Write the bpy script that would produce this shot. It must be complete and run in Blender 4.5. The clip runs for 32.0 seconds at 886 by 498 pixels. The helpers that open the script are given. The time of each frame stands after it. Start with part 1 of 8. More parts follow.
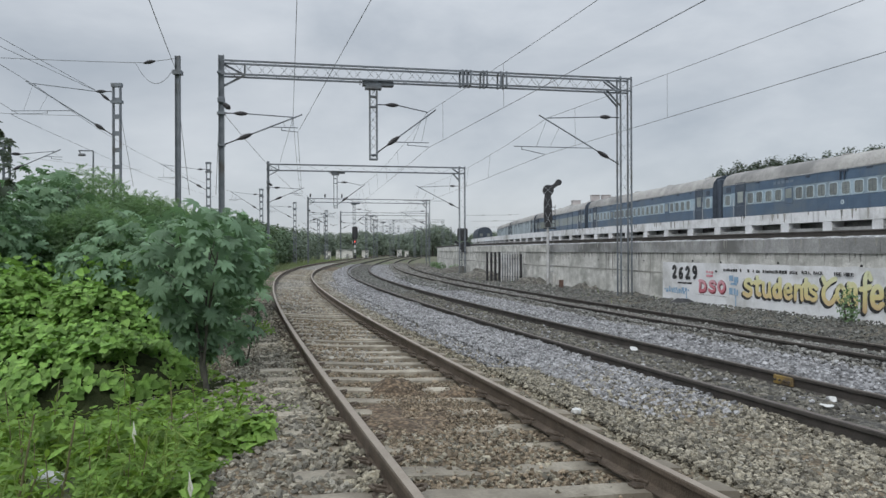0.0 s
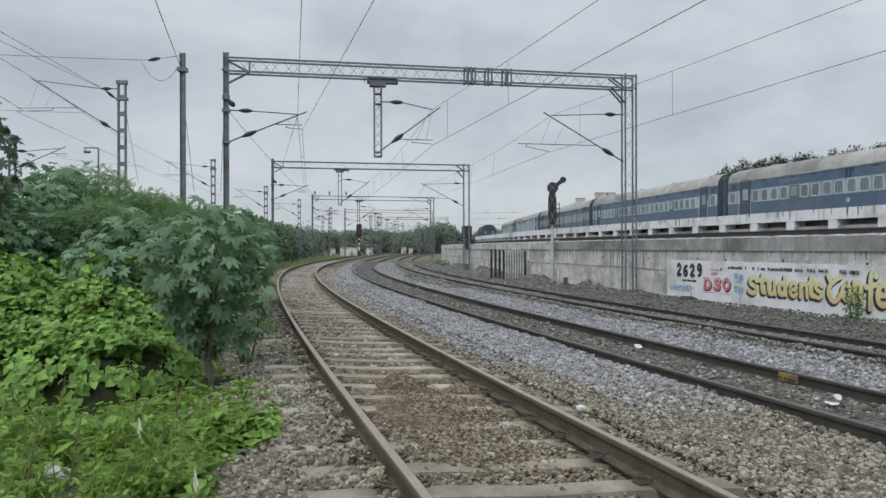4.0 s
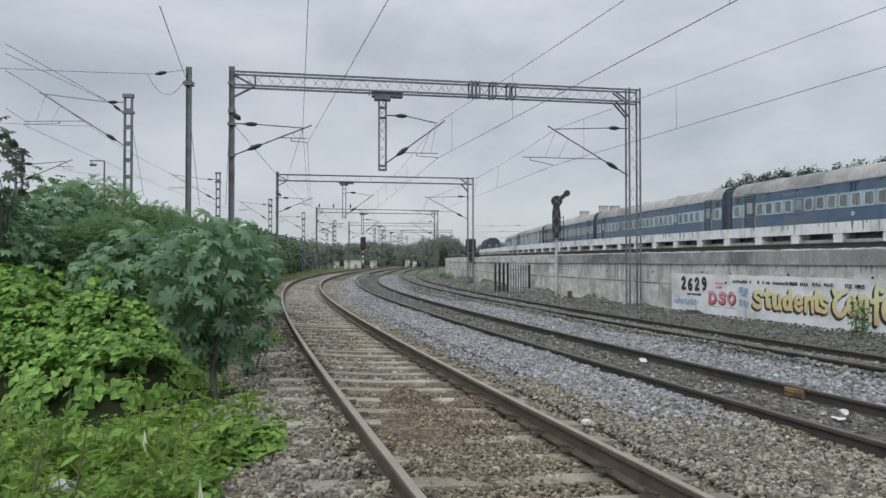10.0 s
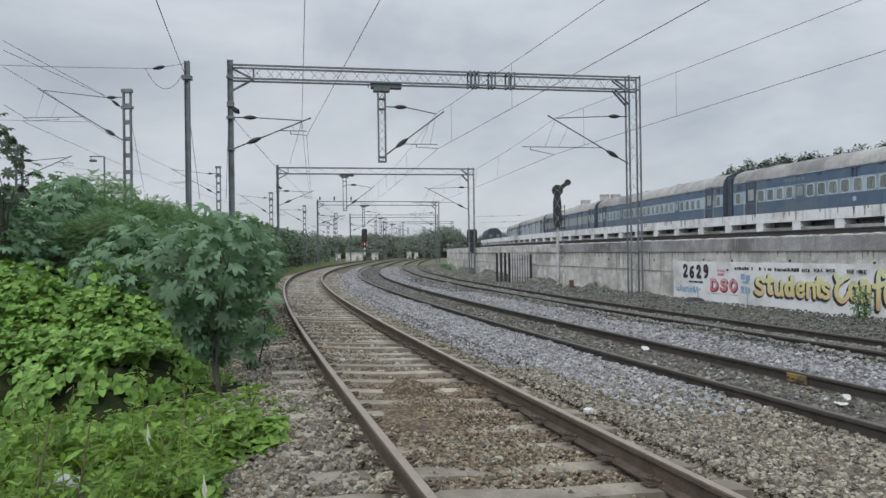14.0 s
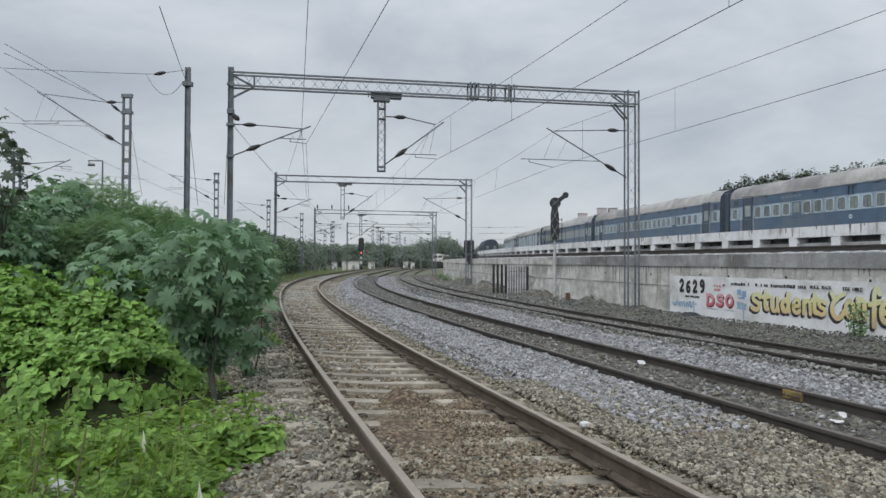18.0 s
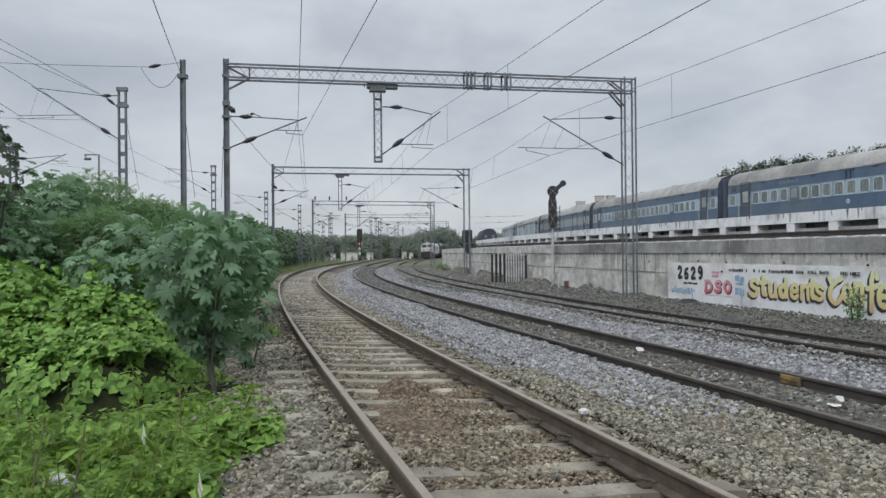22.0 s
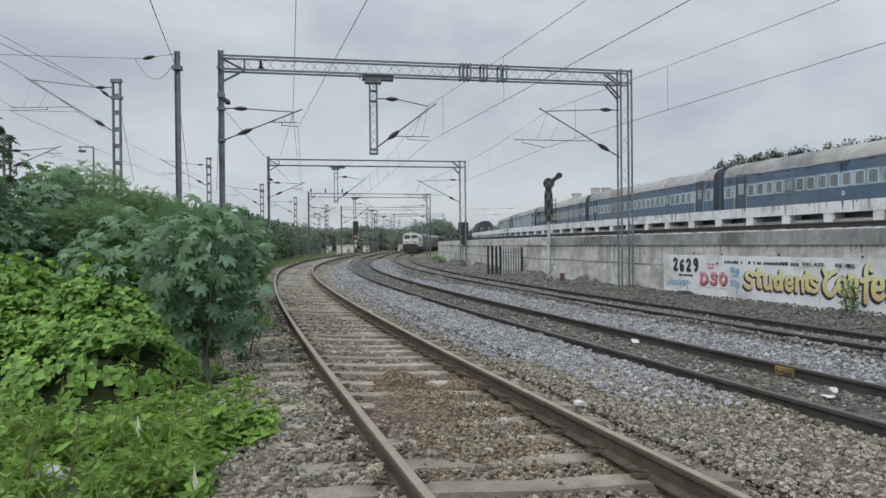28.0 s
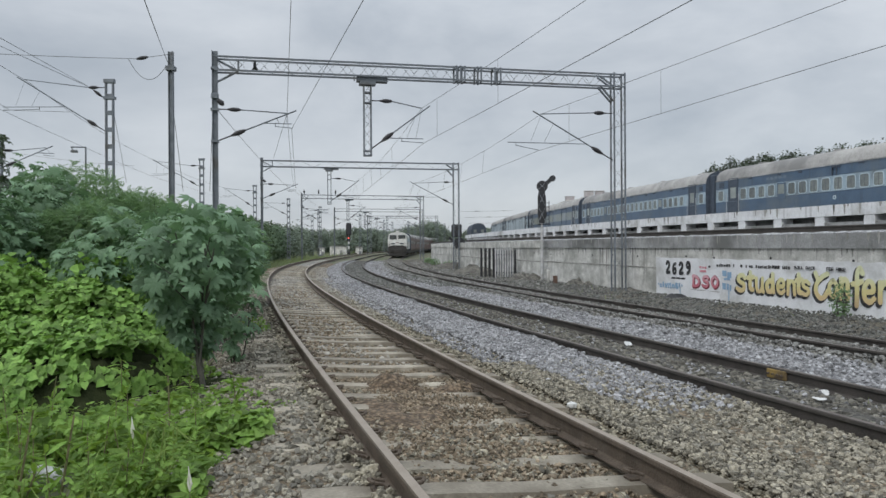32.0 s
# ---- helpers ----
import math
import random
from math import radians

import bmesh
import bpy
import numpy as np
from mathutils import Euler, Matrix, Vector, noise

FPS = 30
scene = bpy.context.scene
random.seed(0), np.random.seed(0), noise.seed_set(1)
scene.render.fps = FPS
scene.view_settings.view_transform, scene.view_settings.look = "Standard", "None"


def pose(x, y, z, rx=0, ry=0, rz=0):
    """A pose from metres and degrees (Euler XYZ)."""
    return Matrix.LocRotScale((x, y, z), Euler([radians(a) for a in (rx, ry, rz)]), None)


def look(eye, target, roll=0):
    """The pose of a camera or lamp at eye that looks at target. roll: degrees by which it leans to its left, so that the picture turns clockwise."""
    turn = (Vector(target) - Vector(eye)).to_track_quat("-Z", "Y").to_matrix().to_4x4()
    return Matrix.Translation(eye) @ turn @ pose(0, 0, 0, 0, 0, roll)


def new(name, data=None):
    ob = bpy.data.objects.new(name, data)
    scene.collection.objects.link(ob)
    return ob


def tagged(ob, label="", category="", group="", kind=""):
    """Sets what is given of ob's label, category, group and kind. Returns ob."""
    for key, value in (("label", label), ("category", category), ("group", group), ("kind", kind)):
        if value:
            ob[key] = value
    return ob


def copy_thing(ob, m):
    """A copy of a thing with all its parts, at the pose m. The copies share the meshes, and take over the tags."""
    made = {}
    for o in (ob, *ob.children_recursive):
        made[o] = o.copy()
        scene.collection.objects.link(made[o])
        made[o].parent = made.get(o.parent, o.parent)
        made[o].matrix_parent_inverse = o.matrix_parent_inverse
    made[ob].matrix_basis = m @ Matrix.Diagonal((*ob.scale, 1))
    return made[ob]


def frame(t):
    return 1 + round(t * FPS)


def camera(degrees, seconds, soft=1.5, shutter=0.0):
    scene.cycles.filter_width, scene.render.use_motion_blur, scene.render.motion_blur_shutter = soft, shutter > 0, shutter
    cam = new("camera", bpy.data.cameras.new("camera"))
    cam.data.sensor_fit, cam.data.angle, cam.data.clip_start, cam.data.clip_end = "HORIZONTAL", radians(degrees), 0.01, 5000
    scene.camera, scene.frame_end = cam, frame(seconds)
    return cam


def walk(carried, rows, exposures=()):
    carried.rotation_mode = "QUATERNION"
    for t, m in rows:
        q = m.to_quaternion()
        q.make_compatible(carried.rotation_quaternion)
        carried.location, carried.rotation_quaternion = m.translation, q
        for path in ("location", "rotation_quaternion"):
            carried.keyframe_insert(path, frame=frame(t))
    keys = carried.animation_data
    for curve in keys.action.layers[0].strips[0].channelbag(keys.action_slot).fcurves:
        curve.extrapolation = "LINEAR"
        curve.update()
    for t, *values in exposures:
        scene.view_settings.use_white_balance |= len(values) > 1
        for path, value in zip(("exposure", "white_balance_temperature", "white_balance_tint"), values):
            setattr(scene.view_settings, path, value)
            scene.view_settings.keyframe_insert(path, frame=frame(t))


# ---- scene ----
# ---------- camera: hand-held, standing left of the first track ----------
cam = camera(63.2, 32.0, soft=1.5)
PATH = [
    (0, 0.000, 0.000, 1.416, 0.092, 0.200, 0.000),
    (0.5, -0.005, 0.002, 1.412, 0.155, 0.028, 0.181),
    (1, -0.011, 0.001, 1.413, 0.324, 0.004, 0.111),
    (1.5, -0.007, 0.006, 1.412, 0.116, 0.017, 0.322),
    (2, -0.012, -0.004, 1.413, -0.041, 0.104, 0.317),
    (2.5, -0.012, 0.002, 1.413, -0.048, 0.172, 0.249),
    (3, -0.015, -0.002, 1.412, -0.165, 0.043, 0.168),
    (3.5, -0.004, -0.003, 1.411, -0.110, 0.147, 0.301),
    (5.5, -0.004, 0.005, 1.415, -0.114, -0.004, 0.459),
    (6, -0.006, 0.004, 1.415, 0.083, -0.035, 0.454),
    (6.5, -0.004, 0.011, 1.413, -0.040, 0.047, 0.539),
    (7, -0.005, 0.008, 1.417, 0.009, -0.159, 0.422),
    (7.5, -0.011, 0.003, 1.416, 0.243, -0.368, 0.479),
    (8, -0.020, -0.010, 1.417, 0.639, -0.570, 0.573),
    (8.5, -0.023, -0.012, 1.414, 0.789, -0.582, 0.710),
    (9, -0.023, -0.019, 1.417, 0.643, -0.409, 0.773),
    (9.5, -0.018, -0.018, 1.421, 0.788, -0.423, 0.518),
    (10, -0.016, -0.014, 1.415, 0.926, 0.012, 0.636),
    (10.5, -0.014, -0.015, 1.417, 0.637, 0.059, 0.519),
    (11, -0.017, -0.018, 1.420, 0.603, -0.049, 0.463),
    (11.5, -0.018, -0.019, 1.414, 0.599, -0.043, 0.455),
    (12, -0.021, -0.017, 1.417, 0.559, -0.057, 0.352),
    (12.5, -0.016, -0.021, 1.412, 0.639, -0.260, 0.353),
    (13, -0.012, -0.015, 1.411, 0.644, -0.070, 0.377),
    (13.5, -0.010, -0.011, 1.416, 0.222, 0.432, 0.668),
    (14, -0.005, -0.008, 1.413, 0.214, 0.802, 0.763),
    (14.5, -0.007, 0.000, 1.414, 0.189, 0.545, 0.351),
    (16.5, -0.021, -0.020, 1.423, 0.920, 0.082, 0.249),
    (17, -0.018, -0.019, 1.419, 1.083, 0.143, 0.490),
    (17.5, -0.022, -0.021, 1.417, 1.191, -0.038, 0.383),
    (18, -0.030, -0.017, 1.417, 1.035, -0.205, 0.476),
    (18.5, -0.023, -0.023, 1.414, 0.722, -0.117, 0.377),
    (19, -0.024, -0.020, 1.413, 0.804, 0.023, 0.360),
    (19.5, -0.026, -0.019, 1.421, 0.983, 0.128, 0.509),
    (20, -0.023, -0.028, 1.416, 0.621, 0.253, 0.796),
    (20.5, -0.018, -0.022, 1.418, 0.676, 0.159, 0.380),
    (21, -0.024, -0.024, 1.418, 0.458, 0.306, 0.192),
    (21.5, -0.020, -0.025, 1.413, 0.427, 0.416, 0.221),
    (22, -0.016, -0.020, 1.415, 0.228, 0.526, 0.366),
    (22.5, -0.016, -0.016, 1.411, -0.060, 0.661, 0.385),
    (23, -0.015, -0.018, 1.414, -0.015, 0.616, 0.621),
    (23.5, -0.019, -0.009, 1.416, -0.064, 0.607, 0.534),
    (24, -0.015, -0.017, 1.416, 0.054, 0.414, 0.335),
    (24.5, -0.015, -0.022, 1.410, 0.028, 0.537, 0.331),
    (25, -0.011, -0.011, 1.409, -0.258, 0.555, 0.354),
    (25.5, -0.004, -0.003, 1.414, -0.467, 0.483, 0.226),
    (27.5, -0.010, -0.016, 1.411, -0.275, 0.573, 0.537),
    (28, -0.006, -0.013, 1.412, -0.383, 0.571, 0.064),
    (28.5, -0.011, -0.009, 1.411, -0.655, 0.365, -0.088),
    (29, -0.010, -0.010, 1.411, -0.578, 0.539, -0.107),
    (29.5, -0.012, -0.011, 1.411, -0.739, 0.590, 0.090),
    (30, -0.010, -0.015, 1.412, -0.665, 0.487, -0.023),
    (30.5, -0.008, -0.009, 1.410, -0.553, 0.451, -0.154),
    (31, -0.020, -0.016, 1.412, -0.258, 0.264, -0.351),
    (31.5, -0.017, -0.024, 1.413, 0.080, 0.444, -0.312),
    (32, -0.022, -0.028, 1.409, -0.214, 0.323, -0.492),
]
walk(cam, [(t, pose(x, y, z, 90 + pitch, roll, yaw)) for t, x, y, z, pitch, roll, yaw in PATH])

# ---------- overcast daylight ----------
world = bpy.data.worlds.new("overcast_sky")
scene.world = world
world.use_nodes = True
wn, wl = world.node_tree.nodes, world.node_tree.links
wn.clear()
w_out = wn.new("ShaderNodeOutputWorld")
w_bg = wn.new("ShaderNodeBackground")
w_co = wn.new("ShaderNodeTexCoord")
w_map = wn.new("ShaderNodeMapping")
w_map.inputs["Scale"].default_value = (1.0, 1.0, 2.2)
w_map.inputs["Location"].default_value = (1.9, 0.7, 0.4)
w_n1 = wn.new("ShaderNodeTexNoise")
w_n1.inputs["Scale"].default_value = 2.6
w_n1.inputs["Detail"].default_value = 6.0
w_n1.inputs["Roughness"].default_value = 0.56
w_n1.inputs["Distortion"].default_value = 0.25
w_rp = wn.new("ShaderNodeValToRGB")
w_rp.color_ramp.elements[0].position = 0.36
w_rp.color_ramp.elements[0].color = (0.385, 0.425, 0.475, 1)
w_rp.color_ramp.elements[1].position = 0.66
w_rp.color_ramp.elements[1].color = (0.582, 0.616, 0.656, 1)
w_sky = wn.new("ShaderNodeTexSky")
w_sky.sky_type = "NISHITA"
w_sky.sun_disc = False
w_sky.sun_elevation = radians(44)
w_sky.sun_rotation = radians(233)
w_mul = wn.new("ShaderNodeMix")
w_mul.data_type, w_mul.blend_type = "RGBA", "ADD"
w_mul.inputs["Factor"].default_value = 0.012
wl.new(w_co.outputs["Generated"], w_map.inputs["Vector"])
wl.new(w_map.outputs["Vector"], w_n1.inputs["Vector"])
wl.new(w_n1.outputs["Fac"], w_rp.inputs["Fac"])
wl.new(w_rp.outputs["Color"], w_mul.inputs["A"])
wl.new(w_sky.outputs["Color"], w_mul.inputs["B"])
# an overcast sky grows brighter towards the zenith
w_sep = wn.new("ShaderNodeSeparateXYZ")
w_up = wn.new("ShaderNodeMapRange")
w_up.interpolation_type = "SMOOTHSTEP"
w_up.inputs["From Min"].default_value, w_up.inputs["From Max"].default_value = 0.2, 1.0
w_up.inputs["To Min"].default_value, w_up.inputs["To Max"].default_value = 1.0, 2.5
w_grad = wn.new("ShaderNodeMix")
w_grad.data_type, w_grad.blend_type = "RGBA", "MULTIPLY"
w_grad.inputs["Factor"].default_value = 1.0
wl.new(w_co.outputs["Generated"], w_sep.inputs["Vector"])
wl.new(w_sep.outputs["Z"], w_up.inputs["Value"])
wl.new(w_mul.outputs["Result"], w_grad.inputs["A"])
wl.new(w_up.outputs["Result"], w_grad.inputs["B"])
wl.new(w_grad.outputs["Result"], w_bg.inputs["Color"])
wl.new(w_bg.outputs["Background"], w_out.inputs["Surface"])
w_bg.inputs["Strength"].default_value = 1.0
sun_data = bpy.data.lights.new("sun", "SUN")
sun_data.energy, sun_data.angle, sun_data.color = 1.3, radians(40), (1.0, 0.97, 0.92)
sun = new("sun", sun_data)
sun.matrix_basis = look((-18, -42, 50), (0, 0, 0))

# ---------- materials ----------
def mat(name, a, b=None, rough=0.8, scale=4.0, fine=40.0, bump=0.2, metal=0.0, vary=0.0, stretch=(1, 1, 1), island=0.0, stain=None, stain_at=0.62, spec=0.5, dist=0.02, streak=None, gravel=0):
    """Two-scale noise between colours a and b, fine relief, random tint per object or loose piece, optional stain
    colour, optional gravel with shade painted between its stones.
    """
    m = bpy.data.materials.new(name)
    m.use_nodes = True
    n, l = m.node_tree.nodes, m.node_tree.links
    bs = n["Principled BSDF"]
    b = b or tuple(min(1, c * 1.25 + 0.01) for c in a)
    co = n.new("ShaderNodeTexCoord")
    mp = n.new("ShaderNodeMapping")
    mp.inputs["Scale"].default_value = stretch
    l.new(co.outputs["Object"], mp.inputs["Vector"])
    n1 = n.new("ShaderNodeTexNoise")
    n1.inputs["Scale"].default_value, n1.inputs["Detail"].default_value = scale, 5.0
    n2 = n.new("ShaderNodeTexNoise")
    n2.inputs["Scale"].default_value, n2.inputs["Detail"].default_value = fine, 3.0
    for k in (n1, n2):
        l.new(mp.outputs["Vector"], k.inputs["Vector"])
    av = n.new("ShaderNodeMath")
    av.operation = "MULTIPLY_ADD"
    av.inputs[1].default_value = 0.45
    l.new(n2.outputs["Fac"], av.inputs[0])
    sc = n.new("ShaderNodeMath")
    sc.operation = "MULTIPLY"
    sc.inputs[1].default_value = 0.55
    l.new(n1.outputs["Fac"], sc.inputs[0])
    l.new(sc.outputs[0], av.inputs[2])
    rp = n.new("ShaderNodeValToRGB")
    rp.color_ramp.elements[0].position, rp.color_ramp.elements[1].position = 0.36, 0.64
    rp.color_ramp.elements[0].color, rp.color_ramp.elements[1].color = (*a, 1), (*b, 1)
    l.new(av.outputs[0], rp.inputs["Fac"])
    col = rp.outputs["Color"]
    if stain:
        n3 = n.new("ShaderNodeTexNoise")
        n3.inputs["Scale"].default_value, n3.inputs["Detail"].default_value = scale * 0.37, 7.0
        n3.inputs["Roughness"].default_value = 0.65
        l.new(mp.outputs["Vector"], n3.inputs["Vector"])
        r3 = n.new("ShaderNodeValToRGB")
        r3.color_ramp.elements[0].position, r3.color_ramp.elements[1].position = stain_at - 0.13, stain_at + 0.05
        l.new(n3.outputs["Fac"], r3.inputs["Fac"])
        mx = n.new("ShaderNodeMix")
        mx.data_type = "RGBA"
        mx.inputs["B"].default_value = (*stain, 1)
        l.new(r3.outputs["Color"], mx.inputs["Factor"])
        l.new(col, mx.inputs["A"])
        col = mx.outputs["Result"]
    if gravel:
        vo = n.new("ShaderNodeTexVoronoi")
        vo.inputs["Scale"].default_value = gravel
        l.new(co.outputs["Object"], vo.inputs["Vector"])
        sp = n.new("ShaderNodeSeparateColor")
        l.new(vo.outputs["Color"], sp.inputs["Color"])
        g1 = n.new("ShaderNodeMapRange")
        g1.inputs["To Min"].default_value, g1.inputs["To Max"].default_value = 0.55, 1.55
        l.new(sp.outputs["Red"], g1.inputs["Value"])
        # each stone darkens to its rim: shade of the gaps painted in
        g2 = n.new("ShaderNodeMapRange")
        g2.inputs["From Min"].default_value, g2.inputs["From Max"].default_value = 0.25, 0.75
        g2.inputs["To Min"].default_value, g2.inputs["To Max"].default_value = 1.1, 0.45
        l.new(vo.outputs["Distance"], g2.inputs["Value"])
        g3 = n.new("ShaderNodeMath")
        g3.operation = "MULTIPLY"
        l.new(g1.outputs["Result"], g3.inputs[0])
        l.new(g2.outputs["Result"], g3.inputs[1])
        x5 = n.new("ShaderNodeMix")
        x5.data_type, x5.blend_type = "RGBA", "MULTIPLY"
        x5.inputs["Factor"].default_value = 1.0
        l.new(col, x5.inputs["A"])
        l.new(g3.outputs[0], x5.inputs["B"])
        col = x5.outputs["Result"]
    if streak:
        m4 = n.new("ShaderNodeMapping")
        m4.inputs["Scale"].default_value = (2.6, 2.6, 0.16)
        n4 = n.new("ShaderNodeTexNoise")
        n4.inputs["Scale"].default_value, n4.inputs["Detail"].default_value = 2.2, 8.0
        n4.inputs["Roughness"].default_value = 0.7
        r4 = n.new("ShaderNodeValToRGB")
        r4.color_ramp.elements[0].position, r4.color_ramp.elements[1].position = 0.53, 0.82
        x4 = n.new("ShaderNodeMix")
        x4.data_type = "RGBA"
        x4.inputs["B"].default_value = (*streak, 1)
        l.new(co.outputs["Object"], m4.inputs["Vector"])
        l.new(m4.outputs["Vector"], n4.inputs["Vector"])
        l.new(n4.outputs["Fac"], r4.inputs["Fac"])
        l.new(r4.outputs["Color"], x4.inputs["Factor"])
        l.new(col, x4.inputs["A"])
        col = x4.outputs["Result"]
    if vary or island:
        hs = n.new("ShaderNodeHueSaturation")
        src = n.new("ShaderNodeObjectInfo").outputs["Random"] if vary else n.new("ShaderNodeNewGeometry").outputs["Random Per Island"]
        mr = n.new("ShaderNodeMapRange")
        amt = vary or island
        mr.inputs["To Min"].default_value, mr.inputs["To Max"].default_value = 1 - amt, 1 + amt
        l.new(src, mr.inputs["Value"])
        l.new(mr.outputs["Result"], hs.inputs["Value"])
        l.new(col, hs.inputs["Color"])
        col = hs.outputs["Color"]
    l.new(col, bs.inputs["Base Color"])
    bs.inputs["Roughness"].default_value = rough
    bs.inputs["Metallic"].default_value = metal
    bs.inputs["Specular IOR Level"].default_value = spec
    if bump:
        bp = n.new("ShaderNodeBump")
        bp.inputs["Strength"].default_value, bp.inputs["Distance"].default_value = bump, dist
        l.new(g2.outputs["Result"] if gravel else n2.outputs["Fac"], bp.inputs["Height"])
        l.new(bp.outputs["Normal"], bs.inputs["Normal"])
    return m


def leaf_mat(name, a, b, amt=0.3, rough=0.5, trans=0.25, spec=0.2, pass_tint=(1.5, 1.5, 0.8)):
    """Leaf: gloss above, some light let through, tint per leaf."""
    m = mat(name, a, b, rough=rough, scale=9, fine=60, bump=0.1, island=amt, spec=spec)
    n, l = m.node_tree.nodes, m.node_tree.links
    bs = n["Principled BSDF"]
    tr = n.new("ShaderNodeBsdfTranslucent")
    tr.inputs["Color"].default_value = (b[0] * pass_tint[0], b[1] * pass_tint[1], b[2] * pass_tint[2], 1)
    mx = n.new("ShaderNodeMixShader")
    mx.inputs["Fac"].default_value = trans
    l.new(bs.outputs["BSDF"], mx.inputs[1])
    l.new(tr.outputs["BSDF"], mx.inputs[2])
    l.new(mx.outputs["Shader"], n["Material Output"].inputs["Surface"])
    return m


M_SOIL = mat("soil", (0.10, 0.085, 0.065), (0.18, 0.155, 0.12), 0.95, 1.5, 30, 0.6, stain=(0.06, 0.09, 0.03), stain_at=0.55)
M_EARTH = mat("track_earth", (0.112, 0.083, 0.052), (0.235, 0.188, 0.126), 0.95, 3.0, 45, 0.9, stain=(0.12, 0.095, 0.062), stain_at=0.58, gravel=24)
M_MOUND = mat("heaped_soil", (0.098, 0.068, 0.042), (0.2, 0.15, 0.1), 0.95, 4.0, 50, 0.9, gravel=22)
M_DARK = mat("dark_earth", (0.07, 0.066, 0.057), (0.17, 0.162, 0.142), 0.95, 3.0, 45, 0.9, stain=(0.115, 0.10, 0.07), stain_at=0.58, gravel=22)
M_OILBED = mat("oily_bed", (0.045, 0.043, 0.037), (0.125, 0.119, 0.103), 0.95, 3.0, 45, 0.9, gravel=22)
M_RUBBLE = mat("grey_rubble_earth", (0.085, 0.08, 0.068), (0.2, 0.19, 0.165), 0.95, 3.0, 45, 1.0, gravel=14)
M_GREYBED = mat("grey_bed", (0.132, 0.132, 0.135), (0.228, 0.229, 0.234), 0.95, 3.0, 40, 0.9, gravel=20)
M_STONE_TAN = mat("stone_tan", (0.118, 0.106, 0.078), (0.296, 0.272, 0.208), 0.9, 14, 60, 0.5, island=0.68)
M_STONE_OILY = mat("stone_oily", (0.055, 0.052, 0.042), (0.185, 0.175, 0.146), 0.9, 14, 60, 0.5, island=0.7)
M_STONE_BROWN = mat("stone_brown", (0.128, 0.098, 0.064), (0.275, 0.226, 0.162), 0.9, 14, 60, 0.5, island=0.48)
M_STONE_BANK = mat("stone_bank", (0.115, 0.104, 0.079), (0.305, 0.282, 0.222), 0.9, 14, 60, 0.5, island=0.68)
M_STONE_WORN = mat("stone_worn", (0.17, 0.162, 0.14), (0.37, 0.353, 0.312), 0.9, 14, 60, 0.5, island=0.5)
M_STONE_SHOULDER = mat("stone_shoulder", (0.132, 0.121, 0.094), (0.3, 0.28, 0.225), 0.9, 14, 60, 0.5, island=0.58)
M_BEDFAR = mat("worn_grey_bed", (0.19, 0.18, 0.157), (0.345, 0.332, 0.295), 0.95, 3.0, 45, 0.9, gravel=22)
M_STONE_GREY = mat("stone_grey", (0.155, 0.156, 0.16), (0.345, 0.347, 0.353), 0.9, 14, 60, 0.5, island=0.5)
M_STONE_DARK = mat("stone_dark", (0.10, 0.10, 0.093), (0.245, 0.242, 0.225), 0.9, 14, 60, 0.5, island=0.6)
M_STONE_FOOT = mat("stone_foot", (0.072, 0.074, 0.067), (0.185, 0.188, 0.174), 0.9, 14, 60, 0.5, island=0.6)
M_RAIL_SIDE = mat("rail_rust", (0.06, 0.046, 0.033), (0.115, 0.088, 0.064), 0.8, 5, 60, 0.4, stain=(0.125, 0.1, 0.078), stain_at=0.62)
M_RAIL_DARK = mat("rail_dark_rust", (0.036, 0.032, 0.028), (0.072, 0.063, 0.055), 0.8, 5, 60, 0.4)
M_RAIL_TOP = mat("rail_head_steel", (0.24, 0.2, 0.156), (0.34, 0.292, 0.236), 0.5, 6, 80, 0.05, metal=0.3)
M_RAIL_DULL = mat("rail_head_dull", (0.085, 0.07, 0.058), (0.14, 0.118, 0.1), 0.6, 6, 80, 0.1, metal=0.3)
M_SLEEPER = mat("sleeper_concrete", (0.225, 0.202, 0.158), (0.43, 0.395, 0.318), 0.9, 3, 40, 0.4, vary=0.22, stain=(0.2, 0.175, 0.135), stain_at=0.53)
M_CONCRETE = mat("wall_concrete", (0.45, 0.445, 0.415), (0.77, 0.765, 0.73), 0.9, 2.0, 22, 0.3, stretch=(1, 1, 1.4), stain=(0.34, 0.34, 0.312), stain_at=0.57, streak=(0.25, 0.245, 0.22))
M_COPING = mat("coping_concrete", (0.25, 0.253, 0.255), (0.46, 0.462, 0.458), 0.95, 1.2, 25, 0.4, stain=(0.16, 0.162, 0.155), stain_at=0.56, streak=(0.17, 0.175, 0.165))
M_LIMEWASH = mat("limewash_white", (0.68, 0.69, 0.70), (0.83, 0.84, 0.85), 0.85, 1.6, 18, 0.15, stain=(0.42, 0.415, 0.395), stain_at=0.62, streak=(0.24, 0.235, 0.225))
M_GALV = mat("galvanised_steel", (0.115, 0.13, 0.146), (0.2, 0.222, 0.243), 0.6, 3, 40, 0.1, metal=0.35, stain=(0.11, 0.108, 0.1), stain_at=0.64)
M_GALV_LIGHT = mat("bright_galvanised", (0.30, 0.315, 0.33), (0.42, 0.435, 0.45), 0.55, 3, 40, 0.1, metal=0.4)
M_INSUL = mat("insulator_brown", (0.028, 0.027, 0.029), (0.05, 0.048, 0.05), 0.45, 8, 50, 0.0, spec=0.3)
M_WIRE = mat("weathered_copper_wire", (0.14, 0.148, 0.152), (0.2, 0.208, 0.212), 0.6, 5, 30, 0.0, metal=0.5)
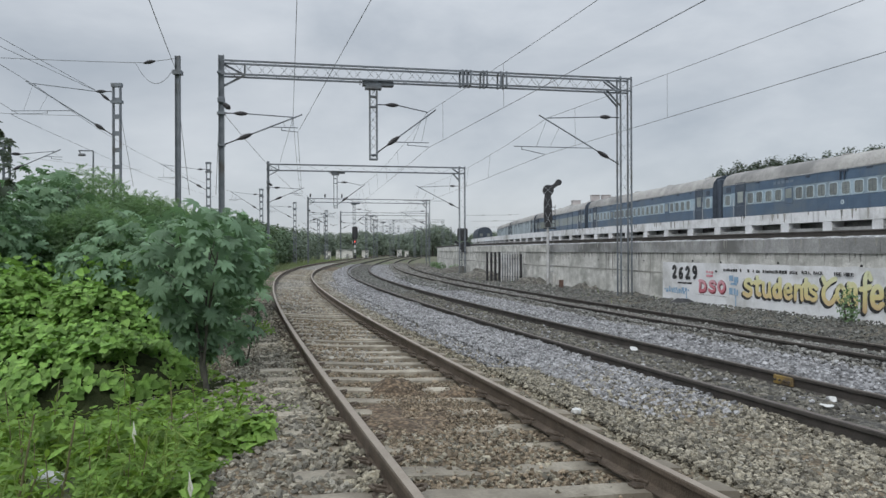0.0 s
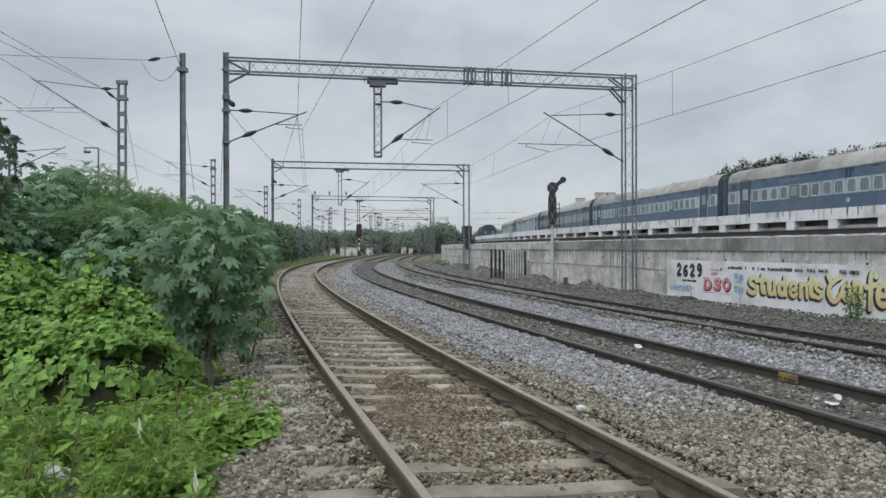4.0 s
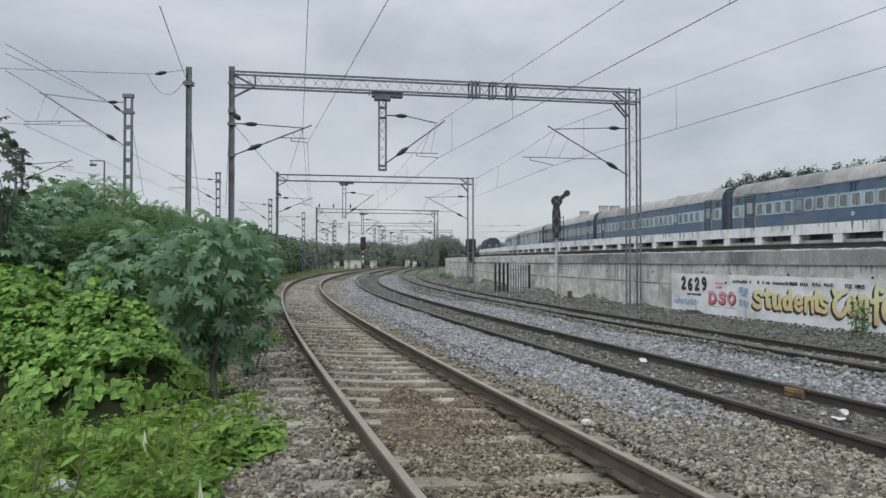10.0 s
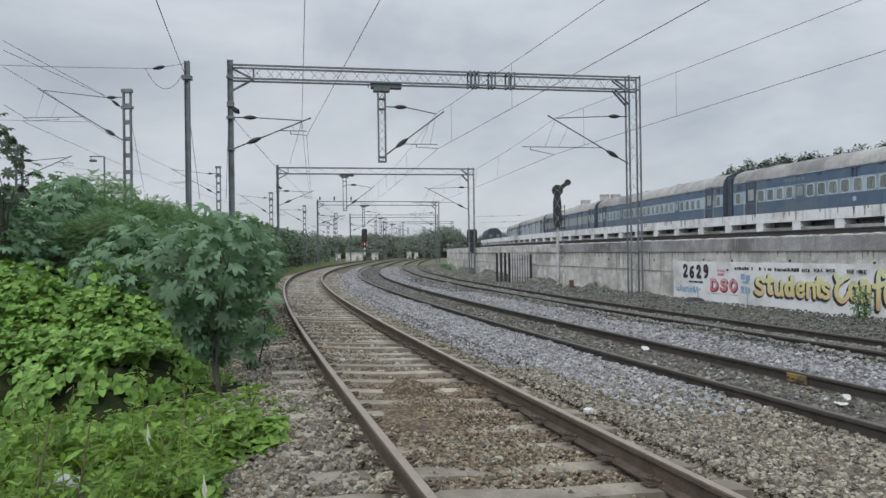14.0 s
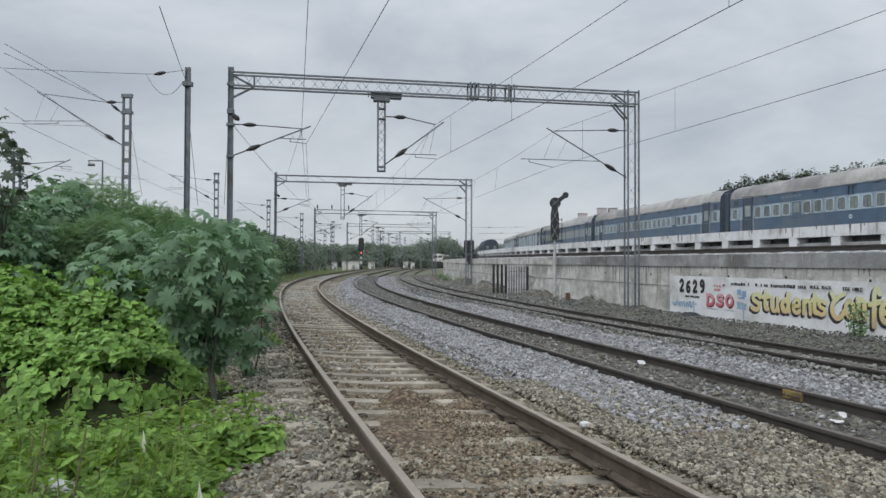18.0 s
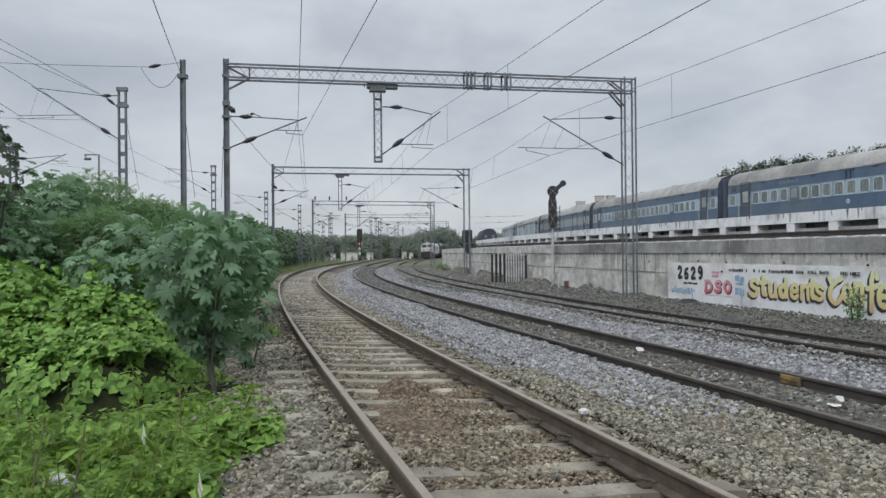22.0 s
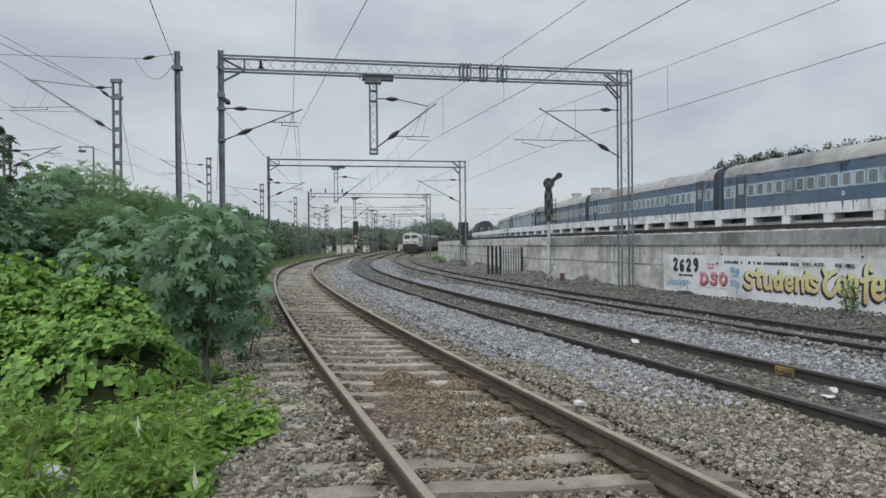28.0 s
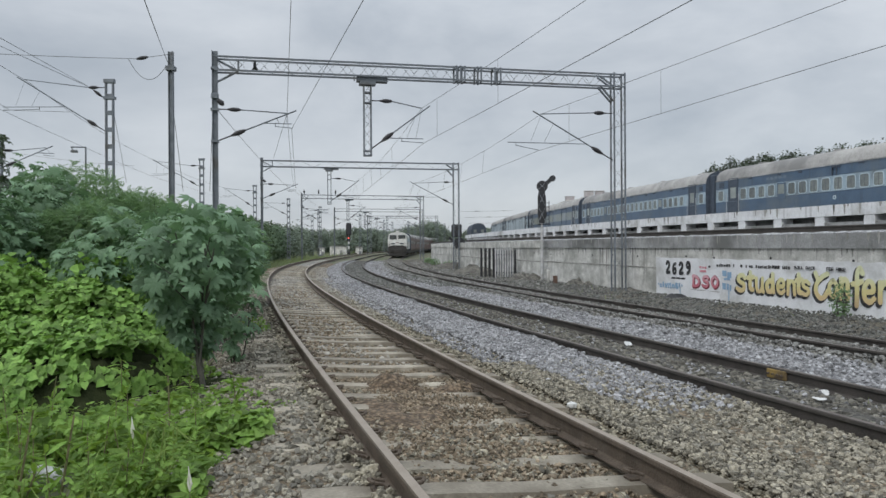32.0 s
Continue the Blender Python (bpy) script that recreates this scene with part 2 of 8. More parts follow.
M_BLACK = mat("black_paint", (0.018, 0.018, 0.02), (0.035, 0.036, 0.04), 0.55, 4, 40, 0.1)
M_WHITE = mat("white_paint", (0.50, 0.505, 0.495), (0.62, 0.625, 0.61), 0.6, 4, 30, 0.08, stain=(0.45, 0.43, 0.4), stain_at=0.7)
M_RUSTBOX = mat("rusty_red_paint", (0.09, 0.055, 0.042), (0.15, 0.09, 0.068), 0.8, 6, 40, 0.2)
M_BLUE = mat("coach_blue", (0.042, 0.074, 0.118), (0.066, 0.106, 0.162), 0.5, 1.2, 20, 0.05, stain=(0.085, 0.108, 0.13), stain_at=0.6, streak=(0.04, 0.055, 0.07))
M_PALEBLUE = mat("coach_pale_blue", (0.22, 0.295, 0.345), (0.32, 0.40, 0.45), 0.5, 1.2, 20, 0.05, stain=(0.14, 0.175, 0.195), stain_at=0.57)
M_FRAME = mat("window_frame_grey", (0.32, 0.39, 0.43), (0.42, 0.485, 0.52), 0.5, 3, 30, 0.05)
M_ROOF = mat("coach_roof_grey", (0.265, 0.258, 0.245), (0.40, 0.392, 0.372), 0.75, 1.0, 12, 0.1, stain=(0.18, 0.178, 0.172), stain_at=0.57, stretch=(0.4, 1, 1))
M_PANE = mat("coach_window_dark", (0.13, 0.148, 0.14), (0.215, 0.235, 0.218), 0.3, 3, 30, 0.0, vary=0.3)
M_GAP = mat("rubber_gangway", (0.033, 0.045, 0.063), (0.06, 0.076, 0.1), 0.8, 4, 30, 0.2)
M_VANGREY = mat("van_grey", (0.15, 0.18, 0.19), (0.225, 0.25, 0.255), 0.55, 0.8, 18, 0.05, stain=(0.19, 0.20, 0.165), stain_at=0.55, streak=(0.1, 0.115, 0.125))
M_FADED = mat("faded_lettering", (0.09, 0.125, 0.165), (0.14, 0.175, 0.215), 0.6, 6, 40, 0.05)
M_CABGLASS = mat("cab_glass", (0.08, 0.088, 0.092), (0.13, 0.138, 0.142), 0.25, 3, 30, 0.0)
M_TANK = mat("roof_tank_grey", (0.36, 0.33, 0.33), (0.47, 0.44, 0.435), 0.85, 2, 20, 0.2)
M_BANNER = mat("painted_wall_white", (0.68, 0.69, 0.705), (0.82, 0.83, 0.845), 0.85, 1.6, 25, 0.15, stain=(0.45, 0.45, 0.43), stain_at=0.67)
M_INK = mat("paint_dark", (0.03, 0.03, 0.033), (0.06, 0.06, 0.062), 0.8, 5, 40, 0.1)
M_PINK = mat("paint_red", (0.55, 0.19, 0.235), (0.68, 0.34, 0.375), 0.8, 5, 40, 0.1)
M_SKYBLUE = mat("paint_blue", (0.20, 0.34, 0.50), (0.32, 0.46, 0.60), 0.8, 5, 40, 0.1)
M_BARK = mat("bark", (0.05, 0.05, 0.04), (0.10, 0.097, 0.078), 0.9, 8, 60, 0.5)
M_CASTOR = leaf_mat("castor_leaf", (0.106, 0.184, 0.104), (0.178, 0.27, 0.162), 0.36, 0.62, 0.2, 0.14, (1.2, 1.4, 0.95))
M_VINE = leaf_mat("vine_leaf", (0.1, 0.206, 0.038), (0.216, 0.352, 0.086), 0.5, 0.55, 0.22, 0.25, (1.2, 1.35, 0.8))
M_WEED = leaf_mat("weed_leaf", (0.09, 0.178, 0.033), (0.2, 0.308, 0.076), 0.55, 0.6, 0.32)
M_GRASS = leaf_mat("grass_blade", (0.13, 0.205, 0.055), (0.25, 0.325, 0.11), 0.45, 0.6, 0.3)
M_FEATHER = leaf_mat("feathery_leaf", (0.115, 0.196, 0.108), (0.205, 0.298, 0.168), 0.35, 0.6, 0.38, 0.2, (1.25, 1.4, 0.95))
# far leaves paled and greyed: distance haze put into their colour
M_HAZYTREE = leaf_mat("far_tree_leaf", (0.138, 0.178, 0.146), (0.192, 0.23, 0.188), 0.12, 0.85, 0.12, 0.1)
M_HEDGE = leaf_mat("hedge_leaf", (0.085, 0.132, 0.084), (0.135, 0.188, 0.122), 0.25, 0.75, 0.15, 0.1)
# leaf for plants against the sky: backlighting put into a darker colour
M_BACKLIT = leaf_mat("dull_tree_leaf", (0.072, 0.094, 0.072), (0.12, 0.148, 0.115), 0.3, 0.8, 0.1, 0.1)
M_GRASS_FAR = leaf_mat("verge_grass", (0.125, 0.17, 0.085), (0.2, 0.245, 0.13), 0.35, 0.7, 0.25)
M_DAMP = mat("damp_concrete", (0.15, 0.147, 0.132), (0.30, 0.295, 0.27), 0.9, 2.0, 20, 0.2, stain=(0.4, 0.395, 0.365), stain_at=0.54)
# near-black stand-in for the shade beneath creeper and castor
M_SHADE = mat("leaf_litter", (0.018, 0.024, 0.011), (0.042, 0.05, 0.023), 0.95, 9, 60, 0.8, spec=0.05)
M_CREAM = mat("loco_cream", (0.54, 0.54, 0.51), (0.66, 0.66, 0.63), 0.5, 2, 20, 0.03, stain=(0.42, 0.41, 0.38), stain_at=0.62)
M_LOCODARK = mat("loco_underframe", (0.025, 0.024, 0.023), (0.055, 0.05, 0.046), 0.75, 4, 30, 0.2)
M_RAKE = mat("dull_maroon_coach", (0.115, 0.078, 0.068), (0.175, 0.12, 0.105), 0.6, 2, 20, 0.05)
M_ORANGE = mat("ochre_paint", (0.24, 0.16, 0.045), (0.35, 0.245, 0.08), 0.85, 8, 40, 0.3, stain=(0.1, 0.075, 0.05), stain_at=0.55)


def glow(name, color, strength):
    m = bpy.data.materials.new(name)
    m.use_nodes = True
    bs = m.node_tree.nodes["Principled BSDF"]
    bs.inputs["Base Color"].default_value = (*color, 1)
    bs.inputs["Emission Color"].default_value = (*color, 1)
    bs.inputs["Emission Strength"].default_value = strength
    return m


M_REDLAMP = glow("red_lamp", (1.0, 0.10, 0.06), 1.6)

# ---------- small mesh tools ----------
def link_mesh(name, verts, faces, material, parent=None, label="", smooth=False):
    me = bpy.data.meshes.new(name)
    me.from_pydata([tuple(v) for v in verts], [], faces)
    if smooth:
        me.polygons.foreach_set("use_smooth", [True] * len(me.polygons))
    mats = material if isinstance(material, (list, tuple)) else [material]
    for m in mats:
        me.materials.append(m)
    ob = new(name, me)
    if parent:
        ob.parent = parent
    if label:
        ob["label"] = label
    return ob


def part(name, bm, material, parent=None, label="", smooth=False):
    me = bpy.data.meshes.new(name)
    bm.normal_update()
    bm.to_mesh(me)
    bm.free()
    if smooth:
        me.polygons.foreach_set("use_smooth", [True] * len(me.polygons))
    for m in material if isinstance(material, (list, tuple)) else [material]:
        me.materials.append(m)
    ob = new(name, me)
    if parent:
        ob.parent = parent
    if label:
        ob["label"] = label
    return ob


def share(ob, m, parent=None):
    """Another object on the same mesh."""
    o = new(ob.name.split(".")[0], ob.data)
    o.matrix_basis = m
    if parent:
        o.parent = parent
    return o


def thing(name, m, label, category, group="", kind=""):
    ob = new(name)
    ob.empty_display_size = 0.2
    ob.matrix_basis = m
    return tagged(ob, label, category, group, kind)


def box(bm, cx, cy, cz, sx, sy, sz, m=None, bevel=0.0):
    """A box of full sizes sx, sy, sz about a centre."""
    mm = (m or Matrix()) @ Matrix.Translation((cx, cy, cz)) @ Matrix.Diagonal((sx, sy, sz, 1))
    r = bmesh.ops.create_cube(bm, size=1.0, matrix=mm)
    if bevel:
        es = list({e for v in r["verts"] for e in v.link_edges})
        bmesh.ops.bevel(bm, geom=es, offset=bevel, segments=1, affect="EDGES")


def bar(bm, a, b, r, sides=6, r2=None):
    """A round bar from a to b."""
    a, b = Vector(a), Vector(b)
    d = b - a
    m = Matrix.Translation((a + b) / 2) @ d.to_track_quat("Z", "Y").to_matrix().to_4x4()
    bmesh.ops.create_cone(bm, cap_ends=True, segments=sides, radius1=r, radius2=r if r2 is None else r2, depth=d.length, matrix=m)


def beam(bm, a, b, w, h):
    """A square-edged bar from a to b."""
    a, b = Vector(a), Vector(b)
    d = b - a
    up = "Y" if abs(d.normalized().z) < 0.95 else "X"
    m = Matrix.Translation((a + b) / 2) @ d.to_track_quat("Z", up).to_matrix().to_4x4() @ Matrix.Diagonal((w, h, d.length, 1))
    bmesh.ops.create_cube(bm, size=1.0, matrix=m)


def insulator(bm, a, b, r=0.075, discs=5):
    """A ribbed insulator from a to b, thickest in the middle."""
    a, b = Vector(a), Vector(b)
    n = discs * 2
    for i in range(n):
        f, g = i / n, (i + 1) / n
        k = (math.sin(math.pi * f) * 0.62 + 0.38, math.sin(math.pi * g) * 0.62 + 0.38)
        if i % 2:
            bar(bm, a.lerp(b, f), a.lerp(b, g), r * k[0] * 0.8, 8, r * k[1] * 0.8)
        else:
            bar(bm, a.lerp(b, f), a.lerp(b, g), r * k[0], 10, r * k[1] * 0.9)


def wire(name, pts, r, material, parent=None):
    cu = bpy.data.curves.new(name, "CURVE")
    cu.dimensions, cu.bevel_depth, cu.bevel_resolution = "3D", r, 1
    sp = cu.splines.new("POLY")
    sp.points.add(len(pts) - 1)
    for p, c in zip(sp.points, pts):
        p.co = (*c, 1)
    cu.materials.append(material)
    tmp = bpy.data.objects.new(name, cu)
    me = bpy.data.meshes.new_from_object(tmp)
    bpy.data.objects.remove(tmp)
    ob = new(name, me)
    if parent:
        ob.parent = parent
    return ob


# ---------- the curved tracks: plan ----------
STEP = 0.25
SS = np.arange(-60, 420, STEP)


class Line:
    """A curve in plan: start x at y = 0, heading in degrees, bends per 100 m at 0, 50, 100 and 150 m."""

    def __init__(self, x0, heading, bends):
        k = np.interp(SS, [-10, 0, 50, 100, 150, 400], [bends[0], *bends, bends[3]]) / 100
        hd = np.cumsum(k * STEP)
        i = int(np.argmin(abs(SS)))
        self.hd = hd + radians(heading) - hd[i]
        self.x = np.cumsum(np.sin(self.hd) * STEP)
        self.y = np.cumsum(np.cos(self.hd) * STEP)
        self.x += x0 - self.x[i]
        self.y -= self.y[i]

    def at(self, s, off=0.0):
        h = np.interp(s, SS, self.hd)
        return np.interp(s, SS, self.x) + off * np.cos(h), np.interp(s, SS, self.y) - off * np.sin(h), h

    def find(self, x, y):
        """Along and across for a point."""
        d = (self.x - x) ** 2 + (self.y - y) ** 2
        i = int(np.argmin(d))
        h = self.hd[i]
        return SS[i] + (x - self.x[i]) * math.sin(h) + (y - self.y[i]) * math.cos(h), (x - self.x[i]) * math.cos(h) - (y - self.y[i]) * math.sin(h)

    def frame_at(self, s, off=0.0, z=0.0, roll=0.0):
        """A pose whose y runs along the line."""
        x, y, h = self.at(s, off)
        return pose(float(x), float(y), z) @ Matrix.Rotation(-float(h), 4, "Z") @ Matrix.Rotation(roll, 4, "Y")


T1 = Line(1.978, -17.43, (0.209, 0.414, -0.012, 0.12))
T2 = Line(6.453, -17.59, (0.177, 0.425, 0.043, 0.13))
T3 = Line(10.696, -17.41, (0.2065, 0.362, 0.116, 0.138))
Z1, Z2, Z3 = -0.011, -0.217, -0.298
CANT, GAUGE = 0.10, 1.676
TILT = math.atan(CANT / GAUGE)

# cross-section of the ground, from the first track's centre to the right
PROF_U = [-60, -14, -6, -3.4, -2.5, -1.5, -0.9, 0.9, 1.5, 2.4, 3.3, 5.1, 6.0, 7.6, 9.4, 10.4, 11.4, 12.2, 14, 60]
PROF_Z = [-0.9, -0.6, -0.45, -0.36, -0.30, -0.125, -0.115, -0.245, -0.302, -0.312, -0.29, -0.40, -0.38, -0.38, -0.49, -0.44, -0.36, -0.33, -0.34, -0.4]


def bumps(x, y):
    return 0.035 * math.sin(1.3 * x + 0.7 * y) * math.sin(0.9 * y - 0.4 * x) + 0.02 * math.sin(4.1 * x + 1.0) * math.sin(3.7 * y)


def ground_z(x, y):
    s, u = T1.find(x, y)
    return float(np.interp(u, PROF_U, PROF_Z)) + bumps(x, y) * (0.6 if abs(u - 5) < 7.5 else 1.2)


def strip(name, line, u0, u1, s0, s1, material, lift, ds=0.25, du=0.2, rough=0.03, seed=1, fade=0.3, kind="stuff", label="", category=""):
    """A bed of stones or earth along a line, with an uneven top."""
    ns, nu = max(2, int((s1 - s0) / ds)), max(3, int((u1 - u0) / du))
    vs, fs = [], []
    for i in range(ns + 1):
        s = s0 + (s1 - s0) * i / ns
        x0, y0, h = line.at(s)
        for j in range(nu + 1):
            u = u0 + (u1 - u0) * j / nu
            edge = min(j, nu - j) / nu * (u1 - u0)
            wob = 0.12 * noise.noise((s * 1.3, u * 0.5, seed)) * (1 if j in (0, nu) else 0.4)
            x, y = x0 + (u + wob) * math.cos(h), y0 - (u + wob) * math.sin(h)
            z = ground_z(x, y) + lift * min(1, edge / fade) - (0.05 if j in (0, nu) else 0)
            z += rough * noise.noise((x * 3, y * 3, seed)) + rough * 0.7 * noise.noise((x * 9, y * 9, seed))
            vs.append((x, y, z))
    for i in range(ns):
        for j in range(nu):
            a = i * (nu + 1) + j
            fs.append((a, a + 1, a + nu + 2, a + nu + 1))
    ob = link_mesh(name, vs, fs, material, smooth=True)
    return tagged(ob, label, category, kind=kind)


def stones(name, count, place, size, material, label, seed):
    """Loose broken stones, each a facetted lump. place(rng) gives x, y, z."""
    rng = np.random.default_rng(seed)
    base = np.array([(0.95 * math.cos(a + q), 0.95 * math.sin(a + q), z) for z, q in ((-0.6, 0.0), (0.6, math.pi / 4)) for a in (0.0, math.pi / 2, math.pi, 1.5 * math.pi)])
    tri = np.array([(0, 2, 1), (0, 3, 2), (4, 5, 6), (4, 6, 7)] + [t for k in range(4) for t in ((k, (k + 1) % 4, 4 + k), ((k + 1) % 4, 4 + (k + 1) % 4, 4 + k))])
    P = place(rng, count)
    n = len(P)
    sc = rng.uniform(size[0], size[1], n) * rng.choice([0.7, 1.0, 1.35], n, p=[0.4, 0.45, 0.15])
    v = base[None] * rng.uniform(0.68, 1.18, (n, 8, 1)) * (sc[:, None, None] * rng.uniform(0.6, 1.35, (n, 1, 3)))
    qa = rng.normal(size=(n, 4))
    qa /= np.linalg.norm(qa, axis=1)[:, None]
    w, x, y, z = qa.T
    R = np.stack([1 - 2 * (y * y + z * z), 2 * (x * y - z * w), 2 * (x * z + y * w), 2 * (x * y + z * w), 1 - 2 * (x * x + z * z), 2 * (y * z - x * w), 2 * (x * z - y * w), 2 * (y * z + x * w), 1 - 2 * (x * x + y * y)], 1).reshape(n, 3, 3)
    v = np.einsum("nij,nkj->nki", R, v)
    v[:, :, 2] *= 0.85
    v += P[:, None, :]
    f = (tri[None] + (np.arange(n) * 8)[:, None, None]).reshape(-1, 3)
    ob = mesh_from_arrays(name, v.reshape(-1, 3), f, material, None, True)
    return tagged(ob, label, "stones", kind="stuff")


def mesh_from_arrays(name, v, tri, material, parent=None, flat=False):
    me = bpy.data.meshes.new(name)
    me.vertices.add(len(v))
    me.vertices.foreach_set("co", np.asarray(v, dtype=np.float32).ravel())
    me.loops.add(len(tri) * 3)
    me.loops.foreach_set("vertex_index", np.asarray(tri, dtype=np.int32).ravel())
    me.polygons.add(len(tri))
    me.polygons.foreach_set("loop_start", np.arange(0, len(tri) * 3, 3, dtype=np.int32))
    me.update()
    me.validate()
    if flat:
        me.shade_flat()
    me.materials.append(material)
    ob = new(name, me)
    if parent:
        ob.parent = parent
    return ob


# ---------- ground, beds and rails ----------
def build_ground():
    xs = np.unique(np.concatenate([np.linspace(-40, 40, 90), np.linspace(-200, 200, 60), np.linspace(-2500, 2500, 30)]))
    ys = np.unique(np.concatenate([np.linspace(-30, 60, 90), np.linspace(60, 320, 60), np.linspace(-600, 3000, 30)]))
    vs = []
    for y in ys:
        for x in xs:
            z = ground_z(x, y) if -60 < y < 330 and abs(x) < 120 else -0.8
            vs.append((x, y, z - 0.03))
    n = len(xs)
    fs = [(j * n + i, j * n + i + 1, j * n + n + i + 1, j * n + n + i) for j in range(len(ys) - 1) for i in range(n - 1)]
    ob = link_mesh("ground", vs, fs, M_SOIL, smooth=True)
    tagged(ob, "brown soil with patches of green growth", "ground", kind="structure")


build_ground()
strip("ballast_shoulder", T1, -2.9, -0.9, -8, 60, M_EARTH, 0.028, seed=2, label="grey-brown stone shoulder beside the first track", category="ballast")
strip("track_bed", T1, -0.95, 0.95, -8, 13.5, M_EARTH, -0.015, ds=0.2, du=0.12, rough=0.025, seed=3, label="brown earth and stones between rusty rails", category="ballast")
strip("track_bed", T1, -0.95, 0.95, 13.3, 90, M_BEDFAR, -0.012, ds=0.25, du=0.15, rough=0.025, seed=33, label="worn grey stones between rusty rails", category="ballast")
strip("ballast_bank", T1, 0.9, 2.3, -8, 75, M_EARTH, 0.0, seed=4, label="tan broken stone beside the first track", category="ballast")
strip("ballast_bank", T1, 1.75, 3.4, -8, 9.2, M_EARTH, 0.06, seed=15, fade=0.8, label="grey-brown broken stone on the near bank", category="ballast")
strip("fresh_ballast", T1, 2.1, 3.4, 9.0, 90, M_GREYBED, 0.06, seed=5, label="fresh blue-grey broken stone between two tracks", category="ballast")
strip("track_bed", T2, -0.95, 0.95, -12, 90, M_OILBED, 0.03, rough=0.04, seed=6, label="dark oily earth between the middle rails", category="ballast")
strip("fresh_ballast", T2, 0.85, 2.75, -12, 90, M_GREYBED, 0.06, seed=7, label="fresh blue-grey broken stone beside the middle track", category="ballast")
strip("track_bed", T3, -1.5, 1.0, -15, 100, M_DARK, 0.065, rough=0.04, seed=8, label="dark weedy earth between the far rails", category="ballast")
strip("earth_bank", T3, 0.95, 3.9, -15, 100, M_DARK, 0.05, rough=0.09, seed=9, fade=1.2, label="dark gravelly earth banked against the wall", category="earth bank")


def rail_mesh(name, line, off, z, s0, s1, parent, top, label):
    """A flat-bottomed rail swept along a line: foot, web, head."""
    prof = [(-0.075, -0.172), (0.075, -0.172), (0.075, -0.160), (0.012, -0.142), (0.010, -0.048), (0.036, -0.036), (0.036, -0.008), (0.028, 0.0), (-0.028, 0.0), (-0.036, -0.008), (-0.036, -0.036), (-0.010, -0.048), (-0.012, -0.142), (-0.075, -0.160)]
    n = len(prof)
    ss = [s0]
    while ss[-1] < s1:
        ss.append(ss[-1] + (0.6 if ss[-1] < 60 else 1.5))
    vs, fs, mi = [], [], []
    for s in ss:
        x, y, h = line.at(s, off)
        for px, pz in prof:
            vs.append((x + px * math.cos(h), y - px * math.sin(h), z + pz))
    for i in range(len(ss) - 1):
        for j in range(n):
            k = (j + 1) % n
            fs.append((i * n + j, i * n + k, i * n + n + k, i * n + n + j))
            mi.append(1 if j == 7 else 0)
    fs += [tuple(range(n)), tuple(reversed(range((len(ss) - 1) * n, len(ss) * n)))]
    mi += [0, 0]
    ob = link_mesh(name, vs, fs, [M_RAIL_SIDE if top is M_RAIL_TOP else M_RAIL_DARK, top], parent, label)
    ob.data.polygons.foreach_set("material_index", mi)
    return ob


def sleeper_mesh():
    bm = bmesh.new()
    xs = [-1.46, -1.2, -0.55, 0.0, 0.55, 1.2, 1.46]
    tops = [-0.012, 0.0, 0.0, -0.016, 0.0, 0.0, -0.012]
    rows = []
    for x, t in zip(xs, tops):
        rows.append([bm.verts.new((x, dy, zz)) for dy, zz in ((-0.14, -0.2), (-0.11, t), (0.11, t), (0.14, -0.2))])
    for a, b in zip(rows, rows[1:]):
        for i in range(3):
            bm.faces.new((a[i], a[i + 1], b[i + 1], b[i]))
    bm.faces.new(rows[0][::-1])
    bm.faces.new(rows[-1])
    bmesh.ops.recalc_face_normals(bm, faces=bm.faces)
    return bm


def clip_mesh():
    """A sprung rail clip on its insert."""
    bm = bmesh.new()
    box(bm, 0, 0, 0.004, 0.075, 0.09, 0.022, bevel=0.006)
    pts = [(-0.05, -0.05, 0.035), (0.03, -0.05, 0.05), (0.055, -0.01, 0.06), (0.03, 0.03, 0.05), (-0.03, 0.03, 0.04), (-0.05, 0.06, 0.035)]
    for a, b in zip(pts, pts[1:]):
        bar(bm, Vector(a) * 1.05, Vector(b) * 1.05, 0.013, 6)
    return bm


def railway_track(line, z, s0, s1, top, sleepers, clips, label, spacing=0.62, sink=0.0):
    tr = thing("railway_track", Matrix(), label, "railway track", "parallel railway tracks")
    rail_mesh("rail", line, -GAUGE / 2 - 0.036, z + CANT, s0, s1, tr, top, "")
    rail_mesh("rail", line, GAUGE / 2 + 0.036, z, s0, s1, tr, top, "")
    if sleepers:
        first = part("sleeper", sleeper_mesh(), M_SLEEPER, tr)
        clip = part("rail_clip", clip_mesh(), M_RAIL_SIDE, tr, "rusty sprung clip")
        a, b = sleepers
        k = 0
        s = a
        rnd = random.Random(5)
        while s < b:
            m = line.frame_at(s, rnd.uniform(-0.04, 0.04), z + CANT / 2 - 0.174 - sink + (rnd.uniform(-0.035, -0.012) if s > 13 or 5.4 < s < 8.7 else rnd.uniform(-0.014, 0.008)), TILT) @ Matrix.Rotation(rnd.uniform(-0.02, 0.02), 4, "Z")
            if k == 0:
                first.matrix_basis = m
            else:
                share(first, m, tr)
            if clips and s < clips:
                for side in (-1, 1):
                    for out in (-1, 1):
                        u = side * (GAUGE / 2 + 0.036) + out * 0.115
                        zz = z + CANT / 2 - 0.16 - math.tan(TILT) * u
                        m2 = line.frame_at(s, u, zz, TILT) @ Matrix.Rotation(0 if out > 0 else math.pi, 4, "Z")
                        if k == 0 and side == -1 and out == -1:
                            clip.matrix_basis = m2
                        else:
                            share(clip, m2, tr)
            k += 1
            s += spacing
    return tr


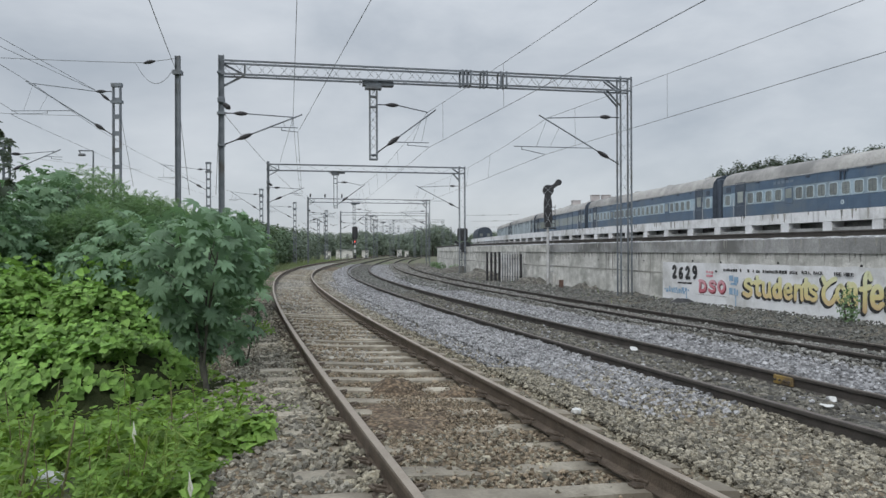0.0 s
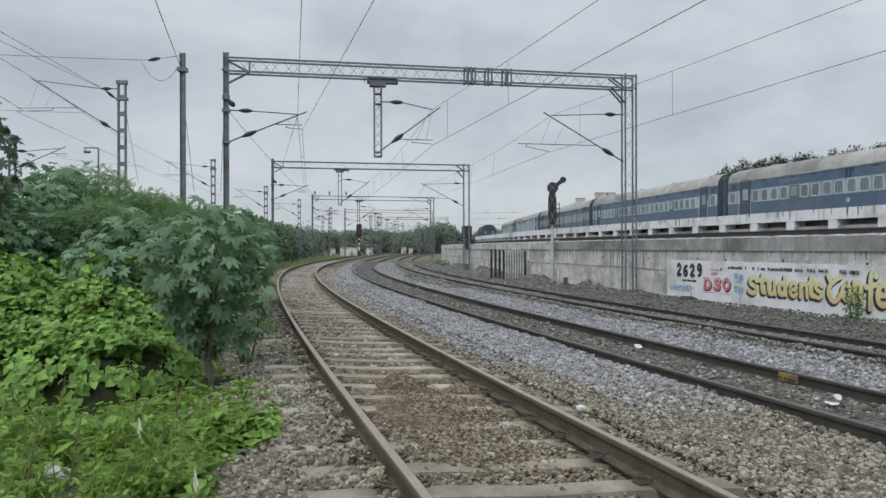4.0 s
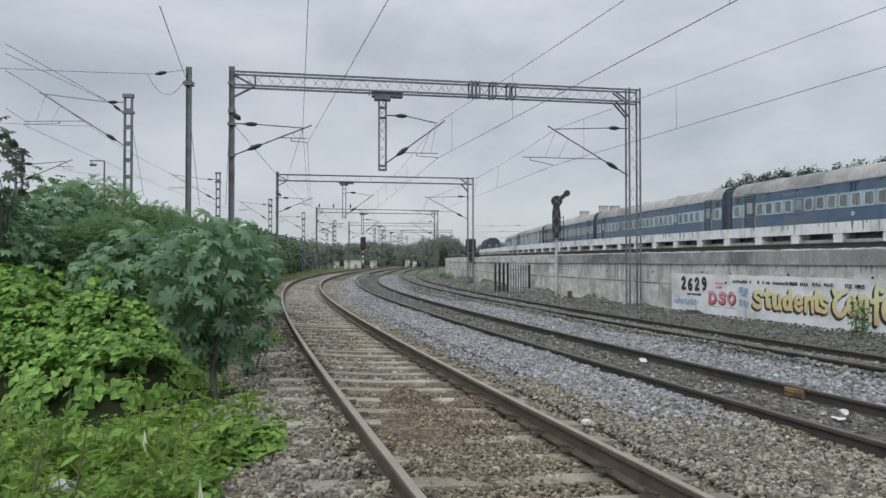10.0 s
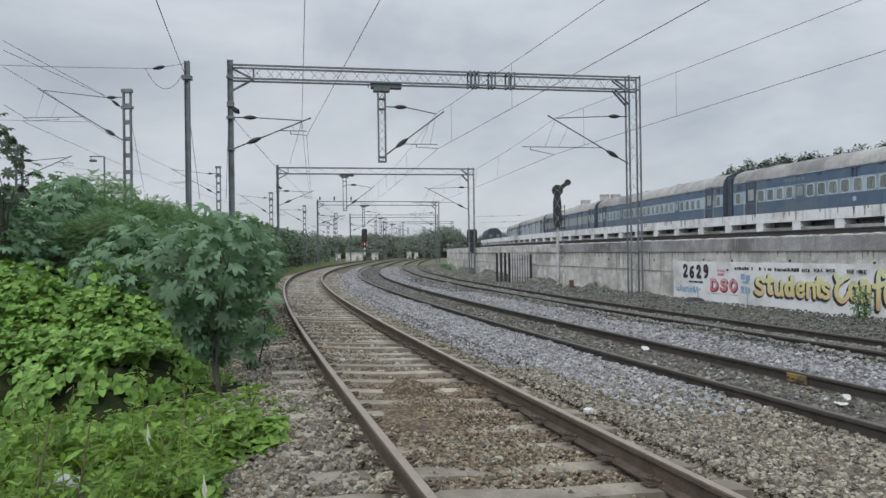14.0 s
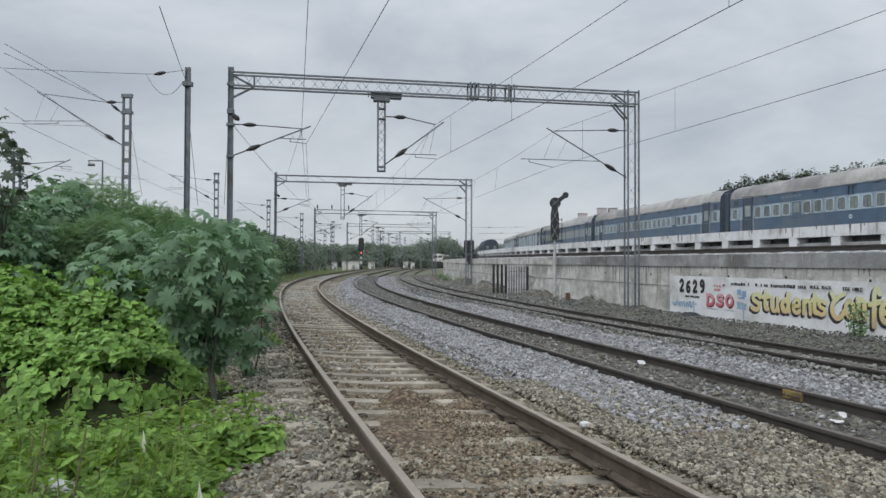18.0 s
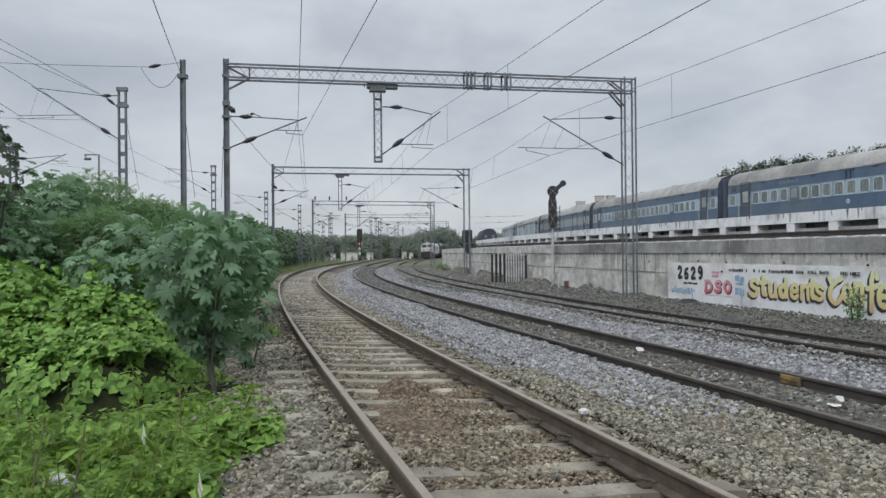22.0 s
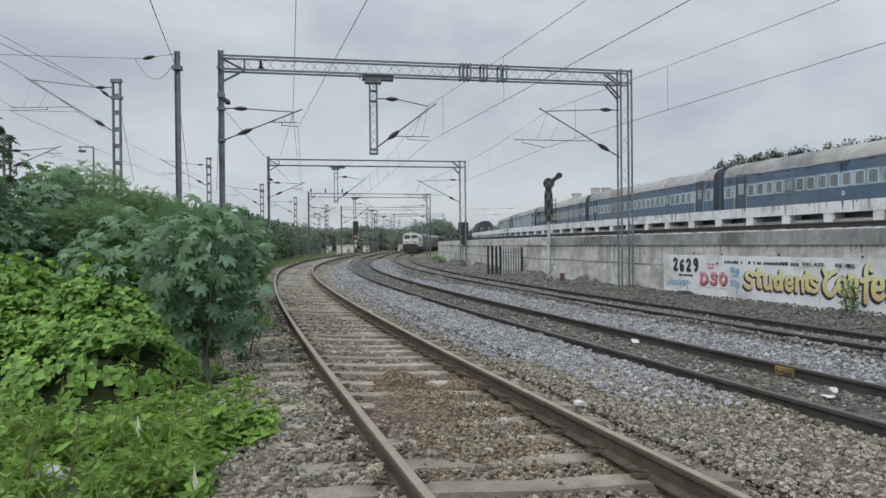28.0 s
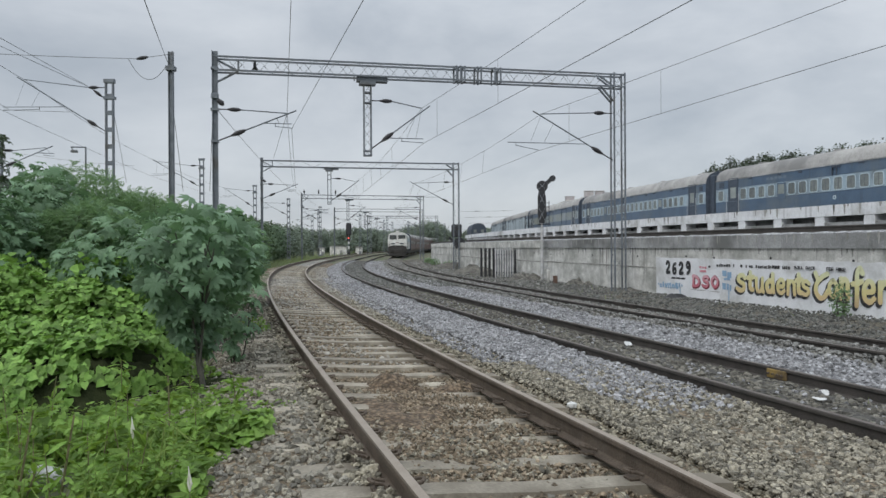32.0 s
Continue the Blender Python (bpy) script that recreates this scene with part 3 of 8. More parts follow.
railway_track(T1, Z1, -8, 260, M_RAIL_TOP, (-7.58, 62), 16, "curved track of rusty rails on dirty concrete sleepers")
railway_track(T2, Z2, -12, 260, M_RAIL_DULL, (0.5, 30), 0, "curved track of dark rails sunk in black earth", spacing=0.65, sink=0.035)
railway_track(T3, Z3, -15, 330, M_RAIL_DULL, (2, 30), 0, "curved track of dark rails in weedy earth below the wall", spacing=0.65, sink=0.05)

# ---------- retaining wall, embankment, platform ----------
WALL_U, WALL_TOP = 3.95, 1.68


def wall_section(bm, line, sa, sb, u0, u1, z0, z1):
    """A straight block between two points of a curve."""
    v = []
    for s in (sa, sb):
        for u in (u0, u1):
            x, y, h = line.at(s, u)
            v += [bm.verts.new((x, y, z0)), bm.verts.new((x, y, z1))]
    a, b, c, d, e, f, g, h = v
    for q in ((a, b, f, e), (c, g, h, d), (b, d, h, f), (a, e, g, c), (a, c, d, b), (e, f, h, g)):
        bm.faces.new(q)


def build_wall():
    wall = thing("retaining_wall", Matrix(), "stained pale concrete retaining wall with a darker coping", "wall", kind="structure")
    s = -24.0
    i = 0
    while s < 80:
        e = min(s + 4.0, 80)
        bm = bmesh.new()
        wall_section(bm, T3, s + 0.005, e - 0.005, WALL_U, WALL_U + 0.4, -0.8, 1.30)
        bmesh.ops.recalc_face_normals(bm, faces=bm.faces)
        part("wall_panel", bm, M_CONCRETE, wall)
        bm = bmesh.new()
        wall_section(bm, T3, s + 0.005, e - 0.005, WALL_U - 0.012, WALL_U + 0.01, 0.60 + 0.012 * math.sin(s), 0.648 + 0.012 * math.sin(s))
        bmesh.ops.recalc_face_normals(bm, faces=bm.faces)
        part("form_joint", bm, M_DAMP, wall, "dark stained pour line")
        bm = bmesh.new()
        wall_section(bm, T3, s + 0.004, e - 0.004, WALL_U - 0.05, WALL_U + 0.45, 1.302, WALL_TOP)
        bmesh.ops.recalc_face_normals(bm, faces=bm.faces)
        part("coping_beam", bm, M_COPING if s < 35 else M_CONCRETE, wall)
        s = e
        i += 1
    # weep holes
    for k in range(26):
        s = -6 + k * 2.3 + 0.5 * math.sin(k * 2.3)
        m = T3.frame_at(s, WALL_U - 0.002, 1.02 + 0.03 * math.sin(k * 3.1))
        if k == 0:
            bm = bmesh.new()
            bmesh.ops.create_cone(bm, cap_ends=True, segments=8, radius1=0.035, radius2=0.035, depth=0.02, matrix=Matrix.Rotation(math.pi / 2, 4, "Y"))
            hole = part("weep_hole", bm, M_BLACK, wall)
            hole.matrix_basis = m
        else:
            share(hole, m, wall)
    # end face of the wall, returning into the bank
    bm = bmesh.new()
    wall_section(bm, T3, 80.02, 80.4, WALL_U, 14.0, -0.8, WALL_TOP - 0.02)
    bmesh.ops.recalc_face_normals(bm, faces=bm.faces)
    part("wall_return", bm, M_CONCRETE, wall)


def sheet(name, line, u0, u1, s0, s1, z, material, ds=1.0, du=0.5, rough=0.02, seed=1):
    ns, nu = int((s1 - s0) / ds), max(2, int((u1 - u0) / du))
    vs, fs = [], []
    for i in range(ns + 1):
        s = s0 + (s1 - s0) * i / ns
        x0, y0, h = line.at(s)
        for j in range(nu + 1):
            u = u0 + (u1 - u0) * j / nu
            x, y = x0 + u * math.cos(h), y0 - u * math.sin(h)
            vs.append((x, y, z + rough * noise.noise((x * 2, y * 2, seed))))
    for i in range(ns):
        for j in range(nu):
            a = i * (nu + 1) + j
            fs.append((a, a + 1, a + nu + 2, a + nu + 1))
    return link_mesh(name, vs, fs, material, smooth=True)


build_wall()
tagged(sheet("embankment_ballast", T3, 4.36, 60, -24, 80, 1.66, M_GREYBED, ds=1.0, du=0.6, rough=0.06, seed=4), "dark stony top of the raised bank", "embankment", kind="structure")
tagged(sheet("embankment_ballast", T3, 9.0, 60, 80, 240, 1.5, M_DARK, ds=2.0, du=1.5, rough=0.1, seed=5), "dark stony top of the raised bank", "embankment", kind="structure")
up_track = thing("railway_track", Matrix(), "rusty track on the raised bank in front of the platform", "railway track", "parallel railway tracks")
for o in (5.9 - 0.874, 5.9 + 0.874):
    rail_mesh("rail", T3, o, 1.90, -24, 110, up_track, M_RAIL_DULL, "")



def gravel_ridge():
    """Pale stones heaped along the edge of the raised bank."""
    vs, fs = [], []
    n = 420
    for i in range(n + 1):
        s = -24 + 104 * i / n
        for u, z in ((4.34, 1.655), (4.42, 1.69), (4.6, 1.73), (4.85, 1.73), (5.1, 1.66)):
            x, y, h = T3.at(s, u)
            vs.append((x, y, z + (0.035 * noise.noise((s * 2.1, u * 3, 3)) + 0.02 * noise.noise((s * 6, u * 7, 5)) if z > 1.67 else 0)))
    for i in range(n):
        for j in range(4):
            a = i * 5 + j
            fs.append((a, a + 1, a + 6, a + 5))
    tagged(link_mesh("gravel_ridge", vs, fs, M_PALEGRAVEL, smooth=True), "pale gravel heaped along the top of the wall", "gravel", kind="stuff")


M_PALEGRAVEL = mat("pale_gravel", (0.26, 0.262, 0.265), (0.44, 0.443, 0.447), 0.95, 3.0, 30, 0.9, gravel=14)
gravel_ridge()
PLAT_U, PLAT_Z = 8.1, 2.66


def build_platform():
    pl = thing("platform", Matrix(), "whitewashed concrete platform with open slots in its edge", "platform", kind="structure")
    s = -24.0
    while s < 84:
        e = s + 2.0
        bm = bmesh.new()
        wall_section(bm, T3, s, e, PLAT_U, PLAT_U + 8.0, PLAT_Z - 0.36, PLAT_Z)
        bmesh.ops.recalc_face_normals(bm, faces=bm.faces)
        part("platform_slab", bm, M_LIMEWASH, pl)
        bm = bmesh.new()
        wall_section(bm, T3, s, s + 0.4, PLAT_U + 0.012, PLAT_U + 0.5, 1.55, PLAT_Z - 0.362)
        bmesh.ops.recalc_face_normals(bm, faces=bm.faces)
        part("pillar", bm, M_LIMEWASH, pl)
        s = e
    bm = bmesh.new()
    s = -24.0
    while s < 84:
        wall_section(bm, T3, s, s + 4.0, PLAT_U + 0.6, PLAT_U + 0.8, 1.5, PLAT_Z - 0.362)
        s += 4.0
    bmesh.ops.recalc_face_normals(bm, faces=bm.faces)
    part("back_wall", bm, M_COPING, pl, "shadowed concrete wall behind the slots")
    bm = bmesh.new()
    s = -24.0
    while s < 84:
        wall_section(bm, T3, s, s + 2.0, PLAT_U + 0.03, PLAT_U + 0.45, 1.55, 2.1)
        s += 2.0
    bmesh.ops.recalc_face_normals(bm, faces=bm.faces)
    part("plinth", bm, M_COPING, pl, "stained plinth under the slots")


build_platform()

# ---------- overhead line ----------
def cantilever(par, mast, zs, zb, cat, con, detail=True, pull=False):
    """Stay, bracket, registration tube and steady arm from a mast to the wires of one track."""
    mast, cat, con = Vector((mast[0], mast[1], 0)), Vector(cat), Vector(con)
    out = Vector((cat.x - mast.x, cat.y - mast.y, 0))
    reach = out.length
    out.normalize()
    a, b = mast.copy(), mast.copy()
    a.z, b.z = zs, zb
    arm = new("cantilever")
    arm.parent = par
    bm = bmesh.new()
    bar(bm, a + out * 0.7, cat + out * 0.02, 0.019)
    part("stay_tube", bm, M_GALV, arm)
    bm = bmesh.new()
    tip = cat + out * 0.3 + Vector((0, 0, 0.10))
    d = (tip - b).normalized()
    bar(bm, b + d * 0.94, tip, 0.024)
    part("bracket_tube", bm, M_GALV, arm)
    bm = bmesh.new()
    bar(bm, a, a + out * 0.35, 0.02)
    insulator(bm, a + out * 0.32, a + out * 0.74, 0.085)
    part("insulator", bm, M_INSUL, arm, "ribbed brown insulator")
    bm = bmesh.new()
    bar(bm, b, b + d * 0.5, 0.022)
    insulator(bm, b + d * 0.46, b + d * 0.96, 0.095)
    part("insulator", bm, M_INSUL, arm, "ribbed brown insulator")
    if detail:
        zr = con.z + (0.28 if pull else 0.16)
        f = (zr - b.z) / (tip.z - b.z)
        r0 = b.lerp(tip, max(0.15, min(0.9, f)))
        r1 = Vector((con.x, con.y, r0.z)) + out * (1.15 if pull else 0.0)
        bm = bmesh.new()
        bar(bm, r0, r1, 0.015)
        bar(bm, b.lerp(tip, 0.75), r0.lerp(r1, 0.55), 0.006, 4)
        bar(bm, cat - Vector((0, 0, 0.05)), r0.lerp(r1, 0.72 if pull else 0.8), 0.006, 4)
        part("registration_tube", bm, M_GALV, arm)
        k0 = r0.lerp(r1, 0.9 if pull else 0.42)
        bm = bmesh.new()
        bar(bm, k0, k0 - Vector((0, 0, 0.12)), 0.014)
        bar(bm, k0 - Vector((0, 0, 0.1)), con + Vector((0, 0, 0.02)), 0.012)
        part("steady_arm", bm, M_GALV, arm)


def lattice(bm, a, b, side, depth, w, h, leg=0.05, lace=0.022, pitch=0.42, faces=("front", "back")):
    """A laced box girder between a and b: side and depth are the directions of its width w and height h."""
    a, b = Vector(a), Vector(b)
    s, d = Vector(side).normalized(), Vector(depth).normalized()
    n = max(2, int((b - a).length / pitch))
    corners = [(i, j) for i in (-0.5, 0.5) for j in (-0.5, 0.5)]
    for i, j in corners:
        o = s * (i * w) + d * (j * h)
        beam(bm, a + o, b + o, leg, leg)
    for i in (-0.5, 0.5):
        if ("front" if i < 0 else "back") in faces:
            for k in range(n):
                p, q = a.lerp(b, k / n), a.lerp(b, (k + 1) / n)
                e = 0.5 if (k + (i > 0)) % 2 else -0.5
                bar(bm, p + s * (i * w) + d * (e * h), q + s * (i * w) - d * (e * h), lace, 4)
    for j in (-0.5, 0.5):
        if "sides" in faces:
            for k in range(n):
                p, q = a.lerp(b, k / n), a.lerp(b, (k + 1) / n)
                e = 0.5 if k % 2 else -0.5
                bar(bm, p + s * (e * w) + d * (j * h), q - s * (e * w) + d * (j * h), lace, 4)


def crossing(line, L, R):
    """Where a line passes under the span from L to R: distance from L, and the along value."""
    d = (Vector(R) - Vector(L)).normalized()
    n = Vector((-d.y, d.x))
    side = (line.x - L[0]) * n.x + (line.y - L[1]) * n.y
    i = [k for k in range(len(SS) - 1) if side[k] * side[k + 1] <= 0 and SS[k] > -20][0]
    return (line.x[i] - L[0]) * d.x + (line.y[i] - L[1]) * d.y, SS[i]


HUNG = []   # per portal: for each track the points of upper and lower wire


def portal(L, R, ztop, detail=2):
    L, R = Vector(L), Vector(R)
    d = R - L
    W = d.length
    d.normalize()
    n = Vector((-d.y, d.x))
    p = thing("overhead_portal", Matrix(), "grey galvanised steel portal carrying overhead wires across three tracks", "overhead portal", "overhead line portals")
    D3, N3, U3 = Vector((d.x, d.y, 0)), Vector((n.x, n.y, 0)), Vector((0, 0, 1))
    L3, R3 = Vector((L.x, L.y, 0)), Vector((R.x, R.y, 0))
    zb = ztop - 0.31
    # solid left mast: H section
    bm = bmesh.new()
    gl = ground_z(L.x, L.y) - 0.2
    rm = Matrix.Translation(L3) @ Matrix.Rotation(math.atan2(d.y, d.x), 4, "Z")
    hh, zc = ztop + 0.12 - gl, (ztop + 0.12 + gl) / 2
    for o in (-0.08, 0.08):
        box(bm, o, 0, zc, 0.02, 0.17, hh, rm)
    box(bm, 0, 0, zc, 0.14, 0.03, hh, rm)
    box(bm, 0, 0, ztop - 1.36, 0.23, 0.22, 0.2, rm, bevel=0.03)
    box(bm, 0, 0, ztop - 0.45, 0.24, 0.22, 0.06, rm)
    box(bm, 0, 0, ztop - 1.80, 0.26, 0.22, 0.08, rm)
    box(bm, 0, 0, ztop - 2.84, 0.24, 0.22, 0.07, rm)
    part("mast", bm, M_GALV, p, "plain grey steel upright")
    bm = bmesh.new()
    bar(bm, rm @ Vector((0.1, -0.05, ztop - 1.5)), rm @ Vector((0.22, -0.06, ztop - 1.6)), 0.075, 10, 0.09)
    bar(bm, rm @ Vector((0.22, -0.06, ztop - 1.6)), rm @ Vector((0.28, -0.06, ztop - 1.66)), 0.09, 10, 0.03)
    part("post_insulator", bm, M_INSUL, p, "stubby dark insulator")
    # laced right mast
    bm = bmesh.new()
    gr = ground_z(R.x, R.y) - 0.2
    lattice(bm, R3 + D3 * -0.2 + U3 * gr, R3 + D3 * -0.2 + U3 * ztop, N3, D3, 0.30, 0.42, 0.055, 0.005, 0.55, ("front", "back", "sides") if detail > 1 else ("front",))
    part("laced_mast", bm, M_GALV, p, "laced four-legged steel upright")
    # beam
    bm = bmesh.new()
    lattice(bm, L3 + U3 * zb, R3 + U3 * zb, N3, U3, 0.40, 0.44, 0.055, 0.0065, 0.36 if detail > 1 else 0.9, ("front", "back") if detail > 1 else ("front",))
    part("beam", bm, M_GALV, p, "laced horizontal girder")
    if detail > 0:
        for f in (0.561, 0.571, 0.581, 0.613, 0.622, 0.657, 0.671) if detail > 1 else ():
            bm = bmesh.new()
            for o in (-0.24, 0.24):
                box(bm, W * f, o, zb, 0.06, 0.02, 0.54, rm)
                box(bm, W * f, 0, zb + o * 1.08, 0.06, 0.46, 0.02, rm)
            part("splice_plate", bm, M_GALV, p)
        bm = bmesh.new()
        beam(bm, L3 + U3 * (zb + 0.18), L3 + D3 * 0.75 + U3 * (zb - 0.2), 0.06, 0.06)
        beam(bm, L3 + U3 * (zb - 0.62), L3 + D3 * 0.75 + U3 * (zb - 0.2), 0.06, 0.06)
        beam(bm, L3 + D3 * 0.75 + U3 * (zb + 0.2), L3 + D3 * 0.75 + U3 * (zb - 0.2), 0.05, 0.05)
        part("knee_brace", bm, M_GALV, p)
        bm = bmesh.new()
        for o in (-0.12, 0.12):
            beam(bm, R3 - D3 * 0.95 + N3 * o + U3 * (zb - 0.2), R3 - D3 * 0.42 + N3 * o + U3 * (zb - 0.75), 0.06, 0.05)
            beam(bm, R3 - D3 * 0.95 + N3 * o + U3 * (zb + 0.15), R3 - D3 * 0.42 + N3 * o + U3 * (zb - 0.2), 0.05, 0.05)
        part("corner_bracket", bm, M_GALV, p)
    # drop arm for the middle track
    c2, s2 = crossing(T2, L, R)
    c1, s1 = crossing(T1, L, R)
    c3, s3 = crossing(T3, L, R)
    A3 = L3 + D3 * (c2 - 1.72)
    bm = bmesh.new()
    box(bm, 0.16, 0, zb - 0.31, 1.05, 0.3, 0.15, Matrix.Translation((A3.x, A3.y, 0)) @ Matrix.Rotation(math.atan2(d.y, d.x), 4, "Z"))
    box(bm, 0, 0, zb - 0.44, 0.55, 0.3, 0.12, Matrix.Translation((A3.x, A3.y, 0)) @ Matrix.Rotation(math.atan2(d.y, d.x), 4, "Z"))
    for i in (-0.45, 0.45):
        bar(bm, A3 + D3 * i + U3 * (zb - 0.36), A3 + D3 * i + U3 * (zb - 0.2), 0.02)
    part("hanger_plate", bm, M_GALV, p)
    bm = bmesh.new()
    lattice(bm, A3 + U3 * (zb - 0.45), A3 + U3 * (zb - 2.92), N3, D3, 0.2, 0.24, 0.04, 0.007, 0.3, ("front", "back") if detail > 1 else ())
    for zz in (zb - 0.75, zb - 1.1, zb - 2.75, zb - 2.9):
        box(bm, 0, 0, zz, 0.28, 0.24, 0.04, Matrix.Translation((A3.x, A3.y, 0)) @ Matrix.Rotation(math.atan2(d.y, d.x), 4, "Z"))
    part("drop_arm", bm, M_GALV, p, "laced drop arm")
    pts = []
    for cc, zc, zw, who, ka, kb in ((c1, ztop - 1.85, ztop - 2.36, "l", -0.22, -0.07), (c2, ztop - 1.53, ztop - 2.75, "d", 0.16, 0.21), (c3, ztop - 1.59, ztop - 2.91, "r", 0.27, 0.17)):
        cat, con = L3 + D3 * (cc + ka) + U3 * zc, L3 + D3 * (cc + kb) + U3 * zw
        pts.append((cat, con))
        if who == "l":
            cantilever(p, L3 + D3 * 0.09, ztop - 1.78, ztop - 2.82, cat, con, detail > 0)
        elif who == "d":
            cantilever(p, A3 + D3 * 0.12, ztop - 1.32, ztop - 2.98, cat, con, detail > 0)
        else:
            cantilever(p, R3 - D3 * 0.41, ztop - 1.48, ztop - 3.2, cat, con, detail > 0, True)
    HUNG.append(pts)
    return p


portal((-7.28, 23.7), (6.87, 26.5), 7.74, 2)
portal((-12.61, 52.0), (1.66, 54.8), 7.76, 1)
P3 = portal((-16.22, 86.6), (-1.68, 90.5), 7.78, 1)
for f in (0.02, 0.135, 0.27):
    bm = bmesh.new()
    q = Vector((-16.22, 86.6, 7.8)).lerp(Vector((-1.68, 90.5, 7.8)), f)
    insulator(bm, q, q + Vector((0, 0, 0.5)), 0.11, 4)
    part("post_insulator", bm, M_INSUL, P3, "dark post insulator")
portal((-16.9, 119.0), (-2.5, 123.0), 7.8, 0)
portal((-14.2, 148.0), (0.2, 150.0), 7.8, 0)


def span(name, a, b, sag, r=0.008, n=14):
    pts = []
    for i in range(n + 1):
        f = i / n
        p = Vector(a).lerp(Vector(b), f)
        p.z -= sag * 4 * f * (1 - f)
        pts.append(p)
    return pts


def build_wires():
    """Upper and lower wires of three tracks with droppers between them."""
    # a place on each wire between the eye and the first portal
    near = [((-2.64, 13.08, 5.94), (-1.13, 11.29, 5.32)), ((2.94, 13.78, 6.35), (3.74, 10.24, 4.96)), ((8.10, 13.83, 6.33), (7.82, 12.95, 4.91))]
    hung_at = [(), (0.55, 0.793, 0.9465), (0.816, 0.947)]
    for k in range(3):
        line = thing("overhead_wire", Matrix(), "thin dark overhead wires with droppers above a track", "overhead wire", "overhead wires")
        ups, lows = [], []
        for j in range(len(HUNG)):
            cat, con = HUNG[j][k]
            if j == 0:
                pc, pw = cat.lerp(Vector(near[k][0]), 2.9), con.lerp(Vector(near[k][1]), 2.9)
            else:
                pc, pw = HUNG[j - 1][k]
            sag = (0.0, 0.2, 0.15)[k] if j == 0 else 0.35
            ups += span("u", pc, cat, sag)
            lows += span("l", pw, con, 0.0 if j == 0 else 0.03)
            for f in hung_at[k] if j == 0 else (0.28, 0.44, 0.6, 0.78) if j < 2 else (0.35, 0.65):
                a = pc.lerp(cat, f)
                a.z -= sag * 4 * f * (1 - f)
                b = pw.lerp(con, f)
                if j == 0:
                    # the dropper hangs straight down in the view along the track
                    q = a.x / a.y
                    g = (q * pw.y - pw.x) / ((con.x - pw.x) - q * (con.y - pw.y))
                    b = pw.lerp(con, g)
                bm = bmesh.new()
                bar(bm, a, b, 0.005, 4)
                part("dropper", bm, M_WIRE, line)
        wire("catenary_wire", ups, 0.0065, M_WIRE, line)
        wire("contact_wire", lows, 0.007, M_WIRE, line)


build_wires()
# ---------- stones ----------
def along(line, u0, u1, s0, s1, near, lift, gap=True, swept=0.0):
    """Places on a bed, thicker towards the start."""
    def place(rng, n):
        f = rng.uniform(0, 1, n) ** near if near > 0 else rng.beta(1.7, 3.2, n)
        s = s0 + (s1 - s0) * f
        u = rng.uniform(u0, u1, n)
        x, y, h = line.at(s, u)
        out = []
        for i in range(n):
            if gap and abs(abs(u[i]) - 0.874) < 0.10:
                continue
            # sleeper tops lie half bare
            over = abs((s[i] + 2.31) % 0.62 - 0.31)
            if swept and abs(u[i]) < 1.45 and over < 0.115 and rng.uniform() < (swept * 0.5 if 5.7 < s[i] < 8.6 else swept):
                continue
            # the rail clips stand clear
            if line is T1 and s[i] < 16 and abs(abs(u[i]) - 0.874) < 0.24 and over < 0.1 and rng.uniform() < 0.93:
                continue
            out.append((x[i], y[i], ground_z(x[i], y[i]) + lift + rng.uniform(-0.015, 0.012)))
        return np.array(out)
    return place


stones("loose_stones", 17000, along(T1, -2.8, -0.96, 2.0, 18, 1.5, 0.03, True, 0.8), (0.016, 0.029), M_STONE_SHOULDER, "grey-brown broken stones beside the first track", 11)
stones("loose_stones", 11000, along(T1, -0.78, 0.78, 2.0, 24, 1.3, -0.01, True, 0.45), (0.017, 0.031), M_STONE_TAN, "grey-brown stones between the rails", 30)
stones("loose_stones", 13000, along(T1, -0.78, 0.78, 2.0, 24, 1.3, -0.013, True, 0.5), (0.012, 0.024), M_STONE_BROWN, "small brown stones between the rails", 12)
stones("loose_stones", 26000, along(T1, 0.97, 2.6, 0.5, 28, 1.5, 0.008, True, 0.9), (0.015, 0.027), M_STONE_TAN, "tan broken stones beside the first track", 13)
stones("loose_stones", 29000, along(T1, 1.6, 3.35, -1, 10, 1.0, 0.05), (0.015, 0.027), M_STONE_BANK, "grey-brown broken stones on the near bank", 14)
stones("loose_stones", 16000, along(T1, 2.15, 3.36, 6.6, 38, -1, 0.065), (0.02, 0.036), M_STONE_GREY, "fresh blue-grey broken stones", 15)
stones("loose_stones", 16000, along(T2, -0.78, 0.78, -2, 34, 1.4, 0.022), (0.022, 0.044), M_STONE_OILY, "dark oily stones between the middle rails", 16)
stones("loose_stones", 700, along(T2, -0.78, 0.78, 0, 34, 1.3, 0.04), (0.018, 0.036), M_STONE_GREY, "stray pale stones between the middle rails", 84)
stones("loose_stones", 15000, along(T2, 0.97, 2.7, -2, 36, 1.4, 0.065), (0.025, 0.046), M_STONE_GREY, "fresh blue-grey broken stones", 17)
stones("loose_stones", 13000, along(T3, -1.6, 0.78, -2, 40, 1.4, 0.06), (0.018, 0.042), M_STONE_DARK, "dark stones in the far track", 18)
stones("loose_stones", 22000, along(T3, 0.97, 3.85, 0, 60, 1.4, 0.06), (0.016, 0.04), M_STONE_FOOT, "dark rubble banked against the wall", 19)
stones("loose_stones", 5000, along(T1, -0.78, 0.78, 10, 40, 1.2, -0.006, True, 0.5), (0.022, 0.04), M_STONE_WORN, "grey-brown stones between the rails further on", 31)
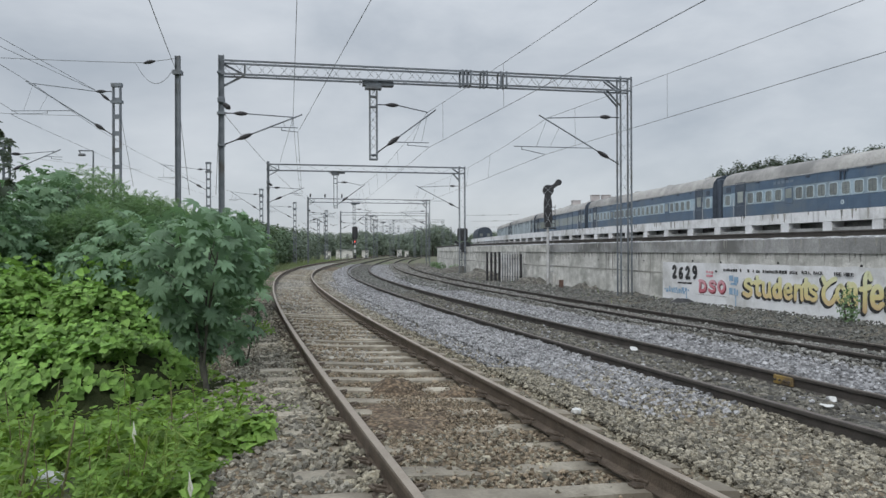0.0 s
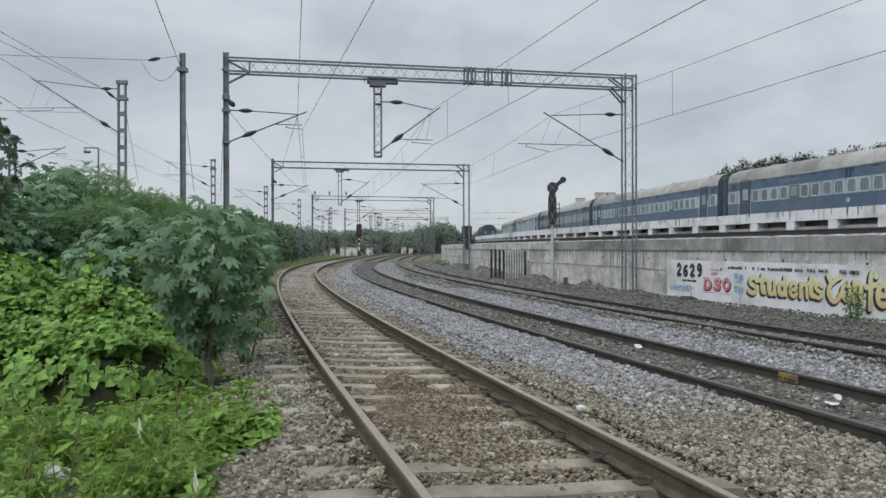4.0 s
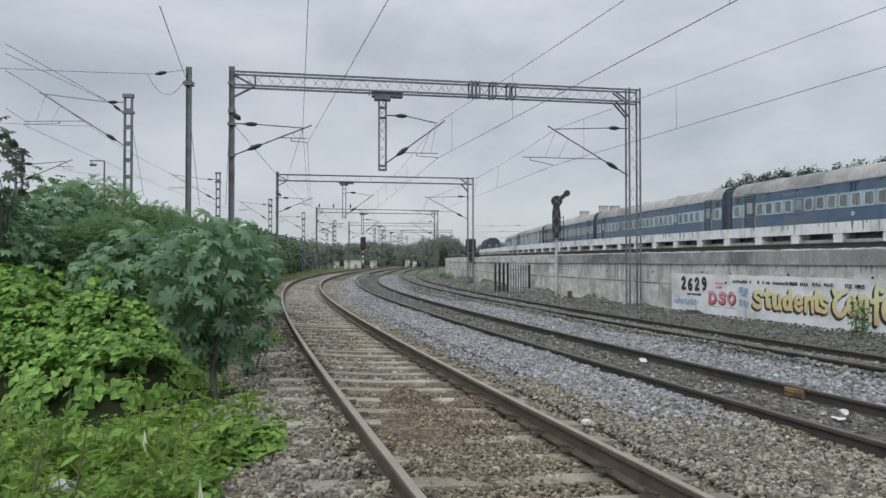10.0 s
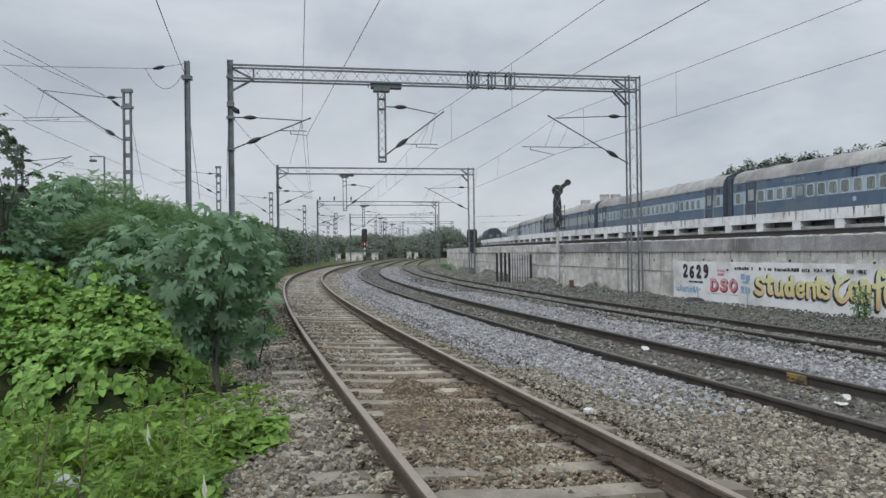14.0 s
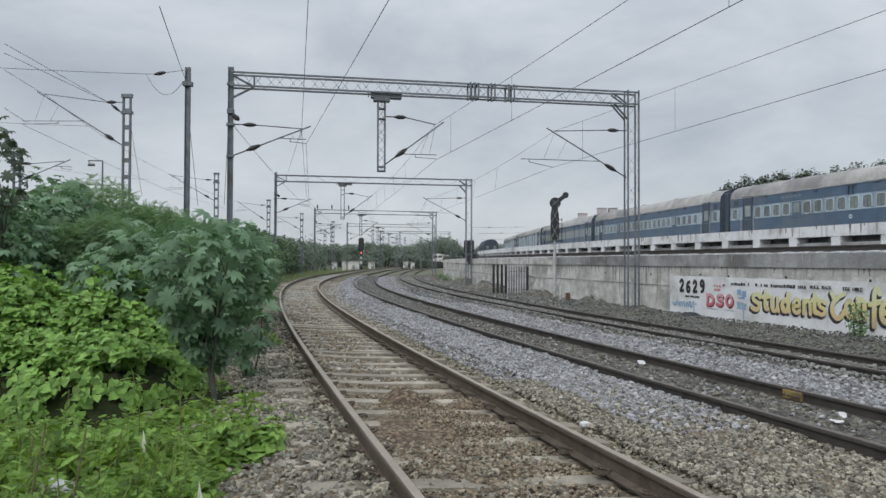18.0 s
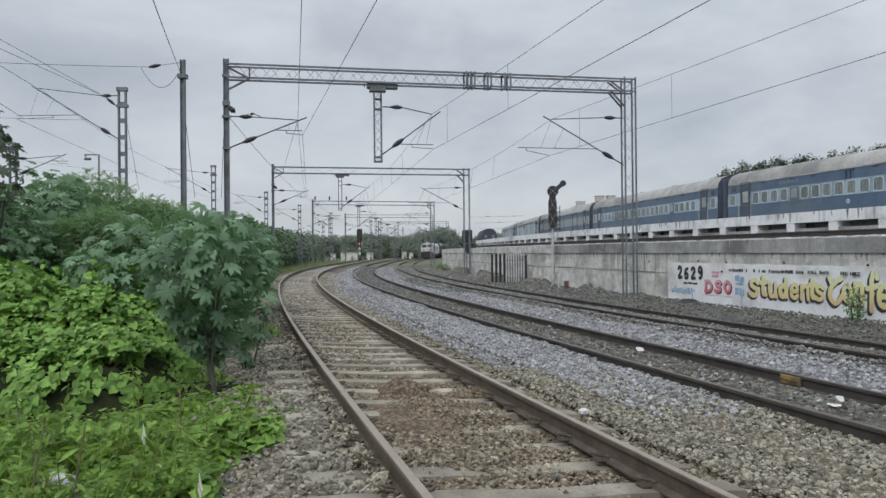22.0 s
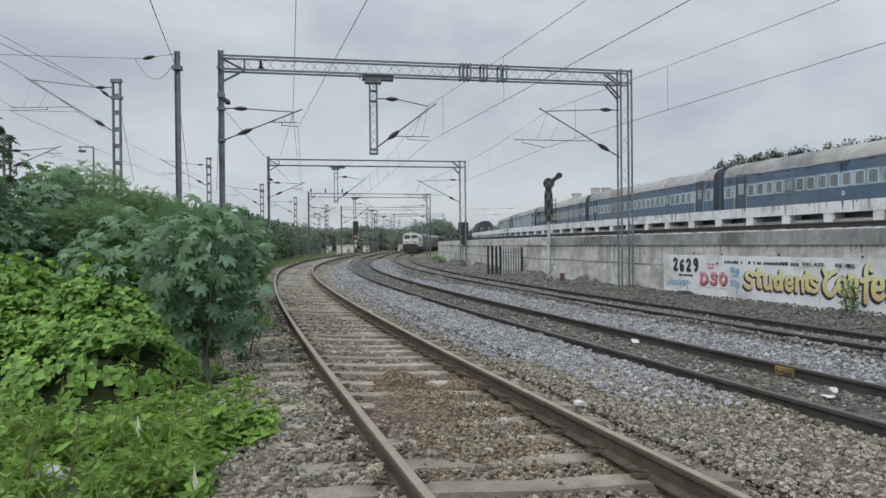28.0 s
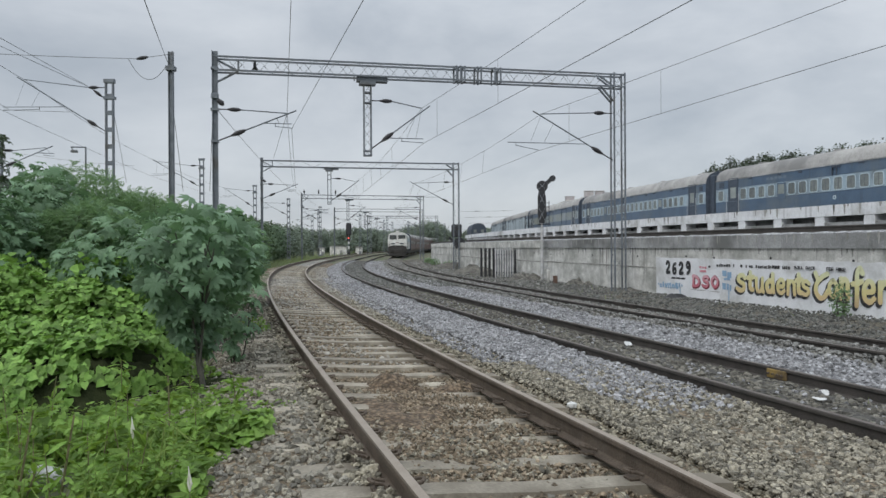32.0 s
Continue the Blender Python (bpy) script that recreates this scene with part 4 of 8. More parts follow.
stones("loose_stones", 6000, along(T1, -2.3, 2.2, 18, 40, 1.3, 0.0), (0.025, 0.045), M_STONE_WORN, "grey-brown stones along the first track", 20)


stones("loose_stones", 4500, along(T2, -0.78, 0.78, 30, 75, 1.2, 0.02), (0.03, 0.06), M_STONE_FOOT, "dark stones between the middle rails further on", 25)
stones("loose_stones", 6000, along(T3, -2.4, 0.78, 32, 90, 1.2, 0.05), (0.035, 0.07), M_STONE_DARK, "dark stones in the far track further on", 26)
stones("loose_stones", 6000, along(T1, 2.15, 3.36, 34, 85, 1.2, 0.06), (0.03, 0.06), M_STONE_GREY, "fresh blue-grey broken stones further on", 27)
stones("loose_stones", 6000, along(T2, 0.97, 2.7, 32, 85, 1.2, 0.06), (0.03, 0.06), M_STONE_GREY, "fresh blue-grey broken stones further on", 28)
stones("loose_stones", 5000, along(T1, 0.97, 2.3, 24, 60, 1.2, 0.006), (0.025, 0.045), M_STONE_WORN, "tan stones along the first track further on", 29)
stones("loose_stones", 6000, along(T1, -2.6, -0.96, 7, 24, 1.2, 0.035), (0.018, 0.034), M_STONE_SHOULDER, "grey-brown broken stones beside the first track", 22)
stones("loose_stones", 3600, along(T1, 1.75, 2.3, 8.5, 40, 1.2, 0.03), (0.02, 0.035), M_STONE_GREY, "stray blue-grey stones at the edge of the fresh ballast", 23)
stones("loose_stones", 9000, along(T1, -0.78, 0.78, 8.9, 30, 1.2, 0.006, True, 0.3), (0.014, 0.028), M_STONE_BROWN, "small stones scattered over the sleepers", 24)
stones("loose_stones", 3000, along(T1, -0.78, 0.78, 4.6, 9.2, 1.0, 0.012, True, 0.8), (0.010, 0.02), M_STONE_BROWN, "small stones over the spread earth", 21)


for u0, u1, n, up in ((-1.12, -0.95, 2000, 0.04), (-1.06, -0.94, 1200, 0.075), (-1.02, -0.93, 800, 0.1), (-0.80, -0.70, 900, 0.03), (0.95, 1.12, 1200, 0.02)):
    stones("loose_stones", n, along(T1, u0, u1, 2.0, 18, 1.3, up, False, 0.5), (0.016, 0.03), M_STONE_TAN, "broken stones heaped along the rail", 40 + n)


stones("loose_stones", 2600, along(T3, -1.16, -0.94, -2, 32, 1.3, 0.1, False), (0.022, 0.042), M_STONE_DARK, "dark stones heaped along the far rail", 71)
stones("loose_stones", 1500, along(T3, 0.94, 1.1, -2, 32, 1.3, 0.1, False), (0.022, 0.042), M_STONE_DARK, "dark stones heaped along the far rail", 72)


# the beds go on behind the start
stones("loose_stones", 5000, along(T1, -2.8, -0.96, -8, 2.2, 1.0, 0.03, True, 0.8), (0.018, 0.034), M_STONE_SHOULDER, "grey-brown broken stones beside the first track", 81)
stones("loose_stones", 6000, along(T1, -0.78, 0.78, -8, 2.2, 1.0, -0.01, True, 0.6), (0.016, 0.03), M_STONE_TAN, "grey-brown stones between the rails", 82)
stones("loose_stones", 6000, along(T1, 0.97, 3.3, -8, 1.0, 1.0, 0.03, True, 0.8), (0.018, 0.034), M_STONE_TAN, "tan broken stones beside the first track", 83)


def single_stones(bed, line, u0, u1, s0, s1, n, material, lift, seed):
    """The nearest stones, each a piece of its own bed."""
    rng = np.random.default_rng(seed)
    kinds = []
    for k in range(8):
        bm = bmesh.new()
        bmesh.ops.create_cube(bm, size=1.5)
        for v in bm.verts:
            v.co = Vector(v.co) * rng.uniform(0.6, 1.2)
        bmesh.ops.subdivide_edges(bm, edges=bm.edges[:2], cuts=1)
        for v in bm.verts:
            v.co += Vector(rng.normal(size=3)) * 0.1
        kinds.append(part("stone", bm, material, bed))
    for i in range(n):
        s, u = rng.uniform(s0, s1), rng.uniform(u0, u1)
        x, y, h = line.at(s, u)
        c = rng.uniform(0.022, 0.038)
        m = pose(float(x), float(y), ground_z(x, y) + lift, *rng.uniform(0, 360, 3)) @ Matrix.Diagonal((c, c * rng.uniform(0.6, 1), c * rng.uniform(0.5, 0.9), 1))
        if i < 8:
            kinds[i].matrix_basis = m
        else:
            share(kinds[i % 8], m, bed)


M_STONE_PIECE = mat("stone_piece", (0.14, 0.132, 0.108), (0.30, 0.285, 0.24), 0.9, 14, 60, 0.5, vary=0.5)
single_stones(bpy.data.objects["ballast_shoulder"], T1, -2.0, -1.1, 4.0, 7.5, 260, M_STONE_PIECE, 0.035, 51)
single_stones(bpy.data.objects["ballast_bank.001"], T1, 1.7, 3.2, 3.0, 7.0, 280, M_STONE_PIECE, 0.055, 52)
single_stones(bpy.data.objects["track_bed"], T1, -0.7, 0.7, 4.2, 7.5, 160, M_STONE_PIECE, -0.012, 53)


def heap(name, x, y, rx, ry, h, material, label, seed):
    """A low uneven heap of earth."""
    vs, fs = [], []
    n, rings = 26, 9
    gz = ground_z(x, y)
    for r in range(rings + 1):
        f = r / rings
        for k in range(n):
            a = 2 * math.pi * k / n
            w = 1 + 0.25 * noise.noise((math.cos(a) * 1.5, math.sin(a) * 1.5, seed))
            px, py = x + rx * f * w * math.cos(a), y + ry * f * w * math.sin(a)
            z = ground_z(px, py) - 0.02 + h * (1 - f * f) ** 1.3 * (1 + 0.55 * noise.noise((px * 2.6, py * 2.6, seed))) + 0.09 * h / (h + 0.2) * noise.noise((px * 6, py * 6, seed + 2)) * (1 - f) + 0.05 * noise.noise((px * 8, py * 8, seed)) * (1 - f)
            vs.append((px, py, z))
    for r in range(rings):
        for k in range(n):
            fs.append((r * n + k, r * n + (k + 1) % n, (r + 1) * n + (k + 1) % n, (r + 1) * n + k))
    return tagged(link_mesh(name, vs, fs, material, smooth=True), label, "earth heap")


heap("earth_mound", -0.52, 8.15, 0.42, 0.4, 0.145, M_MOUND, "low heap of brown earth between the rails", 3)
heap("earth_mound", -0.35, 7.0, 0.72, 1.2, 0.07, M_MOUND, "thin spread of brown earth over the sleepers", 14)
heap("earth_mound", 0.2, 8.15, 0.38, 0.36, 0.125, M_MOUND, "low heap of brown earth beside the rail", 4)
def heap_stones(x, y, r, h, n, seed):
    def place(rng, count):
        a, f = rng.uniform(0, 6.28, count), rng.uniform(0, 1, count) ** 0.6
        return np.array([(x + r * q * math.cos(b), y + r * q * math.sin(b), ground_z(x, y) - 0.01 + h * (1 - q * q) ** 1.3) for b, q in zip(a, f)])
    stones("loose_stones", n, place, (0.008, 0.02), M_STONE_BROWN, "small stones lying on a heap of soil", seed)


# the shade round the castor's foot, laid as a near-black mound
heap("leaf_litter", -2.85, 8.4, 0.7, 0.75, 0.09, M_SHADE, "leaf litter under a castor bush, painted near-black for shade", 41)
heap_stones(-0.52, 8.15, 0.42, 0.145, 220, 61)
heap_stones(0.2, 8.15, 0.38, 0.125, 160, 62)
heap_stones(-0.35, 7.0, 0.9, 0.06, 1500, 63)
for hx, hy, hr, hh, sd in ((4.25, 36.6, 0.9, 0.42, 5), (4.75, 35.9, 0.8, 0.34, 16), (6.25, 31.6, 0.8, 0.36, 6), (6.75, 30.6, 0.8, 0.26, 17), (7.15, 27.0, 1.3, 0.16, 7), (2.2, 47, 1.6, 0.5, 8), (3.0, 44.5, 1.0, 0.4, 18), (1.0, 57, 1.7, 0.45, 9)):
    heap("earth_mound", hx, hy, hr, hr, hh, M_RUBBLE, "heap of grey-brown earth and rubble against the wall", sd)
heap("earth_mound", -0.1, 39.0, 1.0, 3.2, 0.16, M_RUBBLE, "low spread of grey-brown earth between two tracks", 19)
stones("loose_stones", 700, along(T3, -2.5, -1.3, 32, 48, 1.0, 0.1), (0.03, 0.06), M_STONE_FOOT, "grey-brown rubble between two tracks", 73)
stones("loose_stones", 2200, along(T3, 1.5, 3.8, 28, 84, 1.0, 0.05), (0.03, 0.075), M_STONE_DARK, "light rubble along the foot of the wall", 74)

heap("dark_mound", 7.75, 23.40, 0.55, 0.28, 0.2, M_BLACK, "black heap of rubbish at the foot of the wall", 31)

# ---------- blue coaches on the raised bank ----------
CO_L, CO_HALF = 21.8, 1.62


def coach_section():
    """Half outline of a coach, from skirt to roof crown."""
    return [(1.56, 0.95), (1.62, 1.15), (1.62, 2.07), (1.62, 2.82), (1.60, 3.32), (1.54, 3.62), (1.34, 3.90), (0.85, 4.09), (0.0, 4.17)]


def loft(name, prof, y0, y1, material, parent, label="", smooth=False, cuts=1):
    vs, fs = [], []
    for k in range(cuts + 1):
        y = y0 + (y1 - y0) * k / cuts
        vs += [(x, y, z) for x, z in prof]
    n = len(prof)
    for k in range(cuts):
        fs += [(k * n + i, k * n + i + 1, k * n + n + i + 1, k * n + n + i) for i in range(n - 1)]
    return link_mesh(name, vs, fs, material, parent, label, smooth)


def window_parts(parent, w=0.46, h=0.54, pane_mat=None):
    """A framed barred coach window facing -x, centred on its origin."""
    bm = bmesh.new()
    t, rc = 0.038, 0.10
    loops = []
    for gx, ww, hh, rr in ((-0.035, w / 2 + t, h / 2 + t, rc + t), (-0.035, w / 2, h / 2, rc), (0.0, w / 2 + t, h / 2 + t, rc + t)):
        ring = []
        for cy, cz, a0 in ((1, 1, 0), (-1, 1, 90), (-1, -1, 180), (1, -1, 270)):
            for k in range(4):
                a = radians(a0 + 30 * k)
                ring.append(bm.verts.new((gx, cy * (ww - rr) + rr * math.cos(a), cz * (hh - rr) + rr * math.sin(a))))
        loops.append(ring)
    for k in range(16):
        j = (k + 1) % 16
        bm.faces.new((loops[0][k], loops[1][k], loops[1][j], loops[0][j]))
        bm.faces.new((loops[0][j], loops[2][j], loops[2][k], loops[0][k]))
    bmesh.ops.recalc_face_normals(bm, faces=bm.faces)
    fr = part("window_frame", bm, M_FRAME, parent)
    bm = bmesh.new()
    ring = []
    for cy, cz, a0 in ((1, 1, 0), (-1, 1, 90), (-1, -1, 180), (1, -1, 270)):
        for k in range(4):
            a = radians(a0 + 30 * k)
            ring.append(bm.verts.new((-0.012, cy * (w / 2 - rc) + (rc + 0.004) * math.cos(a), cz * (h / 2 - rc) + (rc + 0.004) * math.sin(a))))
    bm.faces.new(ring)
    part("pane", bm, M_PANE, fr, "dim window opening")
    bm = bmesh.new()
    for k in range(5):
        bar(bm, (-0.02, -w / 2, -h / 2 + h * (k + 0.7) / 5.4), (-0.02, w / 2, -h / 2 + h * (k + 0.7) / 5.4), 0.008, 4)
    box(bm, -0.022, 0, 0, 0.016, 0.018, h)
    part("window_grille", bm, M_GALV, fr)
    return fr


def build_coach(label, van=False, plain=False):
    """One coach: origin at rail level under its middle, y along, near side at -x."""
    c = thing("passenger_coach", Matrix(), label, "railway coach", "standing blue coaches")
    M_LOW, M_BAND = M_FRAME if plain else M_BLUE, M_FRAME if plain else M_VANGREY if van else M_PALEBLUE
    h = CO_L / 2
    sec = coach_section()
    left = [(-x, z) for x, z in sec]
    loft("lower_side", left[0:3], -h, h, M_LOW, c, "" if van else "dark blue lower side")
    loft("window_band", left[2:4], -h, h, M_BAND, c, "" if van else "pale blue band at window height")
    loft("upper_side", left[3:5], -h, h, M_LOW, c, "" if van else "dark blue upper side")
    full = [(-x, z) for x, z in sec[4:]] + [(x, z) for x, z in sec[4:-1][::-1]]
    loft("roof", full, -h, h, M_ROOF, c, "weathered grey roof", True)
    loft("far_side", [(x, z) for x, z in sec[:5]][::-1], -h, h, M_LOW, c)
    ring = [(-x, z) for x, z in sec] + [(x, z) for x, z in sec[:-1][::-1]]
    for sy in (-1, 1):
        vs = [(x, sy * h, z) for x, z in ring]
        link_mesh("end_wall", vs, [tuple(range(len(ring)))], M_GAP, c, "dark coach end")
        bm = bmesh.new()
        box(bm, 0, sy * (h + 0.24), 2.3, 2.7, 0.46, 3.0, bevel=0.05)
        part("gangway", bm, M_GAP, c, "dark rubber gangway")
        bm = bmesh.new()
        bar(bm, (-0.9, sy * h, 1.1), (-0.9, sy * (h + 0.5), 1.1), 0.09, 8)
        bar(bm, (0.9, sy * h, 1.1), (0.9, sy * (h + 0.5), 1.1), 0.09, 8)
        part("buffer", bm, M_BLACK, c)
    # gutter and belt rails
    bm = bmesh.new()
    box(bm, -1.625, 0, 3.33, 0.03, CO_L, 0.05)
    part("gutter", bm, M_COPING, c)
    bm = bmesh.new()
    box(bm, -1.622, 0, 2.06, 0.02, CO_L, 0.03)
    box(bm, -1.622, 0, 2.83, 0.02, CO_L, 0.025)
    part("belt_rail", bm, M_LOW, c)
    first = window_parts(c, 0.49, 0.57)
    n = 1 if van else 22
    for k in range(n):
        y = 8.33 - 0.772 * k
        m = pose(-1.622, y, 2.43)
        if k in (4, 17):
            # an escape window behind a plain hinged panel
            bm = bmesh.new()
            box(bm, -1.63, y, 2.36, 0.03, 0.62, 0.84, bevel=0.01)
            hatch = part("escape_hatch", bm, M_LOW, c, "plain blue hinged panel")
            bm = bmesh.new()
            box(bm, -1.645, y, 2.46, 0.02, 0.46, 0.5, bevel=0.008)
            part("pane", bm, M_PANE, hatch)
        elif k == 0:
            first.matrix_basis = m
        else:
            copy_thing(first, m)
    for sy in (-1, 1):
        copy_thing(first, pose(-1.622, sy * (h - 0.5), 2.43))
        bm = bmesh.new()
        box(bm, -1.60, sy * (h - 1.65), 2.25, 0.05, 0.78, 2.1)
        d = part("door", bm, M_GAP, c, "dark recessed door")
        bm = bmesh.new()
        box(bm, -1.632, sy * (h - 1.65), 2.55, 0.012, 0.5, 0.62, bevel=0.01)
        part("pane", bm, M_PANE, d)
        bm = bmesh.new()
        for o in (-0.42, 0.42):
            box(bm, -1.63, sy * (h - 1.65) + o, 2.28, 0.03, 0.05, 2.2)
        box(bm, -1.63, sy * (h - 1.65), 3.36, 0.03, 0.9, 0.04)
        part("door_frame", bm, M_GAP, d)
        for o in (-0.55, 0.55):
            bm = bmesh.new()
            bar(bm, (-1.68, sy * (h - 1.65) + o, 1.4), (-1.68, sy * (h - 1.65) + o, 2.5), 0.016, 5)
            part("grab_rail", bm, M_GALV_LIGHT, d)
        bm = bmesh.new()
        box(bm, -1.626, sy * (h - 0.55), 3.05, 0.02, 0.4, 0.3)
        part("end_panel", bm, M_GAP, c, "small dark louvre")
    for k in range(7):
        bm = bmesh.new()
        box(bm, 0.0 if k % 2 else -0.5, -h + 2.2 + k * 2.8, 4.13, 0.4, 0.5, 0.12, bevel=0.04)
        part("roof_vent", bm, M_ROOF, c)
    bm = bmesh.new()
    box(bm, 0, 0, 0.8, 2.6, CO_L - 1, 0.35)
    part("underframe", bm, M_BLACK, c)
    for sy in (-1, 1):
        bm = bmesh.new()
        box(bm, 0, sy * 7.2, 0.6, 2.3, 2.9, 0.35, bevel=0.05)
        bg = part("bogie", bm, M_BLACK, c)
        for o in (-1.45, 1.45):
            for sx in (-0.84, 0.84):
                bm = bmesh.new()
                bmesh.ops.create_cone(bm, cap_ends=True, segments=18, radius1=0.457, radius2=0.457, depth=0.13, matrix=Matrix.Translation((sx, sy * 7.2 + o, 0.457)) @ Matrix.Rotation(math.pi / 2, 4, "Y"))
                part("wheel", bm, M_RAIL_SIDE, bg)
    # round white plate and faint writing bars on the side
    bm = bmesh.new()
    bmesh.ops.create_cone(bm, cap_ends=True, segments=16, radius1=0.105, radius2=0.105, depth=0.012, matrix=Matrix.Translation((-1.628, 1.62, 1.78)) @ Matrix.Rotation(math.pi / 2, 4, "Y"))
    part("round_plate", bm, M_FRAME, c, "small pale round mark")
    bm = bmesh.new()
    bmesh.ops.create_cone(bm, cap_ends=True, segments=12, radius1=0.05, radius2=0.05, depth=0.012, matrix=Matrix.Translation((-1.634, 1.62, 1.78)) @ Matrix.Rotation(math.pi / 2, 4, "Y"))
    part("round_plate", bm, M_FADED, c)
    # scattered vents and grime boxes along the cantrail
    rv = random.Random(4)
    for k in range(9):
        bm = bmesh.new()
        box(bm, -1.632, -h + 3 + k * 1.9 + rv.uniform(-0.5, 0.5), 3.24 + rv.uniform(-0.03, 0.02), 0.04, rv.uniform(0.14, 0.34), rv.uniform(0.06, 0.12), bevel=0.01)
        part("side_vent", bm, M_GAP, c, "dark vent under the gutter")
    bm = bmesh.new()
    for o in (-0.13, 0.13):
        box(bm, -1.65, 1.6 + o, 3.05, 0.05, 0.04, 0.5)
    box(bm, -1.65, 1.6, 3.25, 0.06, 0.34, 0.1)
    part("cable_bracket", bm, M_GAP, c)
    if van:
        for k in range(3):
            bm = bmesh.new()
            yy = -h + 5.2 + k * 5.4
            for o in (-0.9, 0.9):
                box(bm, -1.632, yy + o, 2.2, 0.03, 0.05, 2.0)
            box(bm, -1.634, yy, 3.2, 0.04, 2.0, 0.05)
            part("sliding_door_edge", bm, M_GAP, c)
    bm = bmesh.new()
    for k in range(5):
        box(bm, -1.626, h - 4.6 - k * 0.32, 3.08, 0.01, 0.24, 0.14)
    part("lettering_bars", bm, M_FADED, c, "faint pale lettering")
    return c


CO_U, CO_Z = 18.12, 1.84


def coach_rows(s_start, count, back=0):
    """Chord by chord along the bend of the raised bank."""
    out = []
    s = s_start
    for k in range(count):
        x0, y0, _ = T3.at(s, CO_U)
        e = s
        while True:
            e += 0.05
            x1, y1, _ = T3.at(e, CO_U)
            if math.hypot(x1 - x0, y1 - y0) >= 22.75:
                break
        out.append(pose(float(x0 + x1) / 2, float(y0 + y1) / 2, CO_Z, 0, 0, math.degrees(-math.atan2(x1 - x0, y1 - y0))))
        s = e
    return out


COACH_START = -6.25
poses = coach_rows(COACH_START, 6)
coach = build_coach("dark blue railway coach with pale window band and grey roof")
coach.matrix_basis = poses[0]
copy_thing(coach, poses[1])
copy_thing(coach, poses[2])
van_coach = build_coach("grey-green parcel coach with few windows and a grey roof", True)
van_coach.matrix_basis = poses[3]
far_coach = build_coach("plain pale grey parcel coach at the far end of the row", True, True)
far_coach.matrix_basis = poses[4]
copy_thing(far_coach, poses[5])
co_track = thing("railway_track", Matrix(), "track under the standing blue coaches", "railway track", "parallel railway tracks")
for o in (CO_U - 0.874, CO_U + 0.874):
    rail_mesh("rail", T3, o, CO_Z, -24, 240, co_track, M_RAIL_DULL, "")

# dark end of a parked van further along the bank
van = thing("parked_van", pose(8.3, 152.0, 1.56, 0, 0, 2), "dark grey railway van seen end on", "railway van")
bm = bmesh.new()
sec = [(1.48, 0.9), (1.5, 3.2), (1.28, 3.95), (0.8, 4.38), (0, 4.52)]
ring = [(-x, z) for x, z in sec] + [(x, z) for x, z in sec[:-1][::-1]]
va = [bm.verts.new((x, -6, z)) for x, z in ring]
vb = [bm.verts.new((x, 6, z)) for x, z in ring]
bm.faces.new(va)
bm.faces.new(vb[::-1])
for i in range(len(ring)):
    j = (i + 1) % len(ring)
    bm.faces.new((va[i], vb[i], vb[j], va[j]))
bmesh.ops.recalc_face_normals(bm, faces=bm.faces)
part("body", bm, M_GAP, van, "dark grey van body")
for sx in (-0.75, 0.75):
    bm = bmesh.new()
    box(bm, sx, -6.02, 2.9, 0.6, 0.06, 0.6, bevel=0.02)
    part("end_window", bm, M_PANE, van)
bm = bmesh.new()
for sx in (-0.84, 0.84):
    for sy in (-4, 4):
        bmesh.ops.create_cone(bm, cap_ends=True, segments=14, radius1=0.5, radius2=0.5, depth=0.14, matrix=Matrix.Translation((sx, sy, 0.5)) @ Matrix.Rotation(math.pi / 2, 4, "Y"))
box(bm, 0, 0, 0.8, 2.2, 11, 0.3)
part("running_gear", bm, M_BLACK, van)

# ---------- painted writing on the wall ----------
def wall_text(par, name, text, s_left, s_right, z0, z1, material, proud, bold=0.0):
    """Letters spread along the wall between two places; s falls from left to right."""
    n = len(text)
    for i, ch in enumerate(text):
        if ch == " ":
            continue
        cu = bpy.data.curves.new(name, "FONT")
        cu.body, cu.size, cu.extrude, cu.offset, cu.align_x = ch, 1.0, 0.004, bold, "CENTER"
        cu.resolution_u = 4
        tmp = bpy.data.objects.new(name, cu)
        me = bpy.data.meshes.new_from_object(tmp)
        bpy.data.objects.remove(tmp)
        me.materials.clear()
        me.materials.append(material)
        vs = [v.co for v in me.vertices]
        x0, x1 = min(v.x for v in vs), max(v.x for v in vs)
        y0, y1 = min(v.y for v in vs), max(v.y for v in vs)
        cell = abs(s_left - s_right) * 0.985 / n
        low = ch in "aceimnorsuvwxz"
        ht = (z1 - z0) * (0.82 if low else 1.0)
        for v in me.vertices:
            fx = (v.co.x - (x0 + x1) / 2) / max(0.05, x1 - x0)
            fy = (v.co.y - y0) / max(0.05, y1 - y0)
            wid = cell * (0.98 if ch not in "tif1" else 0.7)
            v.co = (fx * wid, fy * ht, v.co.z)
        s = s_left + (s_right - s_left) * (i + 0.5) / n
        x, y, h = T3.at(s, WALL_U - proud)
        # letter x runs towards falling s, its front faces the tracks
        ex = Vector((-math.sin(h), -math.cos(h), 0))
        ez = Vector((0, 0, 1))
        en = ex.cross(ez)
        m = Matrix(((ex.x, ez.x, en.x, x), (ex.y, ez.y, en.y, y), (ex.z, ez.z, en.z, z0), (0, 0, 0, 1)))
        ob = new(name, me)
        ob.matrix_basis = m
        ob.parent = par


